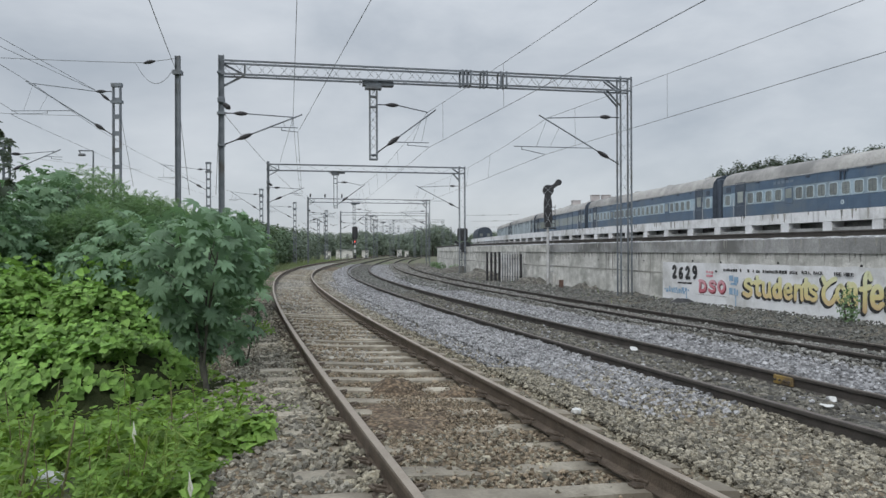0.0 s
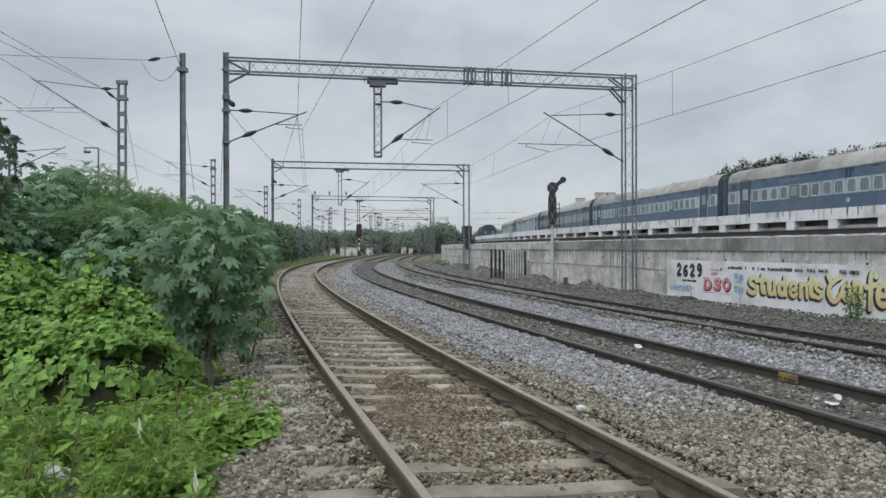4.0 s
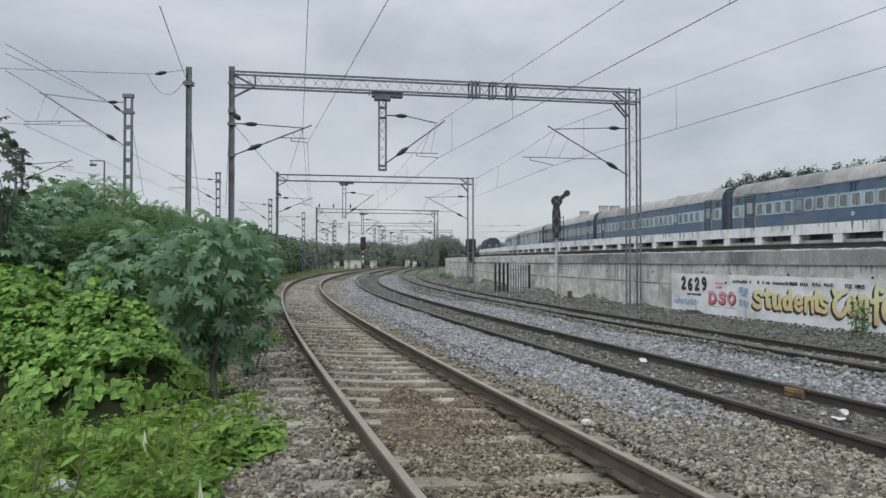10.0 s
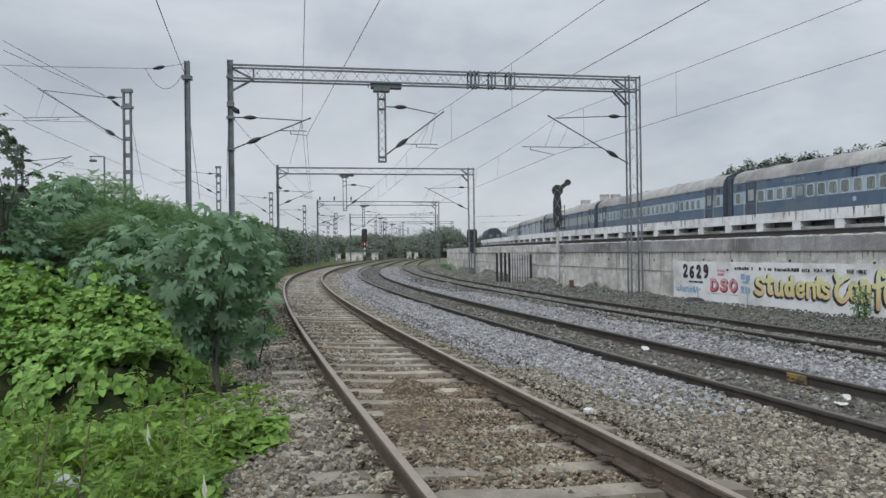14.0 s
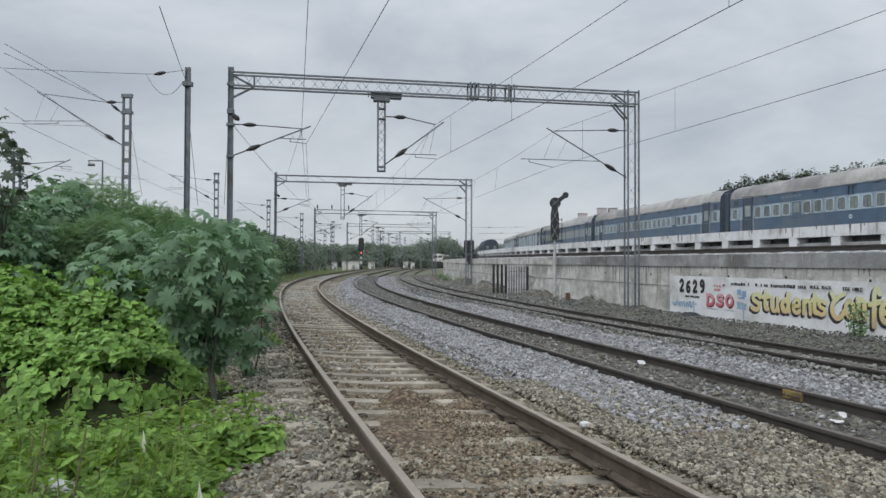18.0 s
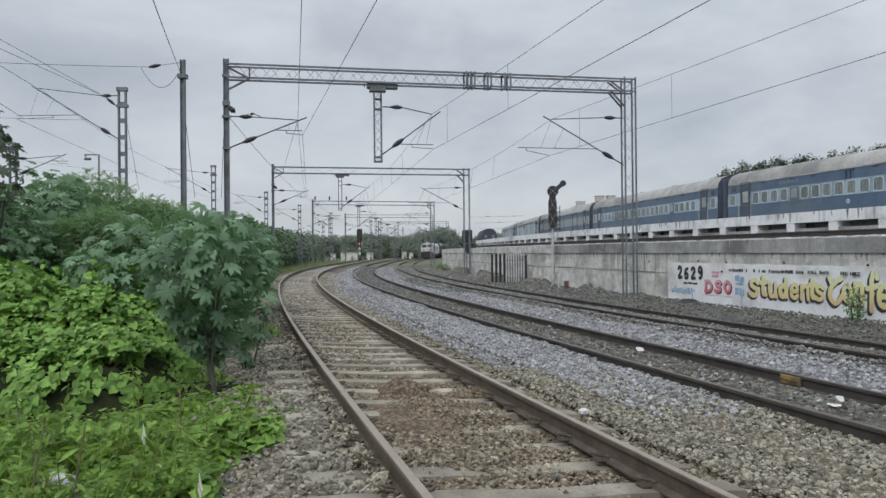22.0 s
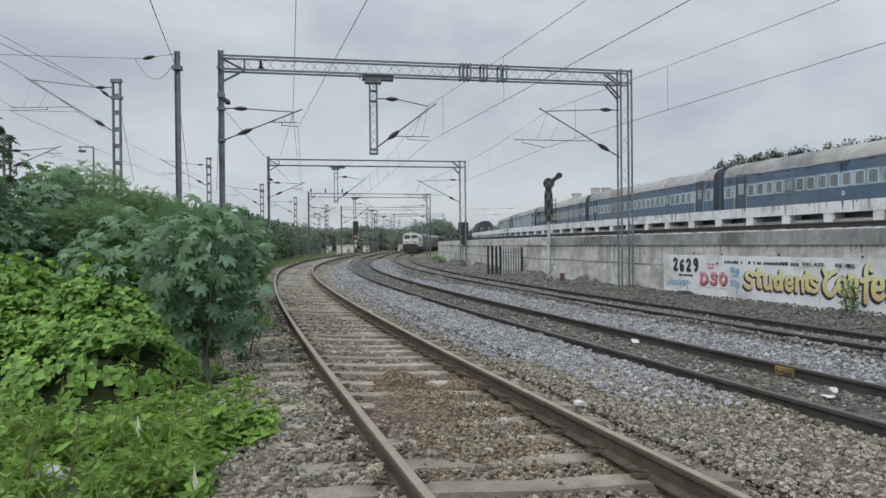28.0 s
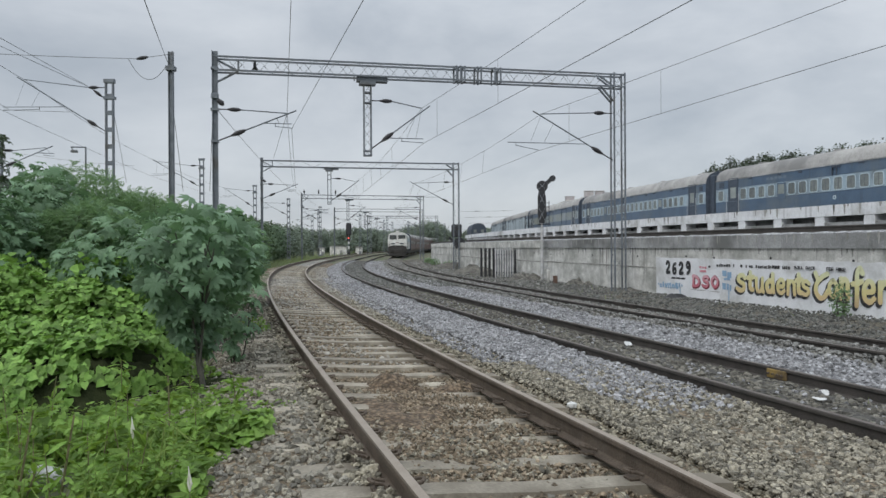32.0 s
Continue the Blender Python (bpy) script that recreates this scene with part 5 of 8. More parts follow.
def paint_patch(par, name, sa, sb, za, zb, material, proud, wob=0.03, seed=1):
    """A patch of paint on the wall with an uneven edge."""
    n = max(2, int(abs(sb - sa) / 0.3))
    vs, fs = [], []
    for i in range(n + 1):
        s = sa + (sb - sa) * i / n
        x, y, h = T3.at(s, WALL_U - proud)
        vs += [(x, y, za + wob * noise.noise((s * 2, 0, seed))), (x, y, zb + wob * noise.noise((s * 2, 5, seed)))]
    for i in range(n):
        fs.append((2 * i, 2 * i + 1, 2 * i + 3, 2 * i + 2))
    return link_mesh(name, vs, fs, material, par)


def faded_paint(name, low, mid, high, z0, z1):
    """Brushed wall paint that runs from one colour at the letters' feet to another at their heads."""
    m = mat(name, mid, mid, 0.8, 5, 40, 0.1)
    n, l = m.node_tree.nodes, m.node_tree.links
    geo = n.new("ShaderNodeNewGeometry")
    sep = n.new("ShaderNodeSeparateXYZ")
    mr = n.new("ShaderNodeMapRange")
    mr.inputs["From Min"].default_value, mr.inputs["From Max"].default_value = z0, z1
    grain = n.new("ShaderNodeTexNoise")
    grain.inputs["Scale"].default_value = 9.0
    add = n.new("ShaderNodeMath")
    add.operation = "MULTIPLY_ADD"
    add.inputs[1].default_value, add.inputs[2].default_value = 0.5, -0.25
    both = n.new("ShaderNodeMath")
    rp = n.new("ShaderNodeValToRGB")
    rp.color_ramp.elements[0].color, rp.color_ramp.elements[1].color = (*low, 1), (*high, 1)
    rp.color_ramp.elements.new(0.5).color = (*mid, 1)
    l.new(geo.outputs["Position"], sep.inputs["Vector"])
    l.new(sep.outputs["Z"], mr.inputs["Value"])
    l.new(geo.outputs["Position"], grain.inputs["Vector"])
    l.new(grain.outputs["Fac"], add.inputs[0])
    l.new(mr.outputs["Result"], both.inputs[0])
    l.new(add.outputs[0], both.inputs[1])
    l.new(both.outputs[0], rp.inputs["Fac"])
    l.new(rp.outputs["Color"], n["Principled BSDF"].inputs["Base Color"])
    return m


mural = thing("wall_writing", Matrix(), "white painted panel with hand lettering on the wall", "wall writing")
paint_patch(mural, "white_ground", 25.22, 8.0, -0.62, 0.98, M_BANNER, 0.016, 0.03, 3)
M_FADE_YELLOW = faded_paint("paint_yellow_fading", (0.64, 0.46, 0.27), (0.68, 0.60, 0.28), (0.70, 0.71, 0.45), -0.05, 0.65)
M_FADE_RED = faded_paint("paint_red_fading", (0.50, 0.12, 0.16), (0.62, 0.25, 0.29), (0.66, 0.40, 0.44), 0.0, 0.5)
M_MAROON = mat("paint_maroon", (0.17, 0.03, 0.045), (0.26, 0.06, 0.075), 0.8, 5, 40, 0.1)

# brush strokes of each hand-drawn letter, in a box one wide and one high
STROKES = {
    "S": [((0.92, 0.80), (0.70, 0.97), (0.32, 0.92), (0.18, 0.70), (0.45, 0.54), (0.80, 0.42), (0.78, 0.14), (0.42, 0.04), (0.04, 0.16))],
    "t": [((0.45, 1.0), (0.42, 0.6), (0.45, 0.15), (0.85, 0.08)), ((0.05, 0.70), (0.5, 0.72), (0.95, 0.76))],
    "u": [((0.12, 0.95), (0.12, 0.4), (0.3, 0.08), (0.65, 0.12), (0.82, 0.4)), ((0.84, 0.95), (0.84, 0.4), (0.95, 0.05))],
    "d": [((0.80, 0.50), (0.5, 0.66), (0.16, 0.45), (0.22, 0.12), (0.55, 0.06), (0.80, 0.28)), ((0.80, 1.0), (0.80, 0.5), (0.88, 0.05))],
    "e": [((0.15, 0.48), (0.5, 0.5), (0.85, 0.55), (0.78, 0.88), (0.42, 0.95), (0.12, 0.62), (0.18, 0.2), (0.55, 0.05), (0.92, 0.22))],
    "n": [((0.14, 0.95), (0.14, 0.5), (0.12, 0.03)), ((0.16, 0.6), (0.45, 0.92), (0.80, 0.80), (0.84, 0.4), (0.88, 0.04))],
    "s": [((0.88, 0.80), (0.55, 0.96), (0.20, 0.80), (0.35, 0.56), (0.75, 0.42), (0.78, 0.15), (0.42, 0.04), (0.06, 0.18))],
    "C": [((0.08, 0.98), (0.32, 0.72), (0.62, 0.86), (0.95, 0.96)), ((0.36, 0.74), (0.14, 0.50), (0.14, 0.24), (0.42, 0.04), (0.72, 0.10), (0.98, 0.34))],
    "o": [((0.5, 0.95), (0.15, 0.68), (0.15, 0.3), (0.5, 0.05), (0.85, 0.3), (0.85, 0.68), (0.5, 0.95))],
    "f": [((0.98, 0.86), (0.72, 1.0), (0.50, 0.84), (0.48, 0.5), (0.44, 0.02)), ((0.08, 0.58), (0.5, 0.6), (0.92, 0.66))],
    "r": [((0.15, 0.95), (0.15, 0.05)), ((0.18, 0.6), (0.5, 0.95), (0.9, 0.85))],
    "c": [((0.9, 0.8), (0.5, 0.95), (0.14, 0.6), (0.2, 0.2), (0.55, 0.05), (0.92, 0.2))],
    "D": [((0.16, 0.98), (0.14, 0.5), (0.12, 0.04)), ((0.06, 0.96), (0.55, 0.92), (0.90, 0.55), (0.72, 0.14), (0.08, 0.04))],
    "O": [((0.5, 0.97), (0.14, 0.7), (0.14, 0.3), (0.5, 0.03), (0.86, 0.3), (0.86, 0.7), (0.5, 0.97))],
    "2": [((0.12, 0.78), (0.40, 0.97), (0.78, 0.85), (0.72, 0.55), (0.14, 0.06), (0.9, 0.06))],
    "6": [((0.80, 0.92), (0.35, 0.80), (0.14, 0.40), (0.30, 0.06), (0.72, 0.08), (0.80, 0.36), (0.50, 0.50), (0.20, 0.36))],
    "9": [((0.80, 0.64), (0.50, 0.50), (0.20, 0.66), (0.32, 0.94), (0.70, 0.92), (0.82, 0.60), (0.70, 0.20), (0.35, 0.04))],
}


def brush_letter(par, name, ch, s_left, s_right, z0, z1, width, material, proud):
    """One letter drawn with a broad round brush on the wall between two places."""
    vs, fs = [], []
    for q, stroke in enumerate(STROKES[ch]):
        p = [Vector((a * abs(s_left - s_right), b * (z1 - z0))) for a, b in stroke]
        p = [p[0] * 2 - p[1]] + p + [p[-1] * 2 - p[-2]]
        path = []
        for i in range(1, len(p) - 2):
            for k in range(6):
                f = k / 6
                path.append(0.5 * (2 * p[i] + (p[i + 1] - p[i - 1]) * f + (2 * p[i - 1] - 5 * p[i] + 4 * p[i + 1] - p[i + 2]) * f * f + (3 * p[i] - p[i - 1] - 3 * p[i + 1] + p[i + 2]) * f ** 3))
        path.append(p[-2])
        d0, d1 = (path[1] - path[0]).normalized(), (path[-1] - path[-2]).normalized()
        rows = [(path[0] - d0 * width * a, d0, b) for a, b in ((0.9, 0.35), (0.55, 0.8))]
        rows += [(c, (path[min(i + 1, len(path) - 1)] - path[max(i - 1, 0)]).normalized(), 1.0) for i, c in enumerate(path)]
        rows += [(path[-1] + d1 * width * a, d1, b) for a, b in ((0.55, 0.8), (0.9, 0.35))]
        first = len(vs)
        for c, d, k in rows:
            n = Vector((-d.y, d.x)) * width * k
            for e in (c + n, c - n):
                x, y, h = T3.at(s_left - e.x, WALL_U - proud - 0.0015 * q)
                vs.append((x, y, z0 + e.y))
        fs += [(first + 2 * i, first + 2 * i + 1, first + 2 * i + 3, first + 2 * i + 2) for i in range(len(rows) - 1)]
    return link_mesh(name, vs, fs, material, par)


def brush_word(cells, width, paint, shade, dx, dz):
    """Cells: letter, left, right, foot and head; a dark copy behind, shifted, gives the drawn depth."""
    for k, (ch, a, b, z0, z1) in enumerate(cells):
        w = width * min(z1 - z0, 0.62) * 0.2
        m = w * 0.9
        lift = 0.0022 * k
        if shade:
            brush_letter(mural, "letter_shadow", ch, a - m + dx, b + m + dx, z0 + m + dz, z1 - m + dz, w * 1.22, shade, 0.020 + lift)
            brush_letter(mural, "letter_shadow", ch, a - m + dx / 2, b + m + dx / 2, z0 + m + dz / 2, z1 - m + dz / 2, w * 1.22, shade, 0.0215 + lift)
        brush_letter(mural, "letter", ch, a - m, b + m, z0 + m, z1 - m, w, paint, 0.0265 + lift)


brush_word((("2", 24.62, 24.27, 0.41, 0.90), ("6", 24.22, 23.88, 0.40, 0.86), ("2", 23.82, 23.48, 0.41, 0.88), ("9", 23.43, 23.06, 0.42, 0.90)), 0.58, M_INK, None, 0, 0)
brush_word((("D", 23.07, 22.58, 0.03, 0.47), ("S", 22.54, 22.10, 0.05, 0.47), ("O", 22.07, 21.62, 0.06, 0.49)), 0.55, M_FADE_RED, M_MAROON, -0.035, -0.03)
brush_word((("S", 20.86, 20.34, 0.0, 0.60), ("t", 20.38, 19.98, 0.03, 0.68), ("u", 20.03, 19.58, 0.02, 0.54), ("d", 19.62, 19.14, 0.03, 0.66), ("e", 19.16, 18.76, 0.03, 0.53), ("n", 18.78, 18.36, 0.03, 0.52), ("t", 18.46, 18.12, 0.05, 0.68), ("s", 18.26, 17.85, 0.05, 0.53)), 0.56, M_FADE_YELLOW, M_INK, 0.06, -0.055)
brush_word((("C", 17.84, 17.26, -0.02, 0.76), ("o", 17.38, 16.96, 0.05, 0.60), ("n", 17.02, 16.62, 0.03, 0.66), ("f", 16.66, 16.22, -0.12, 0.90), ("e", 16.34, 15.88, -0.02, 0.62), ("r", 15.9, 15.5, 0.0, 0.62), ("e", 15.5, 15.06, 0.0, 0.62), ("n", 15.06, 14.6, 0.0, 0.62), ("c", 14.6, 14.2, 0.0, 0.62), ("e", 14.2, 13.76, 0.0, 0.62)), 0.52, M_FADE_YELLOW, M_INK, 0.06, -0.06)
wall_text(mural, "small_letter", "ROLL BACK", 18.45, 17.72, 0.765, 0.845, M_INK, 0.05, 0.02)
wall_text(mural, "small_letter", "FEE HIKE", 17.36, 16.76, 0.75, 0.84, M_INK, 0.05, 0.02)
rb = random.Random(8)
at = 21.82
while at > 18.66:
    w = rb.uniform(0.04, 0.1)
    if rb.random() < 0.8:
        paint_patch(mural, "writing_bar", at, at - w, 0.745, 0.825 + rb.uniform(-0.015, 0.015), M_INK, 0.026, 0.012, int(at * 50))
    at -= w + rb.uniform(0.012, 0.035)
paint_patch(mural, "writing_bar", 22.16, 22.06, 0.70, 0.76, M_INK, 0.026, 0.01, 9)
for a, b, z0, z1 in ((21.47, 21.27, 0.47, 0.63), (21.24, 21.04, 0.42, 0.60), (21.40, 21.1, 0.34, 0.40), (21.47, 21.3, 0.07, 0.26), (21.26, 21.16, 0.06, 0.24), (21.13, 21.05, 0.04, 0.22), (21.19, 21.14, -0.36, 0.03)):
    paint_patch(mural, "writing_bar", a, b, z0, z1, M_SKYBLUE, 0.026, 0.03, int(a * 70))
for row, z in ((0, 0.02), (1, -0.06)):
    at = 25.08 - 0.1 * row
    while at > 23.62 + 0.2 * row:
        w = rb.uniform(0.05, 0.15)
        paint_patch(mural, "writing_bar", at, at - w, z + rb.uniform(-0.01, 0.02), z + rb.uniform(0.06, 0.13), M_SKYBLUE, 0.026 + 0.002 * row, 0.03, int(at * 40))
        at -= w + rb.uniform(0.03, 0.06)
paint_patch(mural, "writing_bar", 23.75, 23.70, -0.28, 0.02, M_SKYBLUE, 0.026, 0.02, 4)
for a, b in ((24.24, 24.0), (23.96, 23.72), (23.69, 23.42)):
    paint_patch(mural, "writing_bar", a, b, 0.275, 0.335, M_INK, 0.026, 0.012, int(a * 9))
for a, b, z0 in ((22.63, 22.52, 0.67), (22.48, 22.40, 0.66), (22.36, 22.26, 0.66), (22.62, 22.28, 0.545)):
    paint_patch(mural, "writing_bar", a, b, z0, z0 + 0.07, M_PINK, 0.026, 0.01, int(a * 30))
paint_patch(mural, "writing_bar", 23.2, 21.6, -0.03, -0.02, M_DAMP, 0.024, 0.02, 6)


def drip(par, s, w, top, bot, proud, seed, material, face=WALL_U):
    """A run of damp that narrows and wavers on its way down the wall."""
    vs, fs = [], []
    n = 6
    for i in range(n + 1):
        f = i / n
        z = top + (bot - top) * f
        c = s + 0.03 * noise.noise((f * 3, seed, 1)) * f
        k = w * (1 - f) ** 0.5 * (0.8 + 0.5 * noise.noise((f * 5, seed, 7))) + 0.006
        for o in (c + k, c - k):
            x, y, h = T3.at(o, face - proud)
            vs.append((x, y, z))
    for i in range(n):
        fs.append((2 * i, 2 * i + 1, 2 * i + 3, 2 * i + 2))
    return link_mesh("damp_streak", vs, fs, material, par)


WALL = bpy.data.objects["retaining_wall"]
for k in range(230):
    at = 60 - k * 0.26 + rb.uniform(-0.25, 0.25)
    long = rb.random() < 0.3
    if 7 < at < 25.4:
        drip(WALL, at, rb.uniform(0.012, 0.05), 1.30, rb.uniform(1.0, 1.22), 0.003, k, M_DAMP)
    else:
        drip(WALL, at, rb.uniform(0.012, 0.06 if long else 0.045), 1.30, rb.uniform(0.1, 0.9) if long else rb.uniform(0.9, 1.2), 0.003, k, M_DAMP if k % 3 else M_COPING)
    if k % 2:
        drip(WALL, at + 0.1, rb.uniform(0.01, 0.05), WALL_TOP - 0.01, rb.uniform(1.36, 1.55), 0.053, k + 300, M_DAMP)
PLATFORM = bpy.data.objects["platform"]
for k in range(150):
    at = 45 - k * 0.36 + rb.uniform(-0.5, 0.5)
    if noise.noise((at * 0.7, 3, 3)) > -0.1:
        drip(PLATFORM, at, rb.uniform(0.015, 0.07), PLAT_Z - 0.003, PLAT_Z - rb.uniform(0.08, 0.34), 0.003, k + 700, M_DAMP, PLAT_U)

# ---------- masts and wires on the far left ----------
def single_mast(base, ztop, label, laced, arms=(), w=0.30):
    x, y = base
    p = thing("overhead_mast", Matrix(), label, "overhead mast", "overhead line masts")
    g = ground_z(x, y) - 0.1
    bm = bmesh.new()
    if laced:
        for sx in (-w / 2, w / 2):
            beam(bm, (x + sx, y, g), (x + sx, y, ztop), 0.06, 0.14)
        z = g + 0.6
        while z < ztop - 0.3:
            beam(bm, (x - w / 2, y, z), (x + w / 2, y, z), 0.10, 0.18)
            z += 0.72
        box(bm, x, y, ztop, w + 0.14, 0.2, 0.16)
        box(bm, x, y, ztop - 0.72, w + 0.18, 0.22, 0.12)
    else:
        beam(bm, (x - 0.066, y, g), (x - 0.066, y, ztop), 0.02, 0.14)
        beam(bm, (x + 0.066, y, g), (x + 0.066, y, ztop), 0.02, 0.14)
        beam(bm, (x, y, g), (x, y, ztop), 0.13, 0.03)
        box(bm, x, y, ztop - 0.55, 0.27, 0.27, 0.14)
    part("mast", bm, M_GALV, p)
    for zs, zb, cat, con in arms:
        cantilever(p, (x - w / 2, y), zs, zb, cat, con)
    return p


single_mast((-8.64, 23.5), 7.79, "plain grey steel anchor mast behind the bushes", False)
single_mast((-14.02, 31.0), 8.57, "battened steel mast with an arm over a hidden track", True, [(8.30, 6.4, (-17.64, 31.00, 8.66), (-18.57, 31.00, 7.32))])
single_mast((-18.87, 58.0), 8.5, "battened steel mast with an arm", True, [(8.0, 6.3, (-22.46, 58.00, 8.37), (-22.92, 58.00, 7.19))])
single_mast((-18.9, 75.0), 7.8, "battened steel mast with an arm", True, [(7.3, 5.6, (-21.87, 75.00, 7.56), (-22.29, 75.00, 6.62))])
single_mast((-18.5, 90.0), 7.4, "battened grey steel mast beyond bushes", True, [(6.9, 5.4, (-21.45, 90.00, 7.00), (-21.81, 90.00, 6.23))])
single_mast((-21.2, 35.0), 6.6, "battened steel mast among the trees", True, [(6.2, 5.2, (-19.45, 36.00, 6.43), (-19.03, 36.00, 5.98))])
for mx, my, mt in ((-17.8, 110, 7.5), (-21.6, 125, 6.8), (-14.9, 140, 8.3), (-13.8, 150, 8.4), (-12.4, 170, 7.6), (-10.6, 172, 7.2), (-6.6, 172, 7.2), (-5.4, 180, 7.3), (2.0, 185, 7.2)):
    single_mast((mx, my), mt, "slim battened mast far down the line", True, [(mt - 0.5, mt - 2.0, (mx - 2.6, my, mt - 0.6), (mx - 2.7, my, mt - 1.7))], 0.34)
single_mast((-21.0, 128.0), 8.0, "battened steel mast far down the line", True)
single_mast((-11.0, 160.0), 8.0, "battened steel mast far down the line", True)
single_mast((-7.0, 175.0), 7.5, "battened steel mast far down the line", True)

lamp = thing("yard_lamp", Matrix(), "slim grey lamp post with a bent arm", "street lamp")
bm = bmesh.new()
bar(bm, (-21.84, 45, -0.6), (-21.84, 45, 7.7), 0.07, 8, 0.05)
part("pole", bm, M_GALV, lamp)
bm = bmesh.new()
bar(bm, (-21.84, 45, 7.7), (-22.75, 45, 7.72), 0.04, 6)
box(bm, -22.55, 45, 7.45, 0.42, 0.2, 0.16, bevel=0.04)
bar(bm, (-22.75, 45, 7.72), (-22.6, 45, 7.5), 0.03, 6)
part("lamp_head", bm, M_GALV, lamp)


yard = thing("overhead_wire", Matrix(), "thin dark wires over the hidden yard tracks", "overhead wire", "overhead wires")
for a, b, sag in (
    ((-15.59, 22.00, 7.46), (-9.68, 23.40, 7.54), 0.03),
    ((-9.35, 23.40, 7.59), (-8.74, 23.50, 7.70), 0.0),
    ((-4.92, 12.00, 5.70), (-8.74, 23.50, 7.44), 0.02),
    ((-8.62, 23.50, 6.30), (-9.15, 26.00, 3.45), 0.0),
    ((-13.78, 22.00, 8.11), (-15.00, 31.00, 8.39), 0.0),
    ((-13.78, 22.00, 7.82), (-15.00, 31.00, 8.37), 0.0),
    ((-15.00, 31.00, 8.39), (-14.70, 31.00, 8.19), 0.0),
    ((-14.33, 31.00, 7.90), (-14.15, 31.00, 7.80), 0.0),
    ((-13.78, 22.00, 7.30), (-17.64, 31.00, 8.63), 0.0),
    ((-13.77, 22.00, 6.13), (-18.30, 31.00, 7.36), 0.0),
    ((-17.64, 31.00, 8.66), (-22.46, 58.00, 8.37), 0.3),
    ((-18.57, 31.00, 7.32), (-22.92, 58.00, 7.19), 0.05),
    ((-22.46, 58.00, 8.37), (-21.87, 75.00, 7.56), 0.2),
    ((-22.92, 58.00, 7.19), (-22.29, 75.00, 6.62), 0.05),
    ((-13.83, 31.00, 7.13), (-14.18, 33.00, 4.39), 0.0),
    ((-19.62, 30.00, 7.25), (-15.53, 31.00, 7.26), 0.02),
    ((-25.15, 38.00, 6.96), (-25.12, 60.00, 8.24), 0.2),
    ((-7.35, 23.70, 5.96), (-7.72, 24.50, 3.33), 0.0),
    ((-7.22, 23.70, 5.96), (-10.35, 52.00, 5.45), 0.2),
    ((-5.02, 24.20, 5.90), (-11.75, 52.00, 7.85), 0.0),
    ((4.4, 135.0, 7.9), (14.2, 135.0, 8.05), 0.05),
    ((5.3, 135.0, 6.8), (13.5, 135.0, 6.95), 0.05),
    ((6.0, 135.0, 5.7), (13.5, 135.0, 5.8), 0.05),
):
    wire("wire", span("w", a, b, sag), 0.022 if a[1] == 135.0 else 0.009, M_WIRE, yard)
for p0, p1 in (((7.2, 135.0, 7.94), (7.9, 135.0, 7.95)), ((12.2, 135.0, 8.0), (12.9, 135.0, 8.01)), ((9.4, 135.0, 6.86), (10.1, 135.0, 6.88)), ((-9.71, 23.40, 7.53), (-9.33, 23.40, 7.60)), ((-14.70, 31.00, 8.19), (-14.33, 31.00, 7.90))):
    bm = bmesh.new()
    insulator(bm, p0, p1, 0.07, 6)
    part("insulator", bm, M_INSUL, yard, "ribbed brown insulator")
loop = []
for k in range(13):
    f = k / 12
    a, b = Vector((-9.97, 23.40, 7.53)), Vector((-8.80, 23.50, 7.33))
    p = a.lerp(b, f)
    p.z -= 0.55 * 4 * f * (1 - f)
    loop.append(p)
wire("jumper_loop", loop, 0.009, M_WIRE, yard)

# ---------- signals, fence and boxes ----------
M_LIMEPOST = mat("whitened_post", (0.45, 0.455, 0.46), (0.6, 0.6, 0.6), 0.8, 4, 30, 0.1, stain=(0.3, 0.29, 0.27), stain_at=0.6)
sig = thing("railway_signal", pose(5.09, 35.0, 0), "disused black signal with white crosses on a white post", "railway signal")
bm = bmesh.new()
bar(bm, (0, 0, -0.5), (0, 0, 2.5), 0.065, 12, 0.055)
part("post", bm, M_LIMEPOST, sig, "weathered pale post")
bm = bmesh.new()
vs = [bm.verts.new((x, y, z)) for y in (-0.1, -0.06) for x, z in ((-0.13, 2.5), (0.13, 2.5), (0.2, 3.0), (0.2, 3.75), (0.14, 4.1), (-0.14, 4.1), (-0.2, 3.75), (-0.2, 3.0))]
bm.faces.new(vs[:8])
bm.faces.new(vs[8:][::-1])
for k in range(8):
    bm.faces.new((vs[k], vs[(k + 1) % 8], vs[8 + (k + 1) % 8], vs[8 + k]))
bmesh.ops.recalc_face_normals(bm, faces=bm.faces)
box(bm, 0.0, 0.08, 3.3, 0.26, 0.22, 1.35, bevel=0.03)
part("backboard", bm, M_BLACK, sig, "tall black backboard")
bm = bmesh.new()
bmesh.ops.create_cone(bm, cap_ends=True, segments=24, radius1=0.27, radius2=0.27, depth=0.06, matrix=Matrix.Translation((0.02, -0.08, 4.3)) @ Matrix.Rotation(math.pi / 2, 4, "X"))
part("round_board", bm, M_BLACK, sig, "round black board")
bm = bmesh.new()
m = Matrix.Translation((0.32, -0.06, 4.52)) @ Matrix.Rotation(radians(-38), 4, "Y")
box(bm, 0, 0, 0, 0.55, 0.08, 0.2, m, bevel=0.03)
bmesh.ops.create_cone(bm, cap_ends=True, segments=16, radius1=0.15, radius2=0.15, depth=0.1, matrix=m @ Matrix.Translation((0.26, 0, 0)) @ Matrix.Rotation(math.pi / 2, 4, "X"))
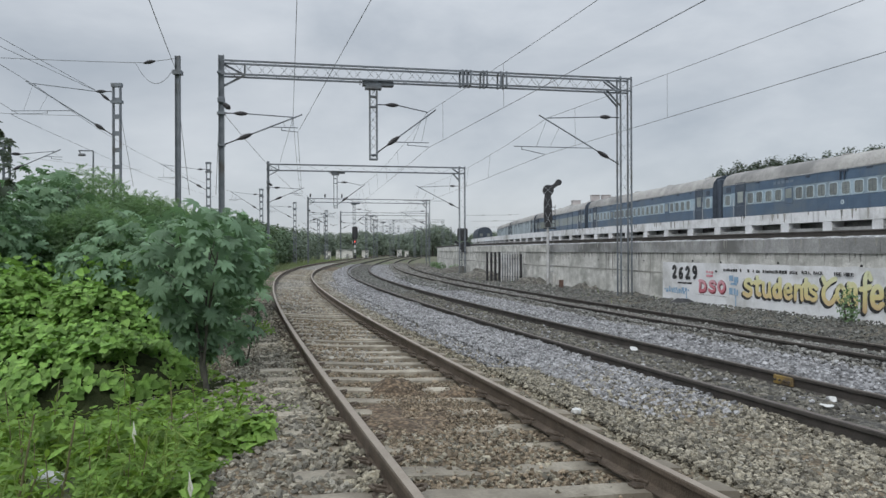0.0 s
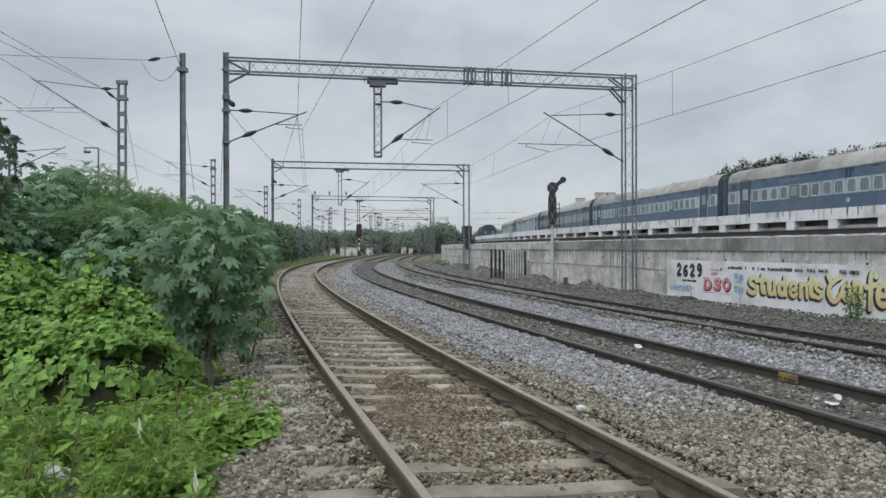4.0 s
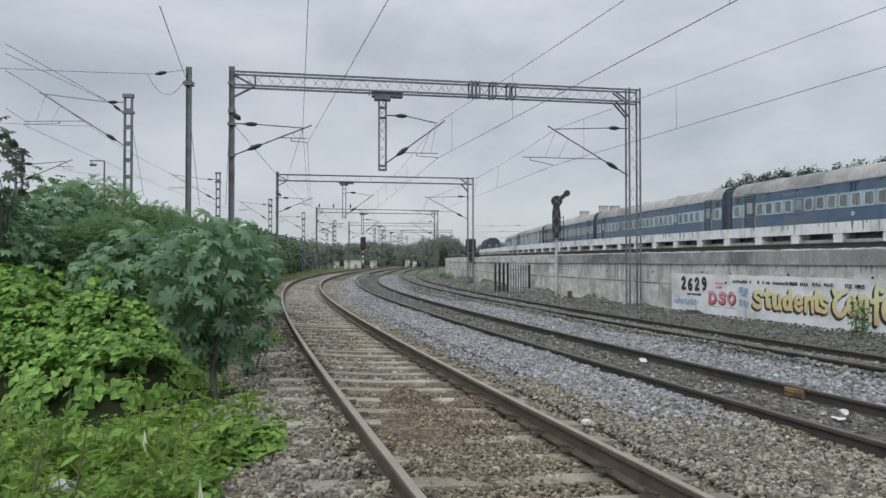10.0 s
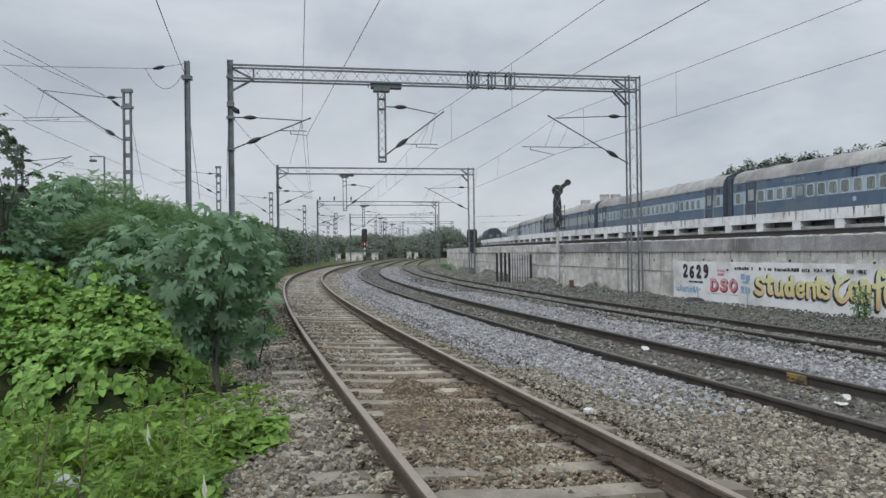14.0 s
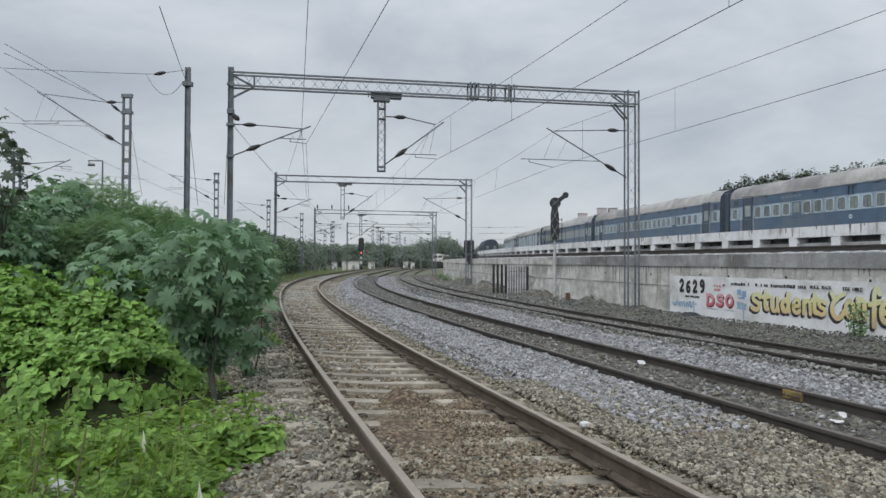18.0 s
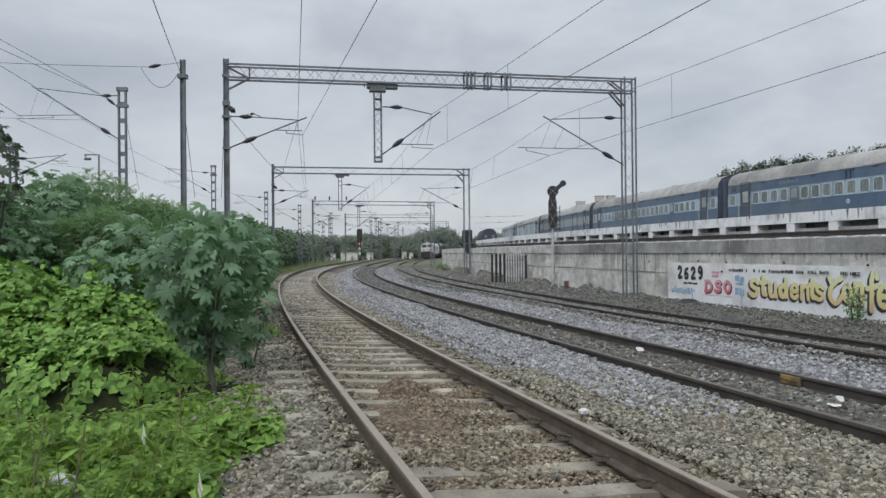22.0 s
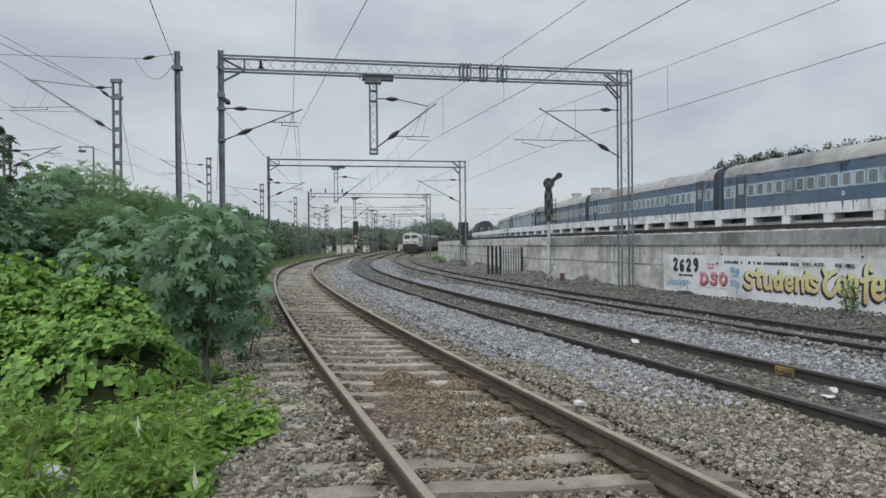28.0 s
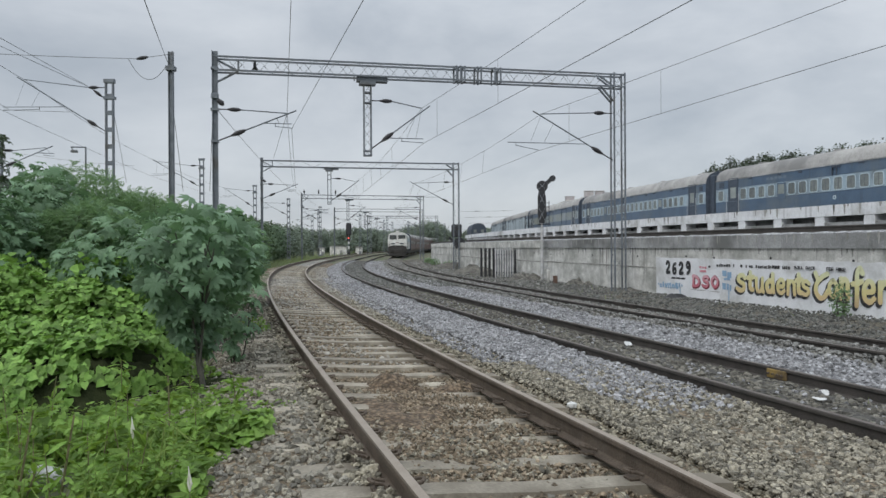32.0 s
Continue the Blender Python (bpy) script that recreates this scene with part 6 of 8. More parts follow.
part("route_arm", bm, M_BLACK, sig, "slanting black route indicator")
for a, b in (((-0.2, 4.12), (0.22, 4.5)), ((-0.2, 4.5), (0.22, 4.12)), ((-0.14, 2.65), (0.16, 3.25)), ((0.14, 2.65), (-0.16, 3.25)), ((-0.17, 3.35), (0.14, 3.95)), ((0.17, 3.35), (-0.14, 3.95))):
    bm = bmesh.new()
    beam(bm, (a[0], -0.13, a[1]), (b[0], -0.13, b[1]), 0.026, 0.012)
    part("cross_board", bm, M_GALV_LIGHT, sig)
bm = bmesh.new()
for sx in (0.22, 0.38):
    bar(bm, (sx, 0.1, 2.45), (sx, 0.1, 3.6), 0.018, 5)
for k in range(6):
    bar(bm, (0.22, 0.1, 2.5 + k * 0.2), (0.38, 0.1, 2.5 + k * 0.2), 0.012, 4)
box(bm, 0.12, 0.1, 2.45, 0.62, 0.3, 0.04)
part("ladder_cage", bm, M_BLACK, sig, "dark ladder and stage")
bm = bmesh.new()
for sx in (0.1, 0.28):
    bar(bm, (sx, 0.16, -0.2), (sx, 0.16, 2.45), 0.009, 5)
for k in range(9):
    bar(bm, (0.1, 0.16, 0.1 + k * 0.26), (0.28, 0.16, 0.1 + k * 0.26), 0.01, 4)
part("ladder", bm, M_GALV_LIGHT, sig)

sig2 = thing("railway_signal", pose(1.46, 55.9, 0), "low black signal head with a round board behind the portal mast", "railway signal")
bm = bmesh.new()
bar(bm, (0, 0, -0.4), (0, 0, 1.9), 0.04, 10)
part("post", bm, M_GALV, sig2)
bm = bmesh.new()
box(bm, 0.06, -0.1, 2.62, 0.8, 0.2, 0.98, bevel=0.08)
part("backboard", bm, M_BLACK, sig2)
bm = bmesh.new()
bmesh.ops.create_cone(bm, cap_ends=True, segments=24, radius1=0.44, radius2=0.44, depth=0.08, matrix=Matrix.Translation((0.27, -0.2, 1.66)) @ Matrix.Rotation(math.pi / 2, 4, "X"))
part("round_board", bm, M_BLACK, sig2)
bm = bmesh.new()
box(bm, 0, 0, 0, 0.62, 0.1, 0.2, Matrix.Translation((-0.3, -0.15, 1.9)) @ Matrix.Rotation(radians(40), 4, "Y"), bevel=0.02)
part("bracket", bm, M_BLACK, sig2)

redsig = thing("railway_signal", pose(-15.9, 130.0, 0), "tall black colour light signal showing red", "railway signal")
bm = bmesh.new()
bar(bm, (0, 0, -0.7), (0, 0, 5.5), 0.08, 10)
part("post", bm, M_GALV, redsig)
bm = bmesh.new()
box(bm, 0, 0, 4.6, 1.0, 0.3, 2.3, bevel=0.2)
part("backboard", bm, M_BLACK, redsig)
bm = bmesh.new()
box(bm, 0, 0.1, 2.9, 0.55, 0.3, 1.2, bevel=0.05)
part("signal_head", bm, M_BLACK, redsig)
bm = bmesh.new()
bmesh.ops.create_cone(bm, cap_ends=True, segments=16, radius1=0.12, radius2=0.12, depth=0.06, matrix=Matrix.Translation((0, -0.09, 3.0)) @ Matrix.Rotation(math.pi / 2, 4, "X"))
part("red_lamp", bm, M_REDLAMP, redsig, "lit red lamp")
bm = bmesh.new()
box(bm, 0, 0, 0.3, 0.5, 0.5, 0.6, bevel=0.05)
part("base_box", bm, M_BLACK, redsig)
bm = bmesh.new()
box(bm, 0, 0, 1.25, 0.3, 0.3, 0.55)
box(bm, 0, 0, 2.15, 0.24, 0.24, 0.4)
part("post_band", bm, M_WHITE, redsig, "white painted band on the post")

fence = thing("fence_panel", Matrix(), "dark steel fence corner with pale slats beside the wall", "fence")
fa, fb, fc = Vector((2.55, 41.6, 0)), Vector((3.13, 39.9, 0)), Vector((4.22, 39.0, 0))
for f in (0.0, 0.34, 0.67, 1.0):
    p = fa.lerp(fb, f)
    bm = bmesh.new()
    beam(bm, (p.x, p.y, -0.5), (p.x, p.y, 1.29), 0.13, 0.09)
    part("post", bm, M_BLACK, fence, "black steel post")
bm = bmesh.new()
beam(bm, (fc.x, fc.y, -0.5), (fc.x, fc.y, 1.2), 0.12, 0.09)
part("post", bm, M_BLACK, fence, "black steel post")
for k in range(8):
    p = fb.lerp(fc, (k + 0.7) / 8.6)
    bm = bmesh.new()
    beam(bm, (p.x, p.y, -0.45), (p.x, p.y, 1.22), 0.06, 0.03)
    bmesh.ops.create_cone(bm, cap_ends=True, segments=4, radius1=0.04, radius2=0.0, depth=0.16, matrix=Matrix.Translation((p.x, p.y, 1.3)))
    part("slat", bm, M_LIMEPOST, fence, "pale steel slat")
# grey strips added behind the slats in place of the gaps' shade
for k in range(8):
    p = fb.lerp(fc, (k + 1.2) / 8.6) + Vector((0.02, 0.05, 0))
    bm = bmesh.new()
    beam(bm, (p.x, p.y, -0.45), (p.x, p.y, 1.18), 0.07, 0.02)
    part("slat", bm, M_GALV, fence, "grey strip added for the shade between slats")
for z in (-0.05, 0.92):
    bm = bmesh.new()
    beam(bm, fb + Vector((0, 0.03, z)), fc + Vector((0, 0.03, z)), 0.05, 0.04)
    part("cross_rail", bm, M_BLACK, fence)

post = thing("marker_post", pose(5.41, 33.0, -0.1), "short rusty red marker post", "marker post")
bm = bmesh.new()
box(bm, 0, 0, -0.14, 0.19, 0.16, 0.55, bevel=0.015)
part("post", bm, M_RUSTBOX, post)
stub = thing("marker_post", pose(5.13, 33.3, -0.1), "short pale concrete stub by the wall", "marker post")
bm = bmesh.new()
box(bm, 0, 0, 0.0, 0.12, 0.12, 0.8, bevel=0.02)
part("post", bm, M_CONCRETE, stub)

# hut and boxes far down the line
for x, y, w, h, lab in ((-20.5, 150, 3.4, 1.5, "small white lineside hut"), (-16.2, 150, 1.3, 1.35, "small white lineside cabinet"), (-24.2, 152, 1.0, 1.2, "small white lineside cabinet"), (-11.5, 190, 1.2, 1.5, "small white lineside cabinet"), (-9.6, 190, 1.0, 1.2, "small white lineside cabinet")):
    hut = thing("lineside_hut", pose(x, y, -0.6), lab, "hut", "lineside huts")
    bm = bmesh.new()
    box(bm, 0, 0, h / 2 + 0.3, w, 1.4, h + 0.6, bevel=0.03)
    part("wall_body", bm, M_CONCRETE, hut)
    bm = bmesh.new()
    box(bm, 0, 0, h + 0.65, w + 0.3, 1.7, 0.12)
    part("roof", bm, M_COPING, hut)
    bm = bmesh.new()
    box(bm, w * 0.2, -0.71, h / 2, 0.5, 0.03, h * 0.7)
    part("door", bm, M_COPING, hut)

# building with tanks behind the coaches
bld = thing("station_building", Matrix(), "grey flat-roofed building with water tanks behind the coaches", "building")
bm = bmesh.new()
box(bm, 27.0, 115, 3.85, 14, 8, 9.1)
part("wall_body", bm, M_CONCRETE, bld)
for k, (x, z) in enumerate(((20.9, 8.75), (23.9, 9.6), (25.6, 9.6))):
    bm = bmesh.new()
    box(bm, x, 113, z - 0.35, 1.3, 1.3, 1.3, bevel=0.1)
    tk = part("roof_tank", bm, M_TANK, bld, "grey roof tank")
    bm = bmesh.new()
    box(bm, x, 113, z + 0.33, 1.4, 1.4, 0.1)
    part("lid", bm, M_TANK, tk)
for k in range(5):
    bm = bmesh.new()
    box(bm, 19 + k * 3, 110.97, 6.8, 1.2, 0.08, 1.2)
    part("window", bm, M_PANE, bld)

# broken block in the weeds
bm = bmesh.new()
box(bm, 0, 0, 0, 0.27, 0.18, 0.15, bevel=0.03)
for v in bm.verts:
    v.co += Vector((noise.noise(v.co * 7), noise.noise(v.co * 9 + Vector((3, 0, 0))), noise.noise(v.co * 8))) * 0.04
ob = part("concrete_block", bm, M_LIMEPOST)
ob.matrix_basis = pose(-2.92, 5.32, ground_z(-2.92, 5.32) + 0.03, 8, 9, 25)
tagged(ob, "broken pale concrete block half hidden in the weeds", "concrete block")

# litter
for x, y, sx, sy, rz, tilt, lab in ((4.42, 8.19, 0.05, 0.042, 12, 48, "torn white plastic lid"), (4.09, 7.69, 0.075, 0.035, -12, 10, "flat scrap of white plastic"), (3.29, 12.45, 0.08, 0.06, 20, 40, "crumpled white plastic")):
    z = ground_z(x, y)
    bm = bmesh.new()
    bmesh.ops.create_grid(bm, x_segments=6, y_segments=5, size=1.0)
    for v in bm.verts:
        q = 1 - 0.25 * abs(v.co.x * v.co.y)
        v.co = (v.co.x * sx * q, v.co.y * sy * q, 0.012 * noise.noise((v.co.x * 2, v.co.y * 2, sx * 50)) + 0.008 * v.co.x * v.co.x)
    bmesh.ops.solidify(bm, geom=bm.faces[:], thickness=0.005)
    ob = part("plastic_scrap", bm, M_WHITE)
    ob.matrix_basis = pose(x, y, z + 0.075, tilt, 6, rz)
    tagged(ob, lab + " among the stones", "litter")
bm = bmesh.new()
bmesh.ops.create_icosphere(bm, subdivisions=1, radius=0.058)
for v in bm.verts:
    v.co *= 0.75 + 0.4 * random.random()
ob = part("pale_stone", bm, M_WHITE)
ob.matrix_basis = pose(1.347, 7.337, ground_z(1.347, 7.337) + 0.075) @ Matrix.Diagonal((1.05, 0.8, 0.75, 1))
tagged(ob, "pale broken stone on the bank", "stone")
plate = thing("rail_joint_plate", T2.frame_at(9.60, 0.874 - 0.02, Z2 - 0.085), "ochre painted joint plate on a rail", "joint plate")
bm = bmesh.new()
box(bm, -0.01, 0, 0, 0.04, 0.34, 0.12, bevel=0.008)
part("plate", bm, M_ORANGE, plate)
for k in range(4):
    bm = bmesh.new()
    bar(bm, (-0.06, -0.12 + k * 0.08, 0), (-0.02, -0.12 + k * 0.08, 0), 0.013, 6)
    part("bolt", bm, M_RAIL_SIDE, plate)
# ---------- plants ----------
def shape_palm():
    """A palmate leaf with eight pointed lobes, folded along each lobe."""
    vs, fs = [(0, 0, 0.0)], []
    n = 8
    for k in range(n):
        a = radians(-150 + 300 * k / (n - 1))
        r = 1.0 - 0.32 * abs(k - (n - 1) / 2) / ((n - 1) / 2)
        i = len(vs)
        d = radians(21.3)
        vs += [(0.52 * r * math.sin(a - d), 0.52 * r * math.cos(a - d), 0.02), (0.76 * r * math.sin(a - d * 0.6), 0.76 * r * math.cos(a - d * 0.6), -0.05), (r * math.sin(a), r * math.cos(a), -0.2), (0.76 * r * math.sin(a + d * 0.6), 0.76 * r * math.cos(a + d * 0.6), -0.05), (0.52 * r * math.sin(a + d), 0.52 * r * math.cos(a + d), 0.02), (0.55 * r * math.sin(a), 0.55 * r * math.cos(a), 0.07)]
        fs += [(0, i, i + 5), (i, i + 1, i + 5), (i + 1, i + 2, i + 5), (i + 2, i + 3, i + 5), (i + 3, i + 4, i + 5), (i + 4, 0, i + 5)]
    return np.array(vs), np.array(fs)


def shape_heart():
    vs = [(0, 0, 0), (0.42, -0.12, 0.06), (0.5, 0.3, 0.08), (0.28, 0.7, 0.02), (0, 1.0, -0.12), (-0.28, 0.7, 0.02), (-0.5, 0.3, 0.08), (-0.42, -0.12, 0.06), (0, 0.45, -0.02)]
    return np.array(vs), np.array([(i, i + 1, 8) for i in range(7)] + [(7, 0, 8)])


def shape_oval():
    vs = [(0, 0, 0), (0.26, 0.35, 0.05), (0.2, 0.75, 0.0), (0, 1.0, -0.1), (-0.2, 0.75, 0.0), (-0.26, 0.35, 0.05), (0, 0.45, 0)]
    return np.array(vs), np.array([(0, 1, 6), (1, 2, 6), (2, 3, 6), (3, 4, 6), (4, 5, 6), (5, 0, 6)])


def shape_blade():
    vs = [(-0.02, 0, 0), (0.02, 0, 0), (-0.017, 0.45, 0.05), (0.017, 0.45, 0.05), (-0.01, 0.8, 0.0), (0.01, 0.8, 0.0), (0, 1.0, -0.1)]
    return np.array(vs), np.array([(0, 1, 2), (1, 3, 2), (2, 3, 4), (3, 5, 4), (4, 5, 6)])


def shape_feather():
    """A compound leaf: a rib with pairs of narrow leaflets."""
    vs, fs = [], []
    for k in range(9):
        y = 0.12 + 0.1 * k
        for sx in (-1, 1):
            i = len(vs)
            w = 0.28 * (1 - 0.5 * abs(k - 4) / 4)
            vs += [(0, y, 0), (sx * w * 0.5, y + 0.015, 0.03), (sx * w, y + 0.09, -0.03), (sx * w * 0.5, y + 0.085, 0.03)]
            fs += [(i, i + 1, i + 2), (i, i + 2, i + 3)]
    return np.array(vs), np.array(fs)


def leaves(name, P, N, size, shape, material, rng, parent=None, droop=0.0, up=None):
    """Leaves at P whose upper sides face N."""
    P, N = np.asarray(P, float), np.asarray(N, float)
    n = len(P)
    bv, bf = shape
    N = N / (np.linalg.norm(N, axis=1)[:, None] + 1e-9)
    t = rng.normal(size=(n, 3)) if up is None else np.asarray(up, float) + rng.normal(size=(n, 3)) * 0.25
    t[:, 2] -= droop
    t -= (t * N).sum(1)[:, None] * N
    t /= np.linalg.norm(t, axis=1)[:, None] + 1e-9
    b = np.cross(t, N)
    sc = rng.uniform(size[0], size[1], n)[:, None, None]
    v = (b[:, None, :] * bv[None, :, 0:1] + t[:, None, :] * bv[None, :, 1:2] + N[:, None, :] * bv[None, :, 2:3]) * sc + P[:, None, :]
    f = (bf[None] + (np.arange(n) * len(bv))[:, None, None]).reshape(-1, 3)
    return mesh_from_arrays(name, v.reshape(-1, 3), f, material, parent)


PALM, HEART, OVAL, BLADE, FEATHER = shape_palm(), shape_heart(), shape_oval(), shape_blade(), shape_feather()


def branching(par, base, height, spread, rng, stems=5, material=None, r0=0.03):
    """Stems that fork upwards. Returns the tips."""
    tips = []
    base = Vector(base)
    for k in range(stems):
        a = 2 * math.pi * (k + rng.uniform(0, 0.6)) / stems
        bm = bmesh.new()
        p = base + Vector((0.04 * math.cos(a), 0.04 * math.sin(a), -0.1))
        top = base + Vector((spread * 0.55 * math.cos(a), spread * 0.55 * math.sin(a), height * rng.uniform(0.6, 0.85)))
        mid = p.lerp(top, 0.5) + Vector((rng.uniform(-0.08, 0.08), rng.uniform(-0.08, 0.08), height * 0.08))
        bar(bm, p, mid, r0, 6, r0 * 0.7)
        bar(bm, mid, top, r0 * 0.7, 6, r0 * 0.4)
        for j in range(3):
            q = mid.lerp(top, 0.15 + 0.4 * j)
            e = q + Vector((rng.uniform(-1, 1) * spread * 0.4, rng.uniform(-1, 1) * spread * 0.4, height * rng.uniform(0.08, 0.25)))
            bar(bm, q, e, r0 * 0.4, 5, r0 * 0.2)
            tips.append(e)
        tips.append(top)
        part("stem", bm, material or M_BARK, par)
    return tips


def crown_points(rng, n, c, r, shell=0.55):
    """Places and outward directions in an uneven rounded crown."""
    d = rng.normal(size=(n, 3))
    d /= np.linalg.norm(d, axis=1)[:, None]
    lump = np.array([1 + 0.28 * noise.noise((v[0] * 1.7 + c[0], v[1] * 1.7 + c[1], v[2] * 1.7)) for v in d])
    f = shell + (1 - shell) * rng.uniform(0, 1, n) ** 0.5
    P = np.array(c) + d * np.array(r) * (f * lump)[:, None]
    return P, d


def castor(base, height, spread, n, label, rng, single=False, size=(0.13, 0.21), low=0.22, green=None):
    """A castor bush: forked stems, large palmate leaves in tiers."""
    gz = ground_z(base[0], base[1])
    b = thing("castor_bush", Matrix(), label, "bush", "castor bushes")
    if single:
        # one trunk that forks at knee height
        bm = bmesh.new()
        foot = Vector((base[0] + 0.13, base[1] - 0.12, gz - 0.1))
        fork = foot + Vector((-0.07, 0, 0.55))
        bar(bm, foot, fork, 0.036, 8, 0.028)
        part("trunk", bm, M_BARK, b)
        for k in range(6):
            a = k * 1.05 + 0.3
            out = spread * (0.2 + 0.1 * (k % 3))
            p1 = fork + Vector((out * 0.6 * math.cos(a), out * 0.5 * math.sin(a) - 0.05, 0.45 + 0.08 * (k % 2)))
            p2 = fork + Vector((out * 1.5 * math.cos(a), out * 1.1 * math.sin(a) - 0.15, height * (0.5 + 0.04 * (k % 4))))
            bm = bmesh.new()
            bar(bm, fork - Vector((0, 0, 0.12 * (k % 3))), p1, 0.016, 6, 0.013)
            bar(bm, p1, p2, 0.013, 6, 0.007)
            for q in (0.2, 0.5, 0.8):
                e = p1.lerp(p2, q)
                bar(bm, e, e + Vector((rng.uniform(-0.35, 0.35), rng.uniform(-0.45, 0.1), rng.uniform(0.1, 0.3))), 0.008, 5, 0.005)
            part("stem", bm, M_BARK, b)
    else:
        branching(b, (base[0], base[1], gz), height * 0.86, spread, rng, 6 if height > 1.5 else 3, None, min(0.03, 0.011 * height))
    c = (base[0], base[1], gz + height * (0.5 + low / 2))
    P, d = crown_points(rng, n, c, (spread, spread, height * (0.5 - low / 2)))
    N = d * np.array([0.65, 0.65, 0.25]) + np.array([0, -0.1, 0.8]) + rng.normal(size=(n, 3)) * 0.5
    low_in = np.clip(0.2 + 1.25 * (P[:, 2] - gz) / height, 0.3, 1.1)
    P[:, 0], P[:, 1] = base[0] + (P[:, 0] - base[0]) * low_in, base[1] + (P[:, 1] - base[1]) * low_in
    up = d.copy()
    up[:, 2] = 0.0
    if single:
        meshes = []
        for k in range(5):
            o = leaves("leaf", [(0, 0, 0)], [(0, 0, 1)], (1, 1), PALM, M_CASTOR_ONE, rng, None, 0, [(0, 1, 0)])
            meshes.append(o)
        for i in range(n):
            nn = Vector(N[i]).normalized()
            tt = Vector(up[i])
            tt = (tt - tt.dot(nn) * nn).normalized()
            bb = tt.cross(nn)
            s = rng.uniform(*size)
            m = Matrix(((bb.x * s, tt.x * s, nn.x * s, P[i][0]), (bb.y * s, tt.y * s, nn.y * s, P[i][1]), (bb.z * s, tt.z * s, nn.z * s, P[i][2]), (0, 0, 0, 1)))
            if i < 5:
                meshes[i].matrix_basis = m
                meshes[i].parent = b
            else:
                share(meshes[i % 5], m, b)
    else:
        leaves("crown", P, N, size, PALM, green or M_CASTOR, rng, b, 0, up)
    return b


M_CASTOR_ONE = leaf_mat("castor_leaf_single", (0.104, 0.178, 0.106), (0.174, 0.262, 0.165), 0.4, 0.6, 0.32, 0.16, (1.2, 1.4, 0.95))
for nd in M_CASTOR_ONE.node_tree.nodes:
    if nd.type == "MAP_RANGE":
        oi = M_CASTOR_ONE.node_tree.nodes.new("ShaderNodeObjectInfo")
        M_CASTOR_ONE.node_tree.links.new(oi.outputs["Random"], nd.inputs["Value"])

RNG = np.random.default_rng(7)
castor((-2.79, 8.28), 2.2, 0.64, 280, "bluish green castor bush with large lobed leaves beside the track", RNG, True, (0.11, 0.2), 0.21)
castor((-2.72, 9.7), 1.25, 0.35, 46, "low castor shoot with bluish green leaves beside the track", RNG, False, (0.12, 0.19), 0.0)
for bx, by, bh, bsp, n in ((-4.6, 10.6, 2.3, 1.0, 420), (-5.35, 12.4, 2.3, 1.0, 380), (-7.2, 12.6, 3.3, 1.15, 560), (-8.4, 11.6, 3.3, 1.4, 460), (-6.75, 10.8, 2.95, 0.85, 460), (-7.6, 13.8, 3.5, 1.0, 420), (-9.6, 14.4, 3.2, 1.2, 300), (-4.1, 12.6, 2.45, 1.1, 400), (-5.0, 15.0, 2.6, 1.3, 380), (-3.9, 11.0, 2.25, 0.8, 260), (-5.9, 14.0, 2.4, 1.1, 300), (-5.6, 18.5, 2.6, 1.1, 260)):
    castor((bx, by), bh, bsp, int(n * 1.9), "castor bush with large bluish green leaves in the thicket", RNG, False, (0.09, 0.17), 0.0)


# ordinary castor leaves, coloured darker for the bright sky behind them
castor((-6.66, 10.3), 4.0, 0.46, 120, "tall thin castor plant above the thicket, leaves darkened as if backlit", RNG, False, (0.08, 0.14), 0.6, M_BACKLIT)


def feathery(base, height, spread, n, label, rng, mat_=None, size=(0.11, 0.22)):
    gz = ground_z(base[0], base[1])
    b = thing("feathery_bush", Matrix(), label, "bush", "feathery bushes")
    branching(b, (base[0], base[1], gz), height, spread, rng, 6)
    P, d = crown_points(rng, n, (base[0], base[1], gz + height * 0.58), (spread, spread, height * 0.42))
    N = d * 0.4 + np.array([0, 0, 0.7]) + rng.normal(size=(n, 3)) * 0.4
    up = d.copy()
    up[:, 2] += 0.25
    leaves("crown", P, N, size, FEATHER, mat_ or M_FEATHER, rng, b, 0, up)
    Q, e = crown_points(rng, n // 2, (base[0], base[1], gz + height * 0.52), (spread * 0.95, spread * 0.95, height * 0.42), 0.4)
    leaves("small_leaves", Q, e * 0.4 + np.array([0, 0, 0.7]) + rng.normal(size=e.shape) * 0.5, (0.08, 0.17), OVAL, mat_ or M_FEATHER, rng, b)


feathery((-7.2, 15.0), 3.4, 1.55, 7000, "light green feathery bush rising behind the castor", RNG)
feathery((-5.85, 11.9), 2.55, 0.85, 5200, "light green feathery bush among the castor", RNG)
feathery((-6.0, 14.9), 2.95, 1.05, 5000, "light green feathery bush rising behind the castor", RNG)
feathery((-5.4, 18.0), 2.3, 1.2, 2200, "light green feathery bush rising behind the castor", RNG)
feathery((-9.7, 17.0), 2.9, 1.4, 3400, "light green feathery bush rising behind the castor", RNG)


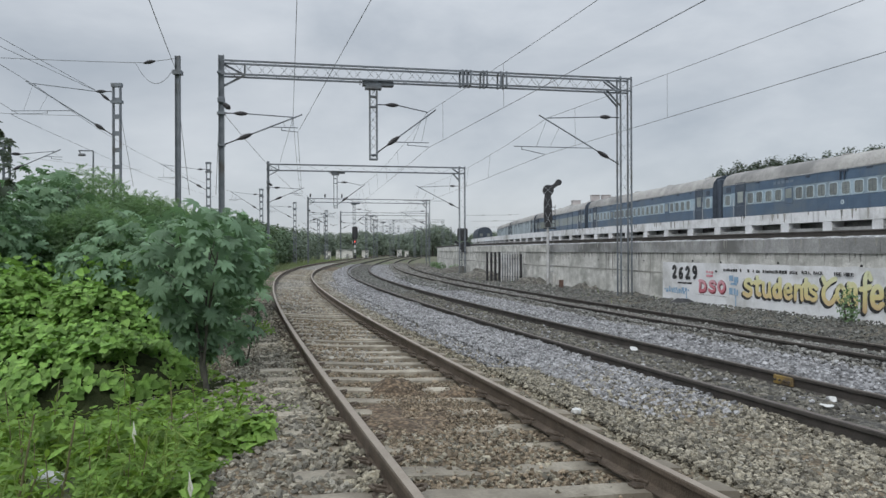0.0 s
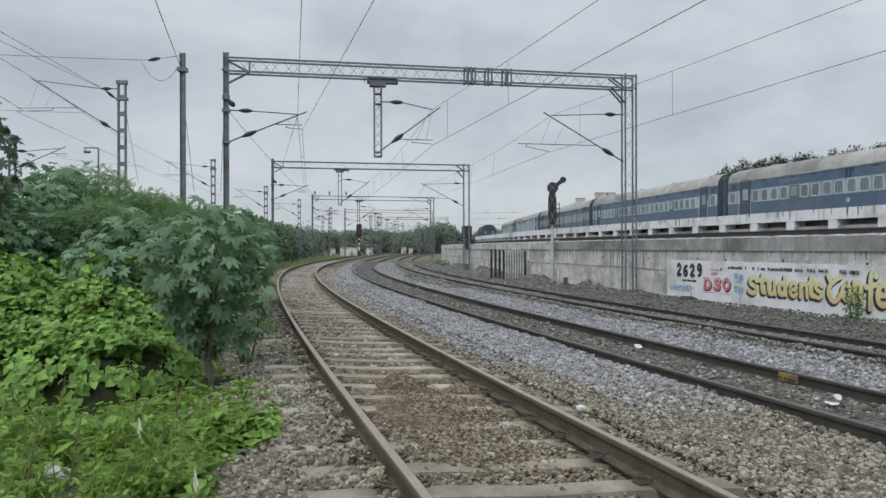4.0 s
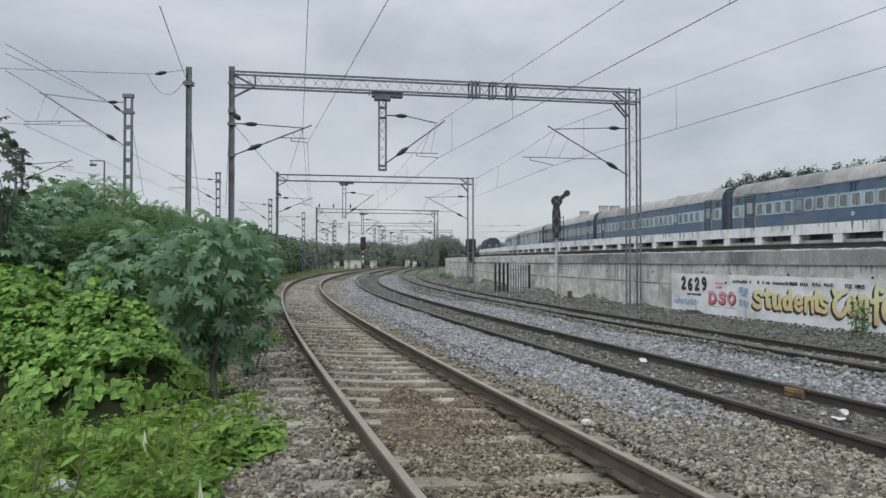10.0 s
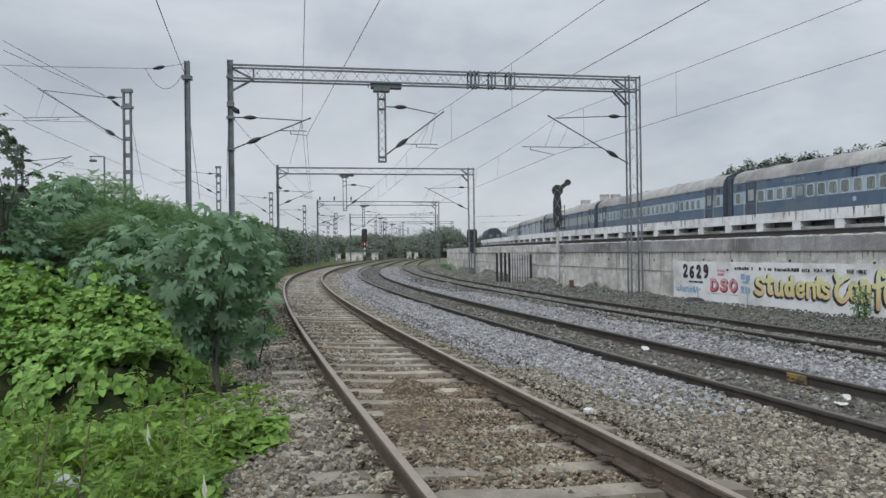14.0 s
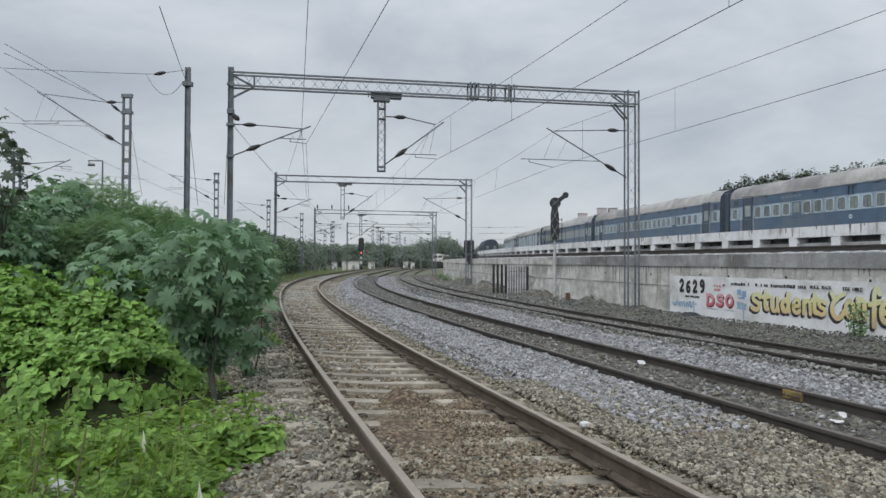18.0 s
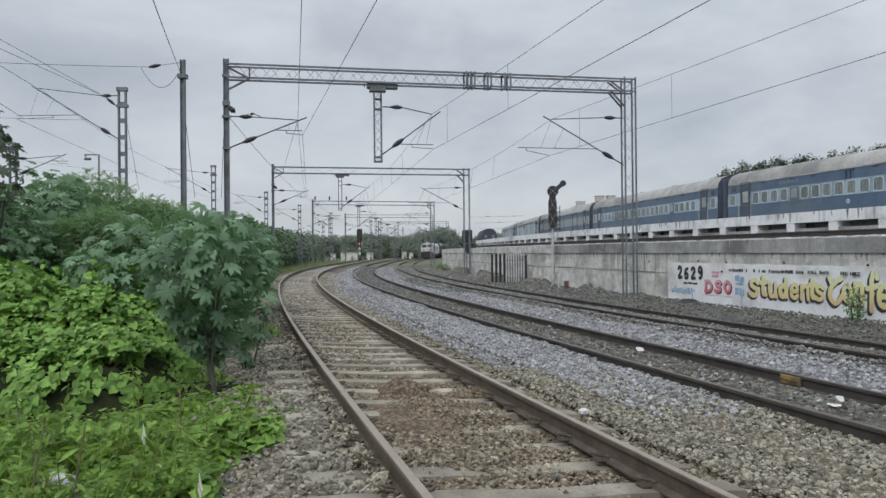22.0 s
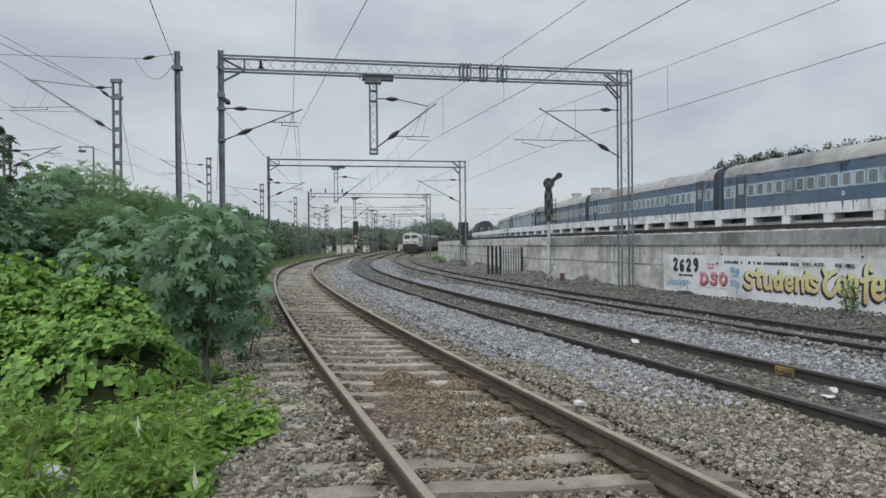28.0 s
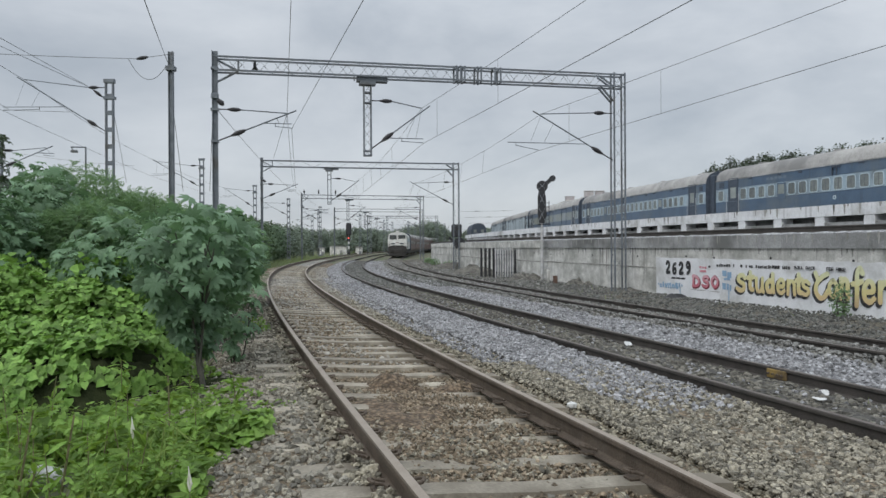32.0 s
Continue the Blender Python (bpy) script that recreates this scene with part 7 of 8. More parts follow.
def vine_bank(label, rng, name, x0, x1, y0, y1, top, n, size, material, shape, skin=0.35):
    """Creepers over a hidden bank: leaves lie in shingles on an uneven slope. top(x, y) gives its height."""
    xs, ys = rng.uniform(x0, x1, n * 3), rng.uniform(y0, y1, n * 3)
    P, N = [], []
    for x, y in zip(xs, ys):
        t = top(x, y)
        if t < 0.03 or ("vine" in name and noise.noise((x * 3.0, y * 3.0, t * 3.5)) < -0.34):
            continue
        if "weed" in name and noise.noise((x * 4.2, y * 4.2, 7)) < -0.3:
            continue
        lump = 0.16 * noise.noise((x * 1.6, y * 1.6, 4)) + 0.08 * noise.noise((x * 4, y * 4, 9))
        rise = max(0.02, t + lump - abs(rng.normal()) * skin * 0.35)
        # the creeper hangs clear of the ground, baring the shade-coloured shell at its edge
        if "vine" in name and (rise < 0.1 + 0.1 * noise.noise((x * 2, y * 2, 5)) or (rise < 0.6 and noise.noise((x * 3, y * 3, rise * 3)) < 0.02)):
            continue
        z = ground_z(x, y) + rise
        e = 0.15
        nx, ny = -(top(x + e, y) - top(x - e, y)) / (2 * e), -(top(x, y + e) - top(x, y - e)) / (2 * e)
        P.append((x, y, z))
        # low on the bank the leaves hang almost upright
        hang = max(0.0, 1 - rise / 0.75) if "vine" in name else 0.0
        N.append((nx * 0.4 + rng.normal() * 0.38, ny * 0.4 + rng.normal() * 0.38 - 0.25 - 0.6 * hang, (1.0 + rng.normal() * 0.15) * (1 - 0.75 * hang)))
        if len(P) >= n:
            break
    P, N = np.array(P), np.array(N)
    up = np.zeros_like(N)
    up[:, 1], up[:, 2] = -0.7, -0.25
    up[:, 0] = rng.normal(size=len(P)) * 0.6
    v = thing(name, Matrix(), label, "creeper" if "vine" in name else "weeds")
    leaves("foliage", P, N, size, shape, material, rng, v, 0, up)["kind"] = "stuff"
    return v


def hump(x, y, cx, cy, rx, ry, h):
    q = ((x - cx) / rx) ** 2 + ((y - cy) / ry) ** 2
    return h * max(0.0, 1 - q) ** 0.6


def vine_top(x, y):
    return max(hump(x, y, -6.1, 10.0, 1.9, 1.6, 1.55), hump(x, y, -4.65, 9.9, 1.02, 1.4, 1.52), hump(x, y, -7.7, 9.8, 1.9, 1.7, 1.36), hump(x, y, -3.95, 9.1, 0.64, 0.8, 0.72), hump(x, y, -4.9, 10.8, 0.9, 0.8, 1.75), hump(x, y, -5.4, 8.9, 1.8, 1.3, 1.0), hump(x, y, -4.35, 8.75, 1.25, 1.4, 0.95))


VINE = vine_bank("bright green creeper smothering a bank of shrubs", RNG, "vine_bank", -9.4, -2.8, 7.2, 11.7, vine_top, 34000, (0.045, 0.115), M_VINE, HEART, skin=1.15)
# shell inside the creeper, its near-black colour painted as deep shade
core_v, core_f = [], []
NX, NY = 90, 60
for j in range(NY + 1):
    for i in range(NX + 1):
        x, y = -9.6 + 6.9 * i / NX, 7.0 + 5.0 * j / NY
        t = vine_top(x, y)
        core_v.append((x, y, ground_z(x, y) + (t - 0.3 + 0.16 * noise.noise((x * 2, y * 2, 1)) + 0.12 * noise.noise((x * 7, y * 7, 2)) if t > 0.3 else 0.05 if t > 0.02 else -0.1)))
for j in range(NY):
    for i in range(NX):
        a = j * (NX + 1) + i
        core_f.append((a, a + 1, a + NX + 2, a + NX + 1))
link_mesh("undergrowth", core_v, core_f, M_SHADE, VINE, "tangle of twigs under the leaves, painted near-black for shade", True)
VN = 60
P = RNG.uniform((-8.2, 9.2, 0), (-4.4, 10.7, 0), (VN, 3))
SP = []
for p in P:
    t = vine_top(p[0], p[1])
    if t > 0.4:
        for k in range(6):
            SP.append((p[0] + RNG.normal() * 0.05, p[1] + RNG.normal() * 0.05, ground_z(p[0], p[1]) + t + 0.04 * k))
SP = np.array(SP)
leaves("young_growth", SP, RNG.normal(size=SP.shape) * 0.5 + [0, -0.3, 0.8], (0.07, 0.12), HEART, M_VINE, RNG, VINE)["kind"] = "stuff"


def edge_u(y):
    """How near the weeds come to the first track."""
    return float(np.interp(y, [3, 4.4, 4.9, 5.4, 6.2, 7.0, 7.8, 8.6, 9.2, 10, 12], [-2.3, -2.2, -2.0, -1.75, -1.45, -1.27, -1.32, -1.5, -1.75, -2.05, -2.1])) + 0.09 * math.sin(y * 5.7)


def near_block(x, y):
    """The bare patch in front of the broken block."""
    f = max(0.0, min(1.0, ((x + 2.98) * 0.53 + (y - 5.5) * -1.0) / 1.28))
    return math.hypot(x + 2.98 - 0.53 * f, y - 5.5 + 1.0 * f) < 0.17


def weed_top(x, y):
    s, u = T1.find(x, y)
    d = edge_u(y) - u
    if d < 0 or near_block(x, y):
        return 0.0
    if vine_top(x, y) > 0.05 or (x + 2.8) ** 2 + (y - 8.35) ** 2 < 0.16:
        return 0.0
    far = 1.0 if y < 6.0 else max(0.25, 1 - 0.8 * (y - 6.0))
    return min(0.46, 0.13 + 0.2 * d) * far * max(0.15, 0.72 + 0.75 * noise.noise((x * 1.8, y * 1.8, 2)) + 0.35 * noise.noise((x * 4.5, y * 4.5, 6)))


WEEDS = vine_bank("low bright green weeds and creepers at the track side", RNG, "weed_patch", -6.0, -0.8, 3.2, 9.3, weed_top, 13000, (0.045, 0.1), M_WEED, HEART, skin=0.6)
vine_bank("low green weeds going on along the track side", RNG, "weed_patch", -6.0, -1.2, -4.0, 3.3, weed_top, 6000, (0.05, 0.11), M_WEED, HEART, skin=0.6)
vine_bank("broad-leaved weeds spilling onto the stones", RNG, "weed_patch", -2.9, -0.9, 4.6, 8.8, lambda x, y: min(0.2, weed_top(x, y)), 3600, (0.05, 0.105), M_WEED, HEART, skin=0.25)
vine_bank("low green weeds under the castor bush", RNG, "weed_patch", -5.0, -1.4, 8.4, 12.0, lambda x, y: max(0, min(0.2, -2.0 - T1.find(x, y)[1])), 2000, (0.04, 0.075), M_WEED, OVAL, skin=0.2)
vine_bank("small yellow-green weeds at the ballast edge", RNG, "weed_patch", -3.9, -2.6, 12.6, 14.6, lambda x, y: hump(x, y, -3.4, 13.0, 0.36, 0.6, 0.34), 420, (0.05, 0.10), M_WEED, OVAL, skin=0.2)


def grass(name, n, x0, x1, y0, y1, size, label, rng, ok, material=None, lean=0.5, par=None):
    xs, ys = rng.uniform(x0, x1, n), rng.uniform(y0, y1, n)
    P = [(x, y, ground_z(x, y) - 0.01) for x, y in zip(xs, ys) if ok(x, y)]
    P = np.array(P)
    up = rng.normal(size=P.shape) * lean
    up[:, 2] = 1.0
    N = rng.normal(size=P.shape)
    N[:, 2] = 0.2
    N -= (N * up).sum(1)[:, None] * up / (up * up).sum(1)[:, None]
    ob = leaves(name, P, N, size, BLADE_W, material or M_GRASS, rng, par, 0, up * 3)
    if par:
        ob["kind"] = "stuff"
    else:
        tagged(ob, label, "grass", kind="stuff")


BLADE_W = (BLADE[0] * np.array([0.75, 1, 1]), BLADE[1])
grass("grass_growth", 2400, -5.2, -1.2, 3.0, 5.8, (0.18, 0.5), "", RNG, lambda x, y: T1.find(x, y)[1] < edge_u(y) - 0.3 and not near_block(x, y), par=WEEDS)


def shoots(n, rng):
    """Upright leafy shoots that rise out of the weeds, with gaps between them."""
    P, N, U = [], [], []
    while n:
        x, y = rng.uniform(-4.8, -1.3), rng.uniform(3.2, 7.4)
        d = edge_u(y) - T1.find(x, y)[1]
        if d < 0.15 or near_block(x, y) or noise.noise((x * 1.8, y * 1.8, 6)) < -0.15:
            continue
        n -= 1
        h = (rng.uniform(0.2, 0.42) + min(0.25, 0.12 * d)) * min(1.0, max(0.22, (8.4 - y) / 3.6))
        gz = ground_z(x, y)
        lx, ly = rng.normal() * 0.07, rng.normal() * 0.07
        for k in range(rng.integers(7, 13)):
            f = 0.25 + 0.75 * rng.uniform()
            a = rng.uniform(0, 6.28)
            P.append((x + lx * f, y + ly * f, gz + h * f))
            U.append((math.cos(a), math.sin(a), 0.25))
            N.append((rng.normal() * 0.3 - 0.3 * math.cos(a), rng.normal() * 0.3 - 0.3 * math.sin(a), 1.0))
    leaves("leafy_growth", P, N, (0.035, 0.085), (OVAL[0] * [0.9, 1, 1], OVAL[1]), M_WEED, rng, WEEDS, 0, U)["kind"] = "stuff"


shoots(560, RNG)
grass("grass", 1400, -3.4, -1.0, 8.0, 20.0, (0.12, 0.3), "tufts of grass at the ballast edge", RNG, lambda x, y: -2.9 < T1.find(x, y)[1] < -2.1 and noise.noise((x, y, 3)) > 0.1)
grass("grass", 16000, -9, -4.2, 15, 36, (0.14, 0.34), "bright short grass along the first track", RNG, lambda x, y: -4.6 < T1.find(x, y)[1] < -1.9, M_GRASS)
grass("grass", 34000, -27, -6, 22, 130, (0.3, 0.6), "pale grass on the verge of the first track", RNG, lambda x, y: -7.5 < T1.find(x, y)[1] < -1.9, M_GRASS_FAR)
grass("grass", 420, -6, 6, 3, 30, (0.08, 0.2), "sparse weeds in the bed of the middle track", RNG, lambda x, y: abs(T2.find(x, y)[1]) < 0.75 and noise.noise((x * 1.3, y * 1.3, 15)) > 0.05)
grass("grass", 420, -4, 12, 3, 36, (0.08, 0.2), "sparse weeds in the bed of the far track", RNG, lambda x, y: -1.5 < T3.find(x, y)[1] < 0.75 and noise.noise((x * 1.3, y * 1.3, 19)) > 0.05)
grass("grass", 900, 0, 11, 12, 60, (0.15, 0.35), "sparse grass along the foot of the wall", RNG, lambda x, y: 1.6 < T3.find(x, y)[1] < 3.8 and noise.noise((x, y, 5)) > 0.05)
grass("grass", 2600, -28, 4, 90, 200, (0.6, 1.3), "pale grass along the far line", RNG, lambda x, y: T1.find(x, y)[1] < -3, M_GRASS_FAR)


def tall_weed(x, y, h, label, rng, plume=False, lean=None, r=0.006):
    gz = ground_z(x, y)
    w = thing("tall_weed", Matrix(), label, "weed", "tall weeds")
    lx, ly = rng.normal() * 0.09 * h, rng.normal() * 0.09 * h
    if lean:
        lx, ly = lean
    bm = bmesh.new()
    a = Vector((x, y, gz - 0.05))
    b = a + Vector((lx, ly, h + 0.05))
    bar(bm, a, b, r, 5, r * 0.5)
    part("stalk", bm, M_STALK, w)
    n = 34
    f = rng.uniform(0.15, 1.0, n)
    P = np.array([a.lerp(b, v) for v in f])
    N = rng.normal(size=(n, 3)) * 0.6 + [0, 0, 1]
    up = rng.normal(size=(n, 3)) + [0, 0, 0.7]
    leaves("foliage", P, N, (0.06, 0.15), (OVAL[0] * [0.45, 1, 1], OVAL[1]), M_WEED, rng, w, 0, up)
    if plume:
        bm = bmesh.new()
        for q in (-1, 1):
            knee = b + Vector((q * 0.011, -0.004 * q, 0.05))
            bar(bm, b, knee, 0.004, 6, 0.008)
            bar(bm, knee, b + Vector((-0.004, 0, 0.12)), 0.008, 6, 0.004)
        bar(bm, b + Vector((-0.004, 0, 0.12)), b + Vector((-0.008, 0, 0.155)), 0.005, 6, 0.002)
        part("seed_head", bm, M_PLUME, w, "pale seed head")


M_STALK = mat("dry_stalk", (0.12, 0.11, 0.055), (0.2, 0.18, 0.09), 0.8, 8, 50, 0.2)
M_PLUME = mat("pale_seed", (0.5, 0.5, 0.42), (0.66, 0.66, 0.58), 0.8, 20, 80, 0.2)
for x, y, h, pl in ((-2.19, 5.12, 0.37, True), (-1.55, 4.42, 0.17, True), (-2.9, 5.0, 0.85, False), (-3.2, 5.4, 1.0, False), (-2.6, 6.0, 0.75, False), (-2.2, 6.5, 0.6, False), (-3.4, 6.2, 0.9, False), (-2.75, 4.6, 0.75, False), (-1.9, 5.6, 0.55, False), (-3.0, 6.8, 0.9, False), (-3.7, 5.9, 0.8, False), (-2.45, 5.0, 0.6, False), (-1.95, 6.9, 0.5, False)):
    tall_weed(x, y, h if pl else h * 0.72, "thin weed with narrow leaves and a pale seed head" if pl else "thin brown-stalked weed with narrow leaves", RNG, pl, (0.01, -0.04) if pl else None)


for x, y, h, lx in ((-2.65, 4.4, 0.75, 0.14), (-2.38, 4.4, 0.7, 0.12), (-2.6, 4.3, 0.4, 0.16), (-2.25, 6.0, 0.6, -0.03)):
    tall_weed(x, y, h, "leaning brown weed stalk with few leaves", RNG, False, (lx, 0.02), 0.011)
for k in range(18):
    x, y = RNG.uniform(-3.6, -1.9), RNG.uniform(4.0, 6.0)
    if T1.find(x, y)[1] < edge_u(y) - 0.35:
        tall_weed(x, y, RNG.uniform(0.35, 0.6), "thin brown-stalked weed with narrow leaves", RNG)


def round_bush(base, r, h, n, label, rng, material, size, group="lineside bushes"):
    gz = ground_z(base[0], base[1])
    b = thing("bush", Matrix(), label, "bush", group)
    branching(b, (base[0], base[1], gz), h * 0.8, r, rng, 4)
    P, d = crown_points(rng, n, (base[0], base[1], gz + h * 0.48), (r, r, h * 0.52), 0.5)
    leaves("crown", P, d + rng.normal(size=d.shape) * 0.5 + [0, 0, 0.5], size, OVAL, material, rng, b)


for bx, by, br, bh in ((-8.2, 19, 2.2, 3.2), (-9.6, 23, 2.2, 3.0), (-10.6, 27, 2.4, 3.0), (-12.2, 31, 2.4, 3.2), (-12.8, 36, 2.3, 3.0), (-14.2, 41, 2.5, 3.2), (-15.0, 47, 2.5, 3.0), (-16.6, 54, 3.0, 3.4), (-18.2, 62, 3.0, 3.6), (-13.5, 25, 3.0, 3.8), (-16.5, 33, 3.5, 4.2), (-20, 44, 4, 4.5), (-24, 60, 5, 5), (-20.5, 74, 3.5, 3.8), (-22.5, 88, 3.5, 4.0), (-15.4, 56, 2.0, 4.4), (-16.8, 63, 2.2, 4.6), (-18.6, 72, 2.4, 4.9), (-20.6, 82, 2.6, 5.1), (-22.0, 93, 2.7, 5.2), (-23.4, 105, 2.8, 5.3), (-25.0, 117, 3.0, 5.3), (-24, 104, 4, 5.5), (-25, 125, 4.5, 6)):
    round_bush((bx, by), br, bh, 2600, "dense dark green bush along the line", RNG, M_HAZYTREE if by > 100 else M_HEDGE if by > 50 else M_FEATHER, (0.16, 0.32) if by < 50 else (0.25, 0.5))
for k, (bx, by) in enumerate(((9.42, 16.75), (0.95, 58.6), (-0.2, 66), (-0.9, 74))):
    round_bush((bx, by), 0.24 if k == 0 else 0.5, 0.85 if k == 0 else 0.65, 250 if k == 0 else 260, "small green bush at the foot of the wall", RNG, M_FEATHER, (0.05, 0.11) if k == 0 else (0.08, 0.15), "wall-foot bushes")


def tree(base, h, r, n, label, rng, leaf=(0.5, 0.9), group="far trees", tall=(0.45, 0.82), green=None):
    """A tapered trunk with limbs and a crown of several uneven clumps."""
    gz = -0.8
    t = thing("tree", Matrix(), label, "tree", group)
    bm = bmesh.new()
    b = Vector((base[0], base[1], gz))
    bar(bm, b, b + Vector((0, 0, h * 0.5)), 0.028 * h, 8, 0.018 * h)
    for k in range(6):
        a = k * 1.05 + rng.uniform(0, 0.5)
        bar(bm, b + Vector((0, 0, h * (0.3 + 0.03 * k))), b + Vector((r * 0.6 * math.cos(a), r * 0.6 * math.sin(a), h * rng.uniform(0.6, 0.85))), 0.011 * h, 6, 0.004 * h)
    part("trunk", bm, M_BARK, t)
    Ps, Ns = [], []
    for k in range(7):
        a = rng.uniform(0, 6.28)
        rr = r * rng.uniform(0.1, 0.62)
        c = (base[0] + rr * math.cos(a), base[1] + rr * math.sin(a), gz + h * rng.uniform(*tall))
        P, d = crown_points(rng, n // 7, c, (r * 0.5, r * 0.5, h * 0.2), 0.4)
        Ps.append(P)
        Ns.append(d)
    P, d = np.concatenate(Ps), np.concatenate(Ns)
    leaves("crown", P, d + rng.normal(size=d.shape) * 0.5 + [0, 0, 0.5], leaf, OVAL, green or M_HAZYTREE, rng, t)


tr = random.Random(3)
for k in range(38):
    d = tr.uniform(205, 290)
    bx = -60 + 78 * (k + tr.uniform(-0.3, 0.3)) / 37
    # the belt stands higher on a rise beyond the bend
    top = float(np.interp(bx, [-60, -34, -17, -14, -7, -2, 4, 18], [7.8, 7.3, 7.1, 6.7, 8.6, 9.6, 8.0, 7.2])) + tr.uniform(-0.9, 0.3)
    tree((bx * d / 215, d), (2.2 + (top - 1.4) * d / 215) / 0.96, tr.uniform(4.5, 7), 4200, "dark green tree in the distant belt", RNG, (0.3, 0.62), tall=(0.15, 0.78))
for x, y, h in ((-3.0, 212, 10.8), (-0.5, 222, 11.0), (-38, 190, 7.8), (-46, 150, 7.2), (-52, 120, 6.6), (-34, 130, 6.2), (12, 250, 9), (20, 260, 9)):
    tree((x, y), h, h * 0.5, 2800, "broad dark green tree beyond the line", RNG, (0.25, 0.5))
# crowns painted darker, as silhouettes before the sky
for x, y, h, r in ((23.6, 64, 8.9, 1.3), (24.8, 64, 9.4, 1.4), (26.0, 64, 9.3, 1.6), (27.0, 63.5, 10.0, 1.7), (28.0, 63, 10.3, 1.8), (29.0, 63, 10.6, 1.8), (30.0, 63, 10.4, 1.8), (31.0, 63, 10.7, 1.8), (32.0, 63, 10.6, 2.0), (33.0, 62, 10.8, 2.0), (34.4, 62, 10.9, 2.2), (35.8, 62, 11.1, 2.2), (37.2, 62, 11.3, 2.2), (38.6, 62, 11.6, 2.3), (40.0, 62, 11.8, 2.4), (41.6, 62, 12.0, 2.6)):
    tree((x, y), h, r, 5200, "leafy tree standing behind the blue coaches", RNG, (0.16, 0.3), "trees behind the coaches", (0.68, 0.8), M_BACKLIT)

# ---------- the arriving train ----------
def loco():
    """A cream electric locomotive: origin at rail level under its front, y runs back along the train."""
    e = thing("electric_locomotive", Matrix(), "cream electric locomotive with black underframe and two cab windows", "locomotive")
    L = 18.8
    sec = [(1.48, 1.25), (1.50, 2.2), (1.48, 3.1), (1.36, 3.55), (1.0, 3.82), (0.0, 3.92)]
    ring = [(-x, z) for x, z in sec] + [(x, z) for x, z in sec[:-1][::-1]]
    bm = bmesh.new()
    rows = []
    for y, k in ((0.0, 0.97), (0.35, 1.0), (L - 0.35, 1.0), (L, 0.97)):
        rows.append([bm.verts.new((x * k, y + (0.28 if (z > 2.4 and y < 0.1) else 0) - (0.28 if (z > 2.4 and y > L - 0.1) else 0), z)) for x, z in ring])
    n = len(ring)
    for a, b in zip(rows, rows[1:]):
        for i in range(n):
            j = (i + 1) % n
            bm.faces.new((a[i], b[i], b[j], a[j]))
    bm.faces.new(rows[0])
    bm.faces.new(rows[-1][::-1])
    bmesh.ops.recalc_face_normals(bm, faces=bm.faces)
    part("body", bm, M_CREAM, e, "cream painted body")
    for sx in (-0.68, 0.68):
        bm = bmesh.new()
        box(bm, 0, 0, 0, 1.16, 0.08, 1.02, pose(sx, 0.2, 3.0, 14), bevel=0.06)
        win = part("cab_window", bm, M_CABGLASS, e, "dark cab window")
        bm = bmesh.new()
        for o in (-0.58, 0.58):
            beam(bm, pose(sx, 0.17, 3.0, 14) @ Vector((o, 0, -0.54)), pose(sx, 0.17, 3.0, 14) @ Vector((o, 0, 0.54)), 0.09, 0.09)
        for o in (-0.51, 0.51):
            beam(bm, pose(sx, 0.17, 3.0, 14) @ Vector((-0.58, 0, o)), pose(sx, 0.17, 3.0, 14) @ Vector((0.58, 0, o)), 0.09, 0.09)
        part("window_surround", bm, M_WHITE, win, "pale window surround")
        bm = bmesh.new()
        bmesh.ops.create_cone(bm, cap_ends=True, segments=12, radius1=0.12, radius2=0.12, depth=0.1, matrix=Matrix.Translation((sx * 1.4, -0.05, 1.55)) @ Matrix.Rotation(math.pi / 2, 4, "X"))
        part("marker_lamp", bm, M_LOCODARK, e)
        bm = bmesh.new()
        bar(bm, (sx * 1.3, 0.1, 1.12), (sx * 1.3, -0.5, 1.12), 0.12, 10)
        bar(bm, (sx * 1.3, -0.5, 1.12), (sx * 1.3, -0.58, 1.12), 0.24, 14)
        part("buffer", bm, M_LOCODARK, e)
    bm = bmesh.new()
    vs = [bm.verts.new((x, y, z)) for y in (-0.06, 0.04) for x, z in ((-1.46, 1.2), (1.46, 1.2), (1.46, 1.62), (0.75, 1.84), (-0.75, 1.84), (-1.46, 1.62))]
    bm.faces.new(vs[:6])
    bm.faces.new(vs[6:][::-1])
    for k in range(6):
        bm.faces.new((vs[k], vs[(k + 1) % 6], vs[6 + (k + 1) % 6], vs[6 + k]))
    bmesh.ops.recalc_face_normals(bm, faces=bm.faces)
    part("nose_panel", bm, M_LOCODARK, e, "black panel across the lower nose")
    for sx in (-0.7, 0.7):
        bm = bmesh.new()
        box(bm, sx, -0.04, 2.12, 0.62, 0.08, 0.2, bevel=0.04)
        part("lamp_housing", bm, M_CABGLASS, e, "dark paired lamp housing")
        bm = bmesh.new()
        bar(bm, (sx * 1.75, -0.06, 1.5), (sx * 1.75, -0.06, 2.3), 0.02, 5)
        part("handrail", bm, M_LOCODARK, e)
    bm = bmesh.new()
    box(bm, 0, 0.02, 2.28, 0.5, 0.05, 0.1, bevel=0.01)
    part("number_bar", bm, M_RAKE, e)
    bm = bmesh.new()
    box(bm, 0, 0.12, 0.95, 2.9, 0.5, 0.65, bevel=0.05)
    box(bm, 0, -0.05, 0.4, 2.6, 0.15, 0.45, bevel=0.04)
    part("buffer_beam", bm, M_LOCODARK, e, "black buffer beam and guard")
    bm = bmesh.new()
    box(bm, 0, L / 2, 0.98, 2.7, L - 0.8, 0.62, bevel=0.05)
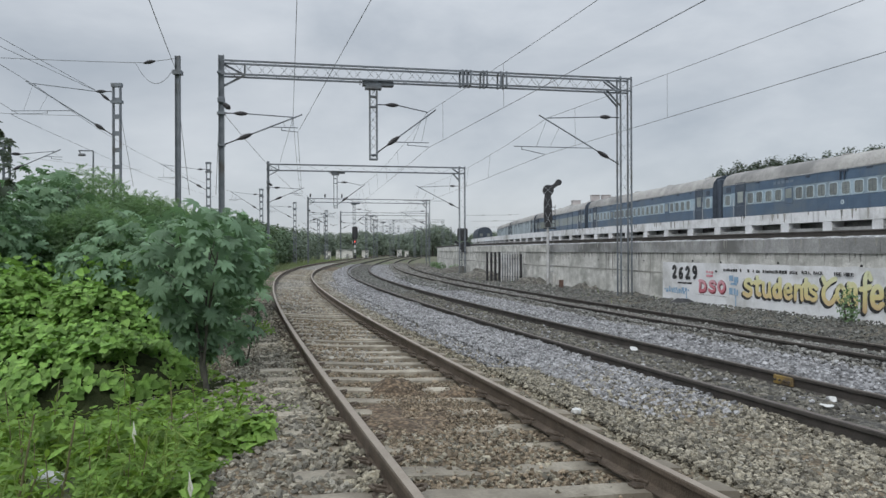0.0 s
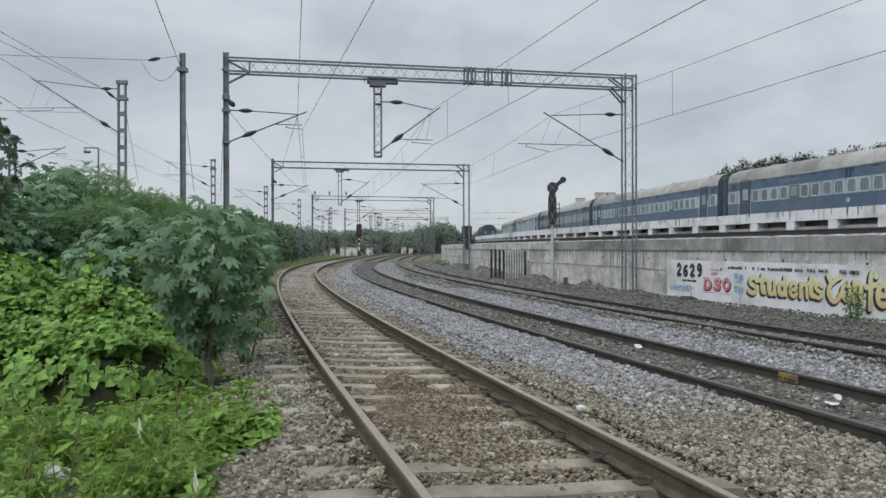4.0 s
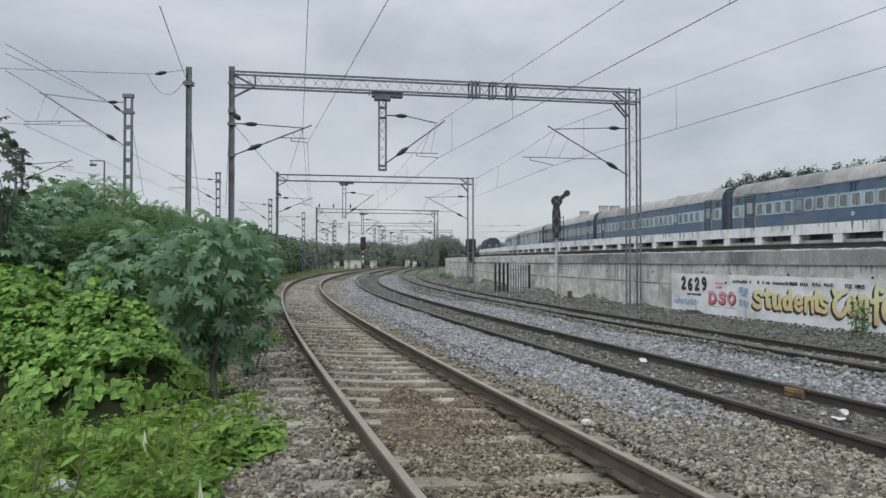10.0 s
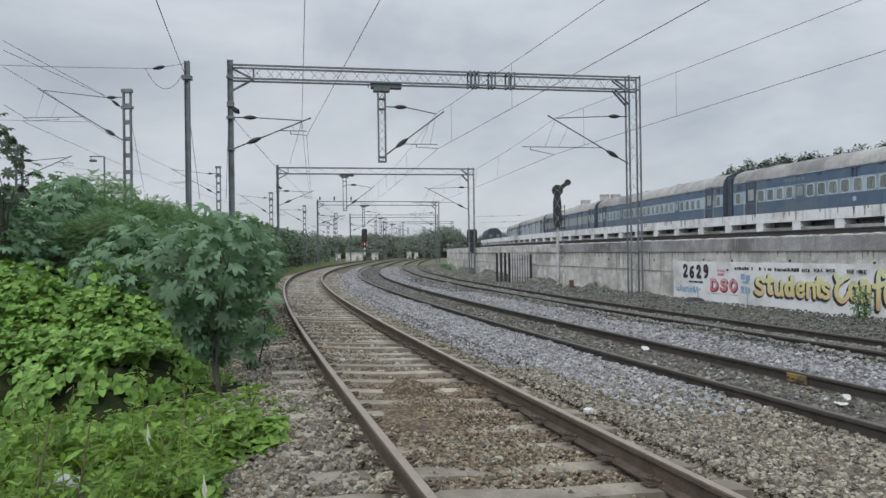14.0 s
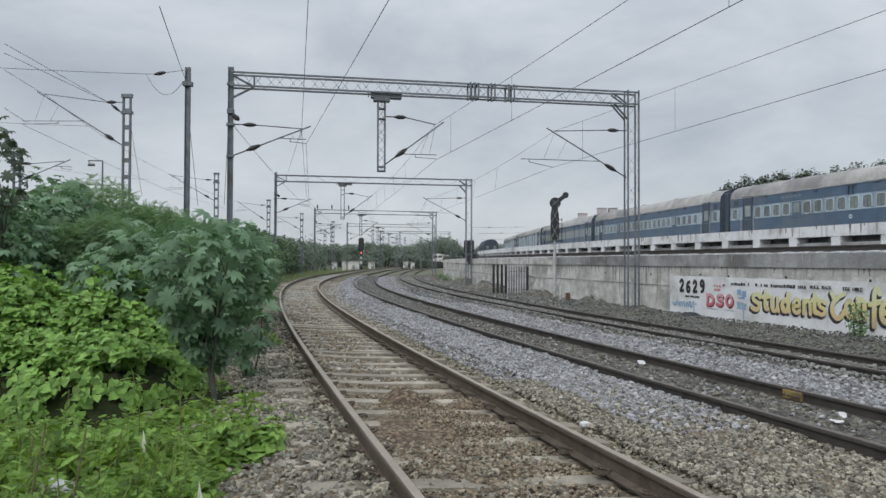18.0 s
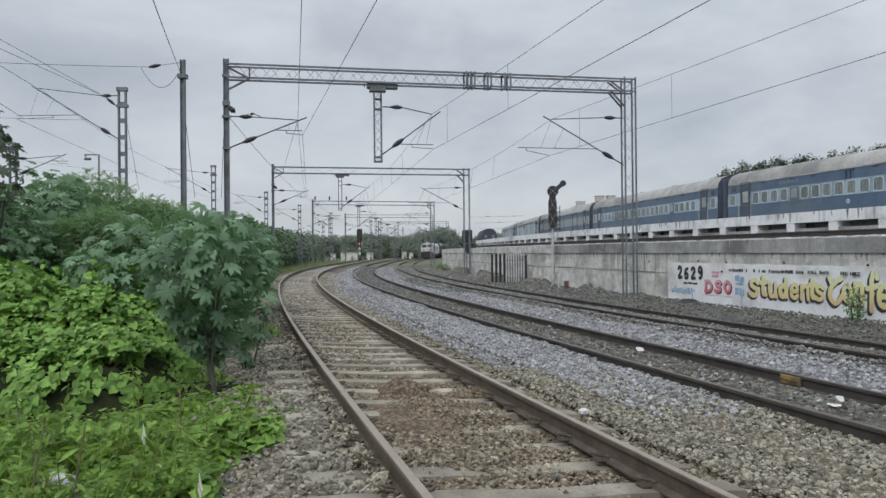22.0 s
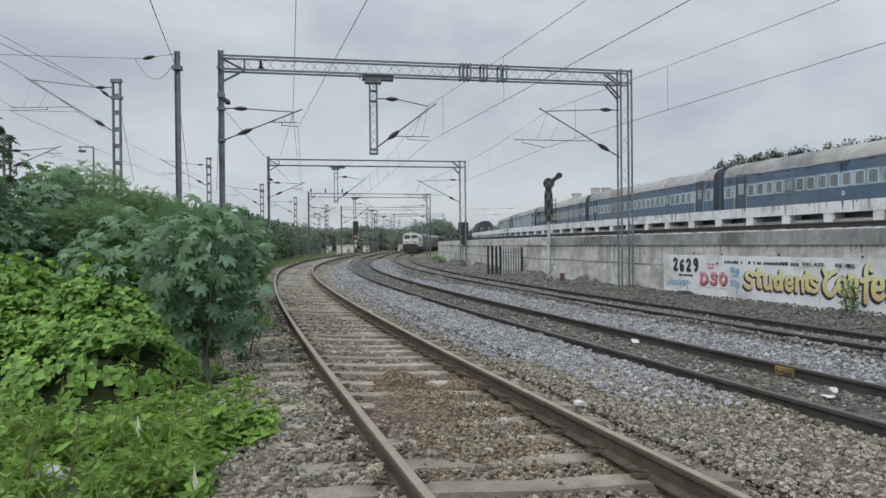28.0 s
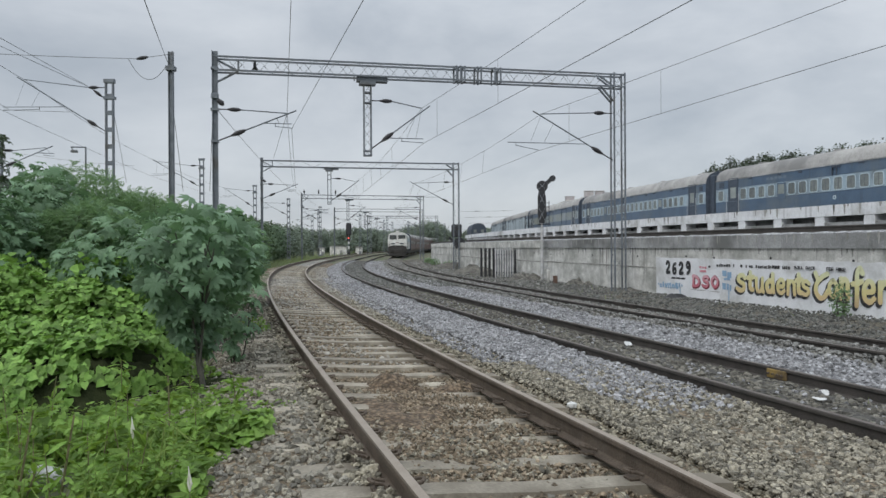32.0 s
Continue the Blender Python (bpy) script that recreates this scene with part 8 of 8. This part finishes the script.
    part("underframe", bm, M_LOCODARK, e)
    bm = bmesh.new()
    box(bm, 0, 0.55, 3.98, 0.5, 0.4, 0.26, bevel=0.06)
    part("headlamp", bm, M_CREAM, e)
    for k in range(6):
        bm = bmesh.new()
        box(bm, 1.505, 3.4 + k * 2.3, 2.7, 0.04, 1.3, 0.65, bevel=0.01)
        part("side_grille", bm, M_FRAME, e, "grey louvred grille")
    for sx in (1,):
        for y in (1.5,):
            bm = bmesh.new()
            box(bm, 1.505, y, 2.9, 0.04, 0.7, 0.65, bevel=0.02)
            part("side_window", bm, M_PANE, e)
            bm = bmesh.new()
            box(bm, 1.505, y + 0.95, 2.3, 0.04, 0.6, 1.9, bevel=0.01)
            part("cab_door", bm, M_CABGLASS, e, "dark cab door")
    for y in (5, 13.5):
        bm = bmesh.new()
        for sx in (-0.5, 0.5):
            bar(bm, (sx, y, 3.95), (sx, y + 1.2, 4.35), 0.03, 5)
            bar(bm, (sx, y + 1.2, 4.35), (sx, y, 4.5), 0.03, 5)
        bar(bm, (-0.8, y, 4.5), (0.8, y, 4.5), 0.03, 5)
        part("pantograph", bm, M_LOCODARK, e)
    for y in (3.6, 14.9):
        bm = bmesh.new()
        box(bm, 0, y, 0.62, 2.5, 4.6, 0.5, bevel=0.06)
        bg = part("bogie", bm, M_LOCODARK, e)
        for o in (-1.9, 0, 1.9):
            for sx in (-0.84, 0.84):
                bm = bmesh.new()
                bmesh.ops.create_cone(bm, cap_ends=True, segments=18, radius1=0.545, radius2=0.545, depth=0.14, matrix=Matrix.Translation((sx, y + o, 0.545)) @ Matrix.Rotation(math.pi / 2, 4, "Y"))
                part("wheel", bm, M_RAIL_SIDE, bg)
    return e


def rake_coach():
    c = thing("passenger_coach", Matrix(), "dull brown railway coach with a pale roof behind the locomotive", "railway coach", "arriving coaches")
    L = 21.6
    sec = coach_section()
    body = [(-x, z) for x, z in sec[:5]]
    loft("side", body, 0.3, L, M_RAKE, c, "dull brown side")
    loft("side", [(-x, z) for x, z in body][::-1], 0.3, L, M_RAKE, c, "dull brown side")
    loft("roof", [(-x, z) for x, z in sec[4:]] + [(x, z) for x, z in sec[4:-1][::-1]], 0.3, L, M_ROOF, c, "pale grey roof", True)
    ring = [(-x, z) for x, z in sec] + [(x, z) for x, z in sec[:-1][::-1]]
    for y in (0.3, L):
        link_mesh("end_wall", [(x, y, z) for x, z in ring], [tuple(range(len(ring)))], M_GAP, c)
    for k in range(12):
        bm = bmesh.new()
        box(bm, 1.625, 3 + k * 1.4, 2.45, 0.02, 0.8, 0.55, bevel=0.006)
        part("window", bm, M_PANE, c)
    bm = bmesh.new()
    box(bm, 0, L / 2, 0.75, 2.5, L - 1, 0.5)
    part("underframe", bm, M_BLACK, c)
    for y in (3.5, L - 3.5):
        bm = bmesh.new()
        box(bm, 0, y, 0.55, 2.3, 2.9, 0.4, bevel=0.05)
        bg = part("bogie", bm, M_BLACK, c)
        for o in (-1.4, 1.4):
            for sx in (-0.84, 0.84):
                bm = bmesh.new()
                bmesh.ops.create_cone(bm, cap_ends=True, segments=14, radius1=0.457, radius2=0.457, depth=0.13, matrix=Matrix.Translation((sx, y + o, 0.457)) @ Matrix.Rotation(math.pi / 2, 4, "Y"))
                part("wheel", bm, M_RAIL_SIDE, bg)
    return c


ENGINE = loco()
first_rake = rake_coach()
RAKE = [first_rake] + [copy_thing(first_rake, Matrix()) for k in range(5)]

# ---------- birds ----------
M_CROW = mat("crow_black", (0.018, 0.019, 0.022), (0.035, 0.036, 0.04), 0.6, 20, 80, 0.2)


def crow(label):
    """A crow flying towards +y: body, head, tail and two wings that beat."""
    c = thing("crow", Matrix(), label, "bird", "crows")
    bm = bmesh.new()
    bmesh.ops.create_uvsphere(bm, u_segments=10, v_segments=8, radius=1.0, matrix=Matrix.Diagonal((0.055, 0.16, 0.055, 1)))
    part("body", bm, M_CROW, c, smooth=True)
    bm = bmesh.new()
    bmesh.ops.create_uvsphere(bm, u_segments=8, v_segments=6, radius=0.04, matrix=Matrix.Translation((0, 0.19, 0.015)))
    bar(bm, (0, 0.21, 0.012), (0, 0.285, 0.0), 0.014, 6, 0.002)
    part("head", bm, M_CROW, c, smooth=True)
    vs = [(-0.02, -0.12, 0), (0.02, -0.12, 0), (0.075, -0.3, 0.0), (0.0, -0.33, 0.008), (-0.075, -0.3, 0.0)]
    link_mesh("tail", vs + [(x, y, z - 0.008) for x, y, z in vs], [(0, 1, 2, 3, 4), (9, 8, 7, 6, 5), (0, 5, 6, 1), (1, 6, 7, 2), (2, 7, 8, 3), (3, 8, 9, 4), (4, 9, 5, 0)], M_CROW, c)
    wings = []
    for sx in (-1, 1):
        top = [(0, 0.08, 0), (0.18, 0.12, 0.03), (0.32, 0.07, 0.03), (0.47, -0.04, 0.0), (0.44, -0.10, 0.0), (0.36, -0.10, 0.008), (0.3, -0.14, 0.01), (0.2, -0.11, 0.012), (0.0, -0.10, 0)]
        vs = [(sx * x, y, z) for x, y, z in top] + [(sx * x, y, z - 0.008) for x, y, z in top]
        n = len(top)
        fs = [tuple(range(n)), tuple(range(2 * n - 1, n - 1, -1))] + [(i, (i + 1) % n, n + (i + 1) % n, n + i) for i in range(n)]
        wg = link_mesh("wing", vs, fs, M_CROW, c)
        wings.append((sx, wg))
    return c, wings


CROW_A, CROW_B = crow("black crow in flight with spread wings"), crow("black crow that circles and settles on the steel portal")


def flight(bird, rows, strokes, banks=()):
    """rows: time and place, and where it turns on the spot or sits its yaw and pitch; else the bird heads along its way.
    strokes: time, lift of the wings and how far they are folded back. banks: time and roll."""
    keyed = []
    for i, (t, p, *held) in enumerate(rows):
        a, b = Vector(rows[max(0, i - 1)][1]), Vector(rows[min(len(rows) - 1, i + 1)][1])
        d = b - a
        yaw, pitch = held or (math.degrees(-math.atan2(d.x, d.y)), 0.6 * math.degrees(math.atan2(d.z, math.hypot(d.x, d.y))))
        keyed.append((t, pose(*p, pitch, 0, yaw) @ Matrix.Rotation(radians(dict(banks).get(t, 0)), 4, "Y")))
    walk(bird[0], keyed)
    for sx, wg in bird[1]:
        beat = [(0.0, pose(0, 0, 0.02, 0, -sx * 20, 0))]
        for t, lift, *fold in strokes:
            back = fold[0] if fold else 0
            beat.append((t, pose(0, 0, 0.02, -0.8 * back, -sx * lift, -sx * back)))
        walk(wg, beat)


def motions():
    # the train rolls in along the third track and is still coming at the end
    marks = [(0, 243.0), (6, 236.0), (9, 231.5), (12, 225.5), (14, 219.5), (16.5, 211.0), (18, 203.0), (20, 191.0), (22, 178.5), (24, 166.0), (26, 153.5), (28, 140.5), (30, 127.5), (32, 114.0)]
    ts = [k * 2.0 for k in range(17)]

    def at(s, L):
        """Front at s, back at s + L, on the track."""
        x0, y0, _ = T3.at(s)
        x1, y1, _ = T3.at(s + L)
        return pose(float(x0), float(y0), Z3 + 0.05, 0, 0, math.degrees(-math.atan2(x1 - x0, y1 - y0)))

    def front(t):
        return float(np.interp(t, [m[0] for m in marks], [m[1] for m in marks]))

    walk(ENGINE, [(t, at(front(t), 18.8)) for t in ts])
    for k, c in enumerate(RAKE):
        walk(c, [(t, at(min(front(t) + 19.5 + 22.2 * k, 396), 21.6)) for t in ts])
    flight(CROW_A, [(0.0, (-11.41, 75.00, 3.99)), (1.5, (-7.22, 36.00, 4.97)), (2.0, (-5.83, 26.00, 4.35)), (2.1, (-5.70, 24.50, 4.59)), (2.2, (-6.23, 23.00, 4.69)), (2.3, (-6.32, 21.50, 5.10)), (2.4, (-6.66, 20.00, 5.40)), (2.5, (-7.05, 18.60, 5.63)), (2.6, (-7.07, 17.00, 6.09)), (2.7, (-7.60, 15.60, 6.35)), (2.9, (-8.29, 13.00, 6.78)), (4.0, (-22, -2, 12)), (32.0, (-60, -200, 30))], [(1.2 + 0.1 * k, 38 if k % 2 else -32) for k in range(22)] + [(32.0, 20)])
    flight(CROW_B, [(0.0, (60, -160, 30)), (18.0, (14, -12, 11)), (20.0, (5.2, 7.50, 6.4)), (20.2, (4.5, 9.5, 5.55)), (20.3, (3.95, 10.50, 5.13)), (20.4, (3.56, 11.50, 5.41)), (20.5, (3.35, 12.50, 5.43)), (20.6, (2.99, 13.60, 5.60)), (20.7, (2.54, 15.00, 5.98)), (20.8, (2.11, 16.50, 6.14)), (20.9, (1.50, 18.00, 6.31)), (21.0, (0.81, 19.30, 6.74)), (21.1, (0.02, 19.30, 6.75)), (21.2, (-0.94, 19.80, 6.69)), (21.3, (-1.95, 20.20, 6.85)), (21.4, (-2.84, 20.60, 6.57)), (21.5, (-3.60, 21.30, 6.48)), (21.6, (-4.33, 22.20, 6.85)), (21.8, (-6.04, 25.50, 7.05)), (22.0, (-8.14, 30.00, 7.25)), (22.2, (-9.15, 33.00, 7.67)), (22.4, (-9.86, 35.00, 7.99), 5, 0), (22.6, (-10.11, 36.20, 8.21), -25, 0), (22.8, (-10.08, 36.60, 8.33), -80, 0), (23.0, (-9.79, 36.20, 8.37), -140, 0), (23.2, (-9.35, 35.00, 8.49)), (23.5, (-8.66, 33.00, 8.40)), (23.8, (-7.77, 30.50, 8.44)), (24.0, (-7.24, 28.50, 8.28)), (24.2, (-6.69, 26.30, 8.05)), (24.4, (-6.24, 24.80, 7.73)), (24.6, (-6.04, 24.00, 7.46), -165, 12), (24.8, (-6.04, 24.00, 7.46), -165, 12), (32.0, (-6.04, 24.00, 7.46), -165, 12)],
           [(20.0, 20), (20.2, -30), (20.3, 10), (20.4, 38), (20.5, -8), (20.6, -62), (20.7, 36), (20.8, 8), (20.9, -30), (21.0, -64), (21.1, 34), (21.2, -56), (21.3, 60), (21.4, 4), (21.5, -64), (21.6, 22), (21.7, -25), (21.8, 30), (21.9, -40), (22.0, -20), (22.2, 35), (22.3, -30), (22.4, 35), (22.6, -35), (22.8, -25), (23.0, 5), (23.1, -30), (23.2, 42), (23.4, -30), (23.5, 14), (23.65, 40), (23.8, -14), (23.9, 30), (24.0, -50), (24.1, 40), (24.2, 5), (24.3, -30), (24.4, 8), (24.5, 0, 38), (24.6, -6, 80), (32.0, -6, 80)],
           [(20.8, -18), (20.9, -18), (21.4, 34), (21.6, 30)])


motions()
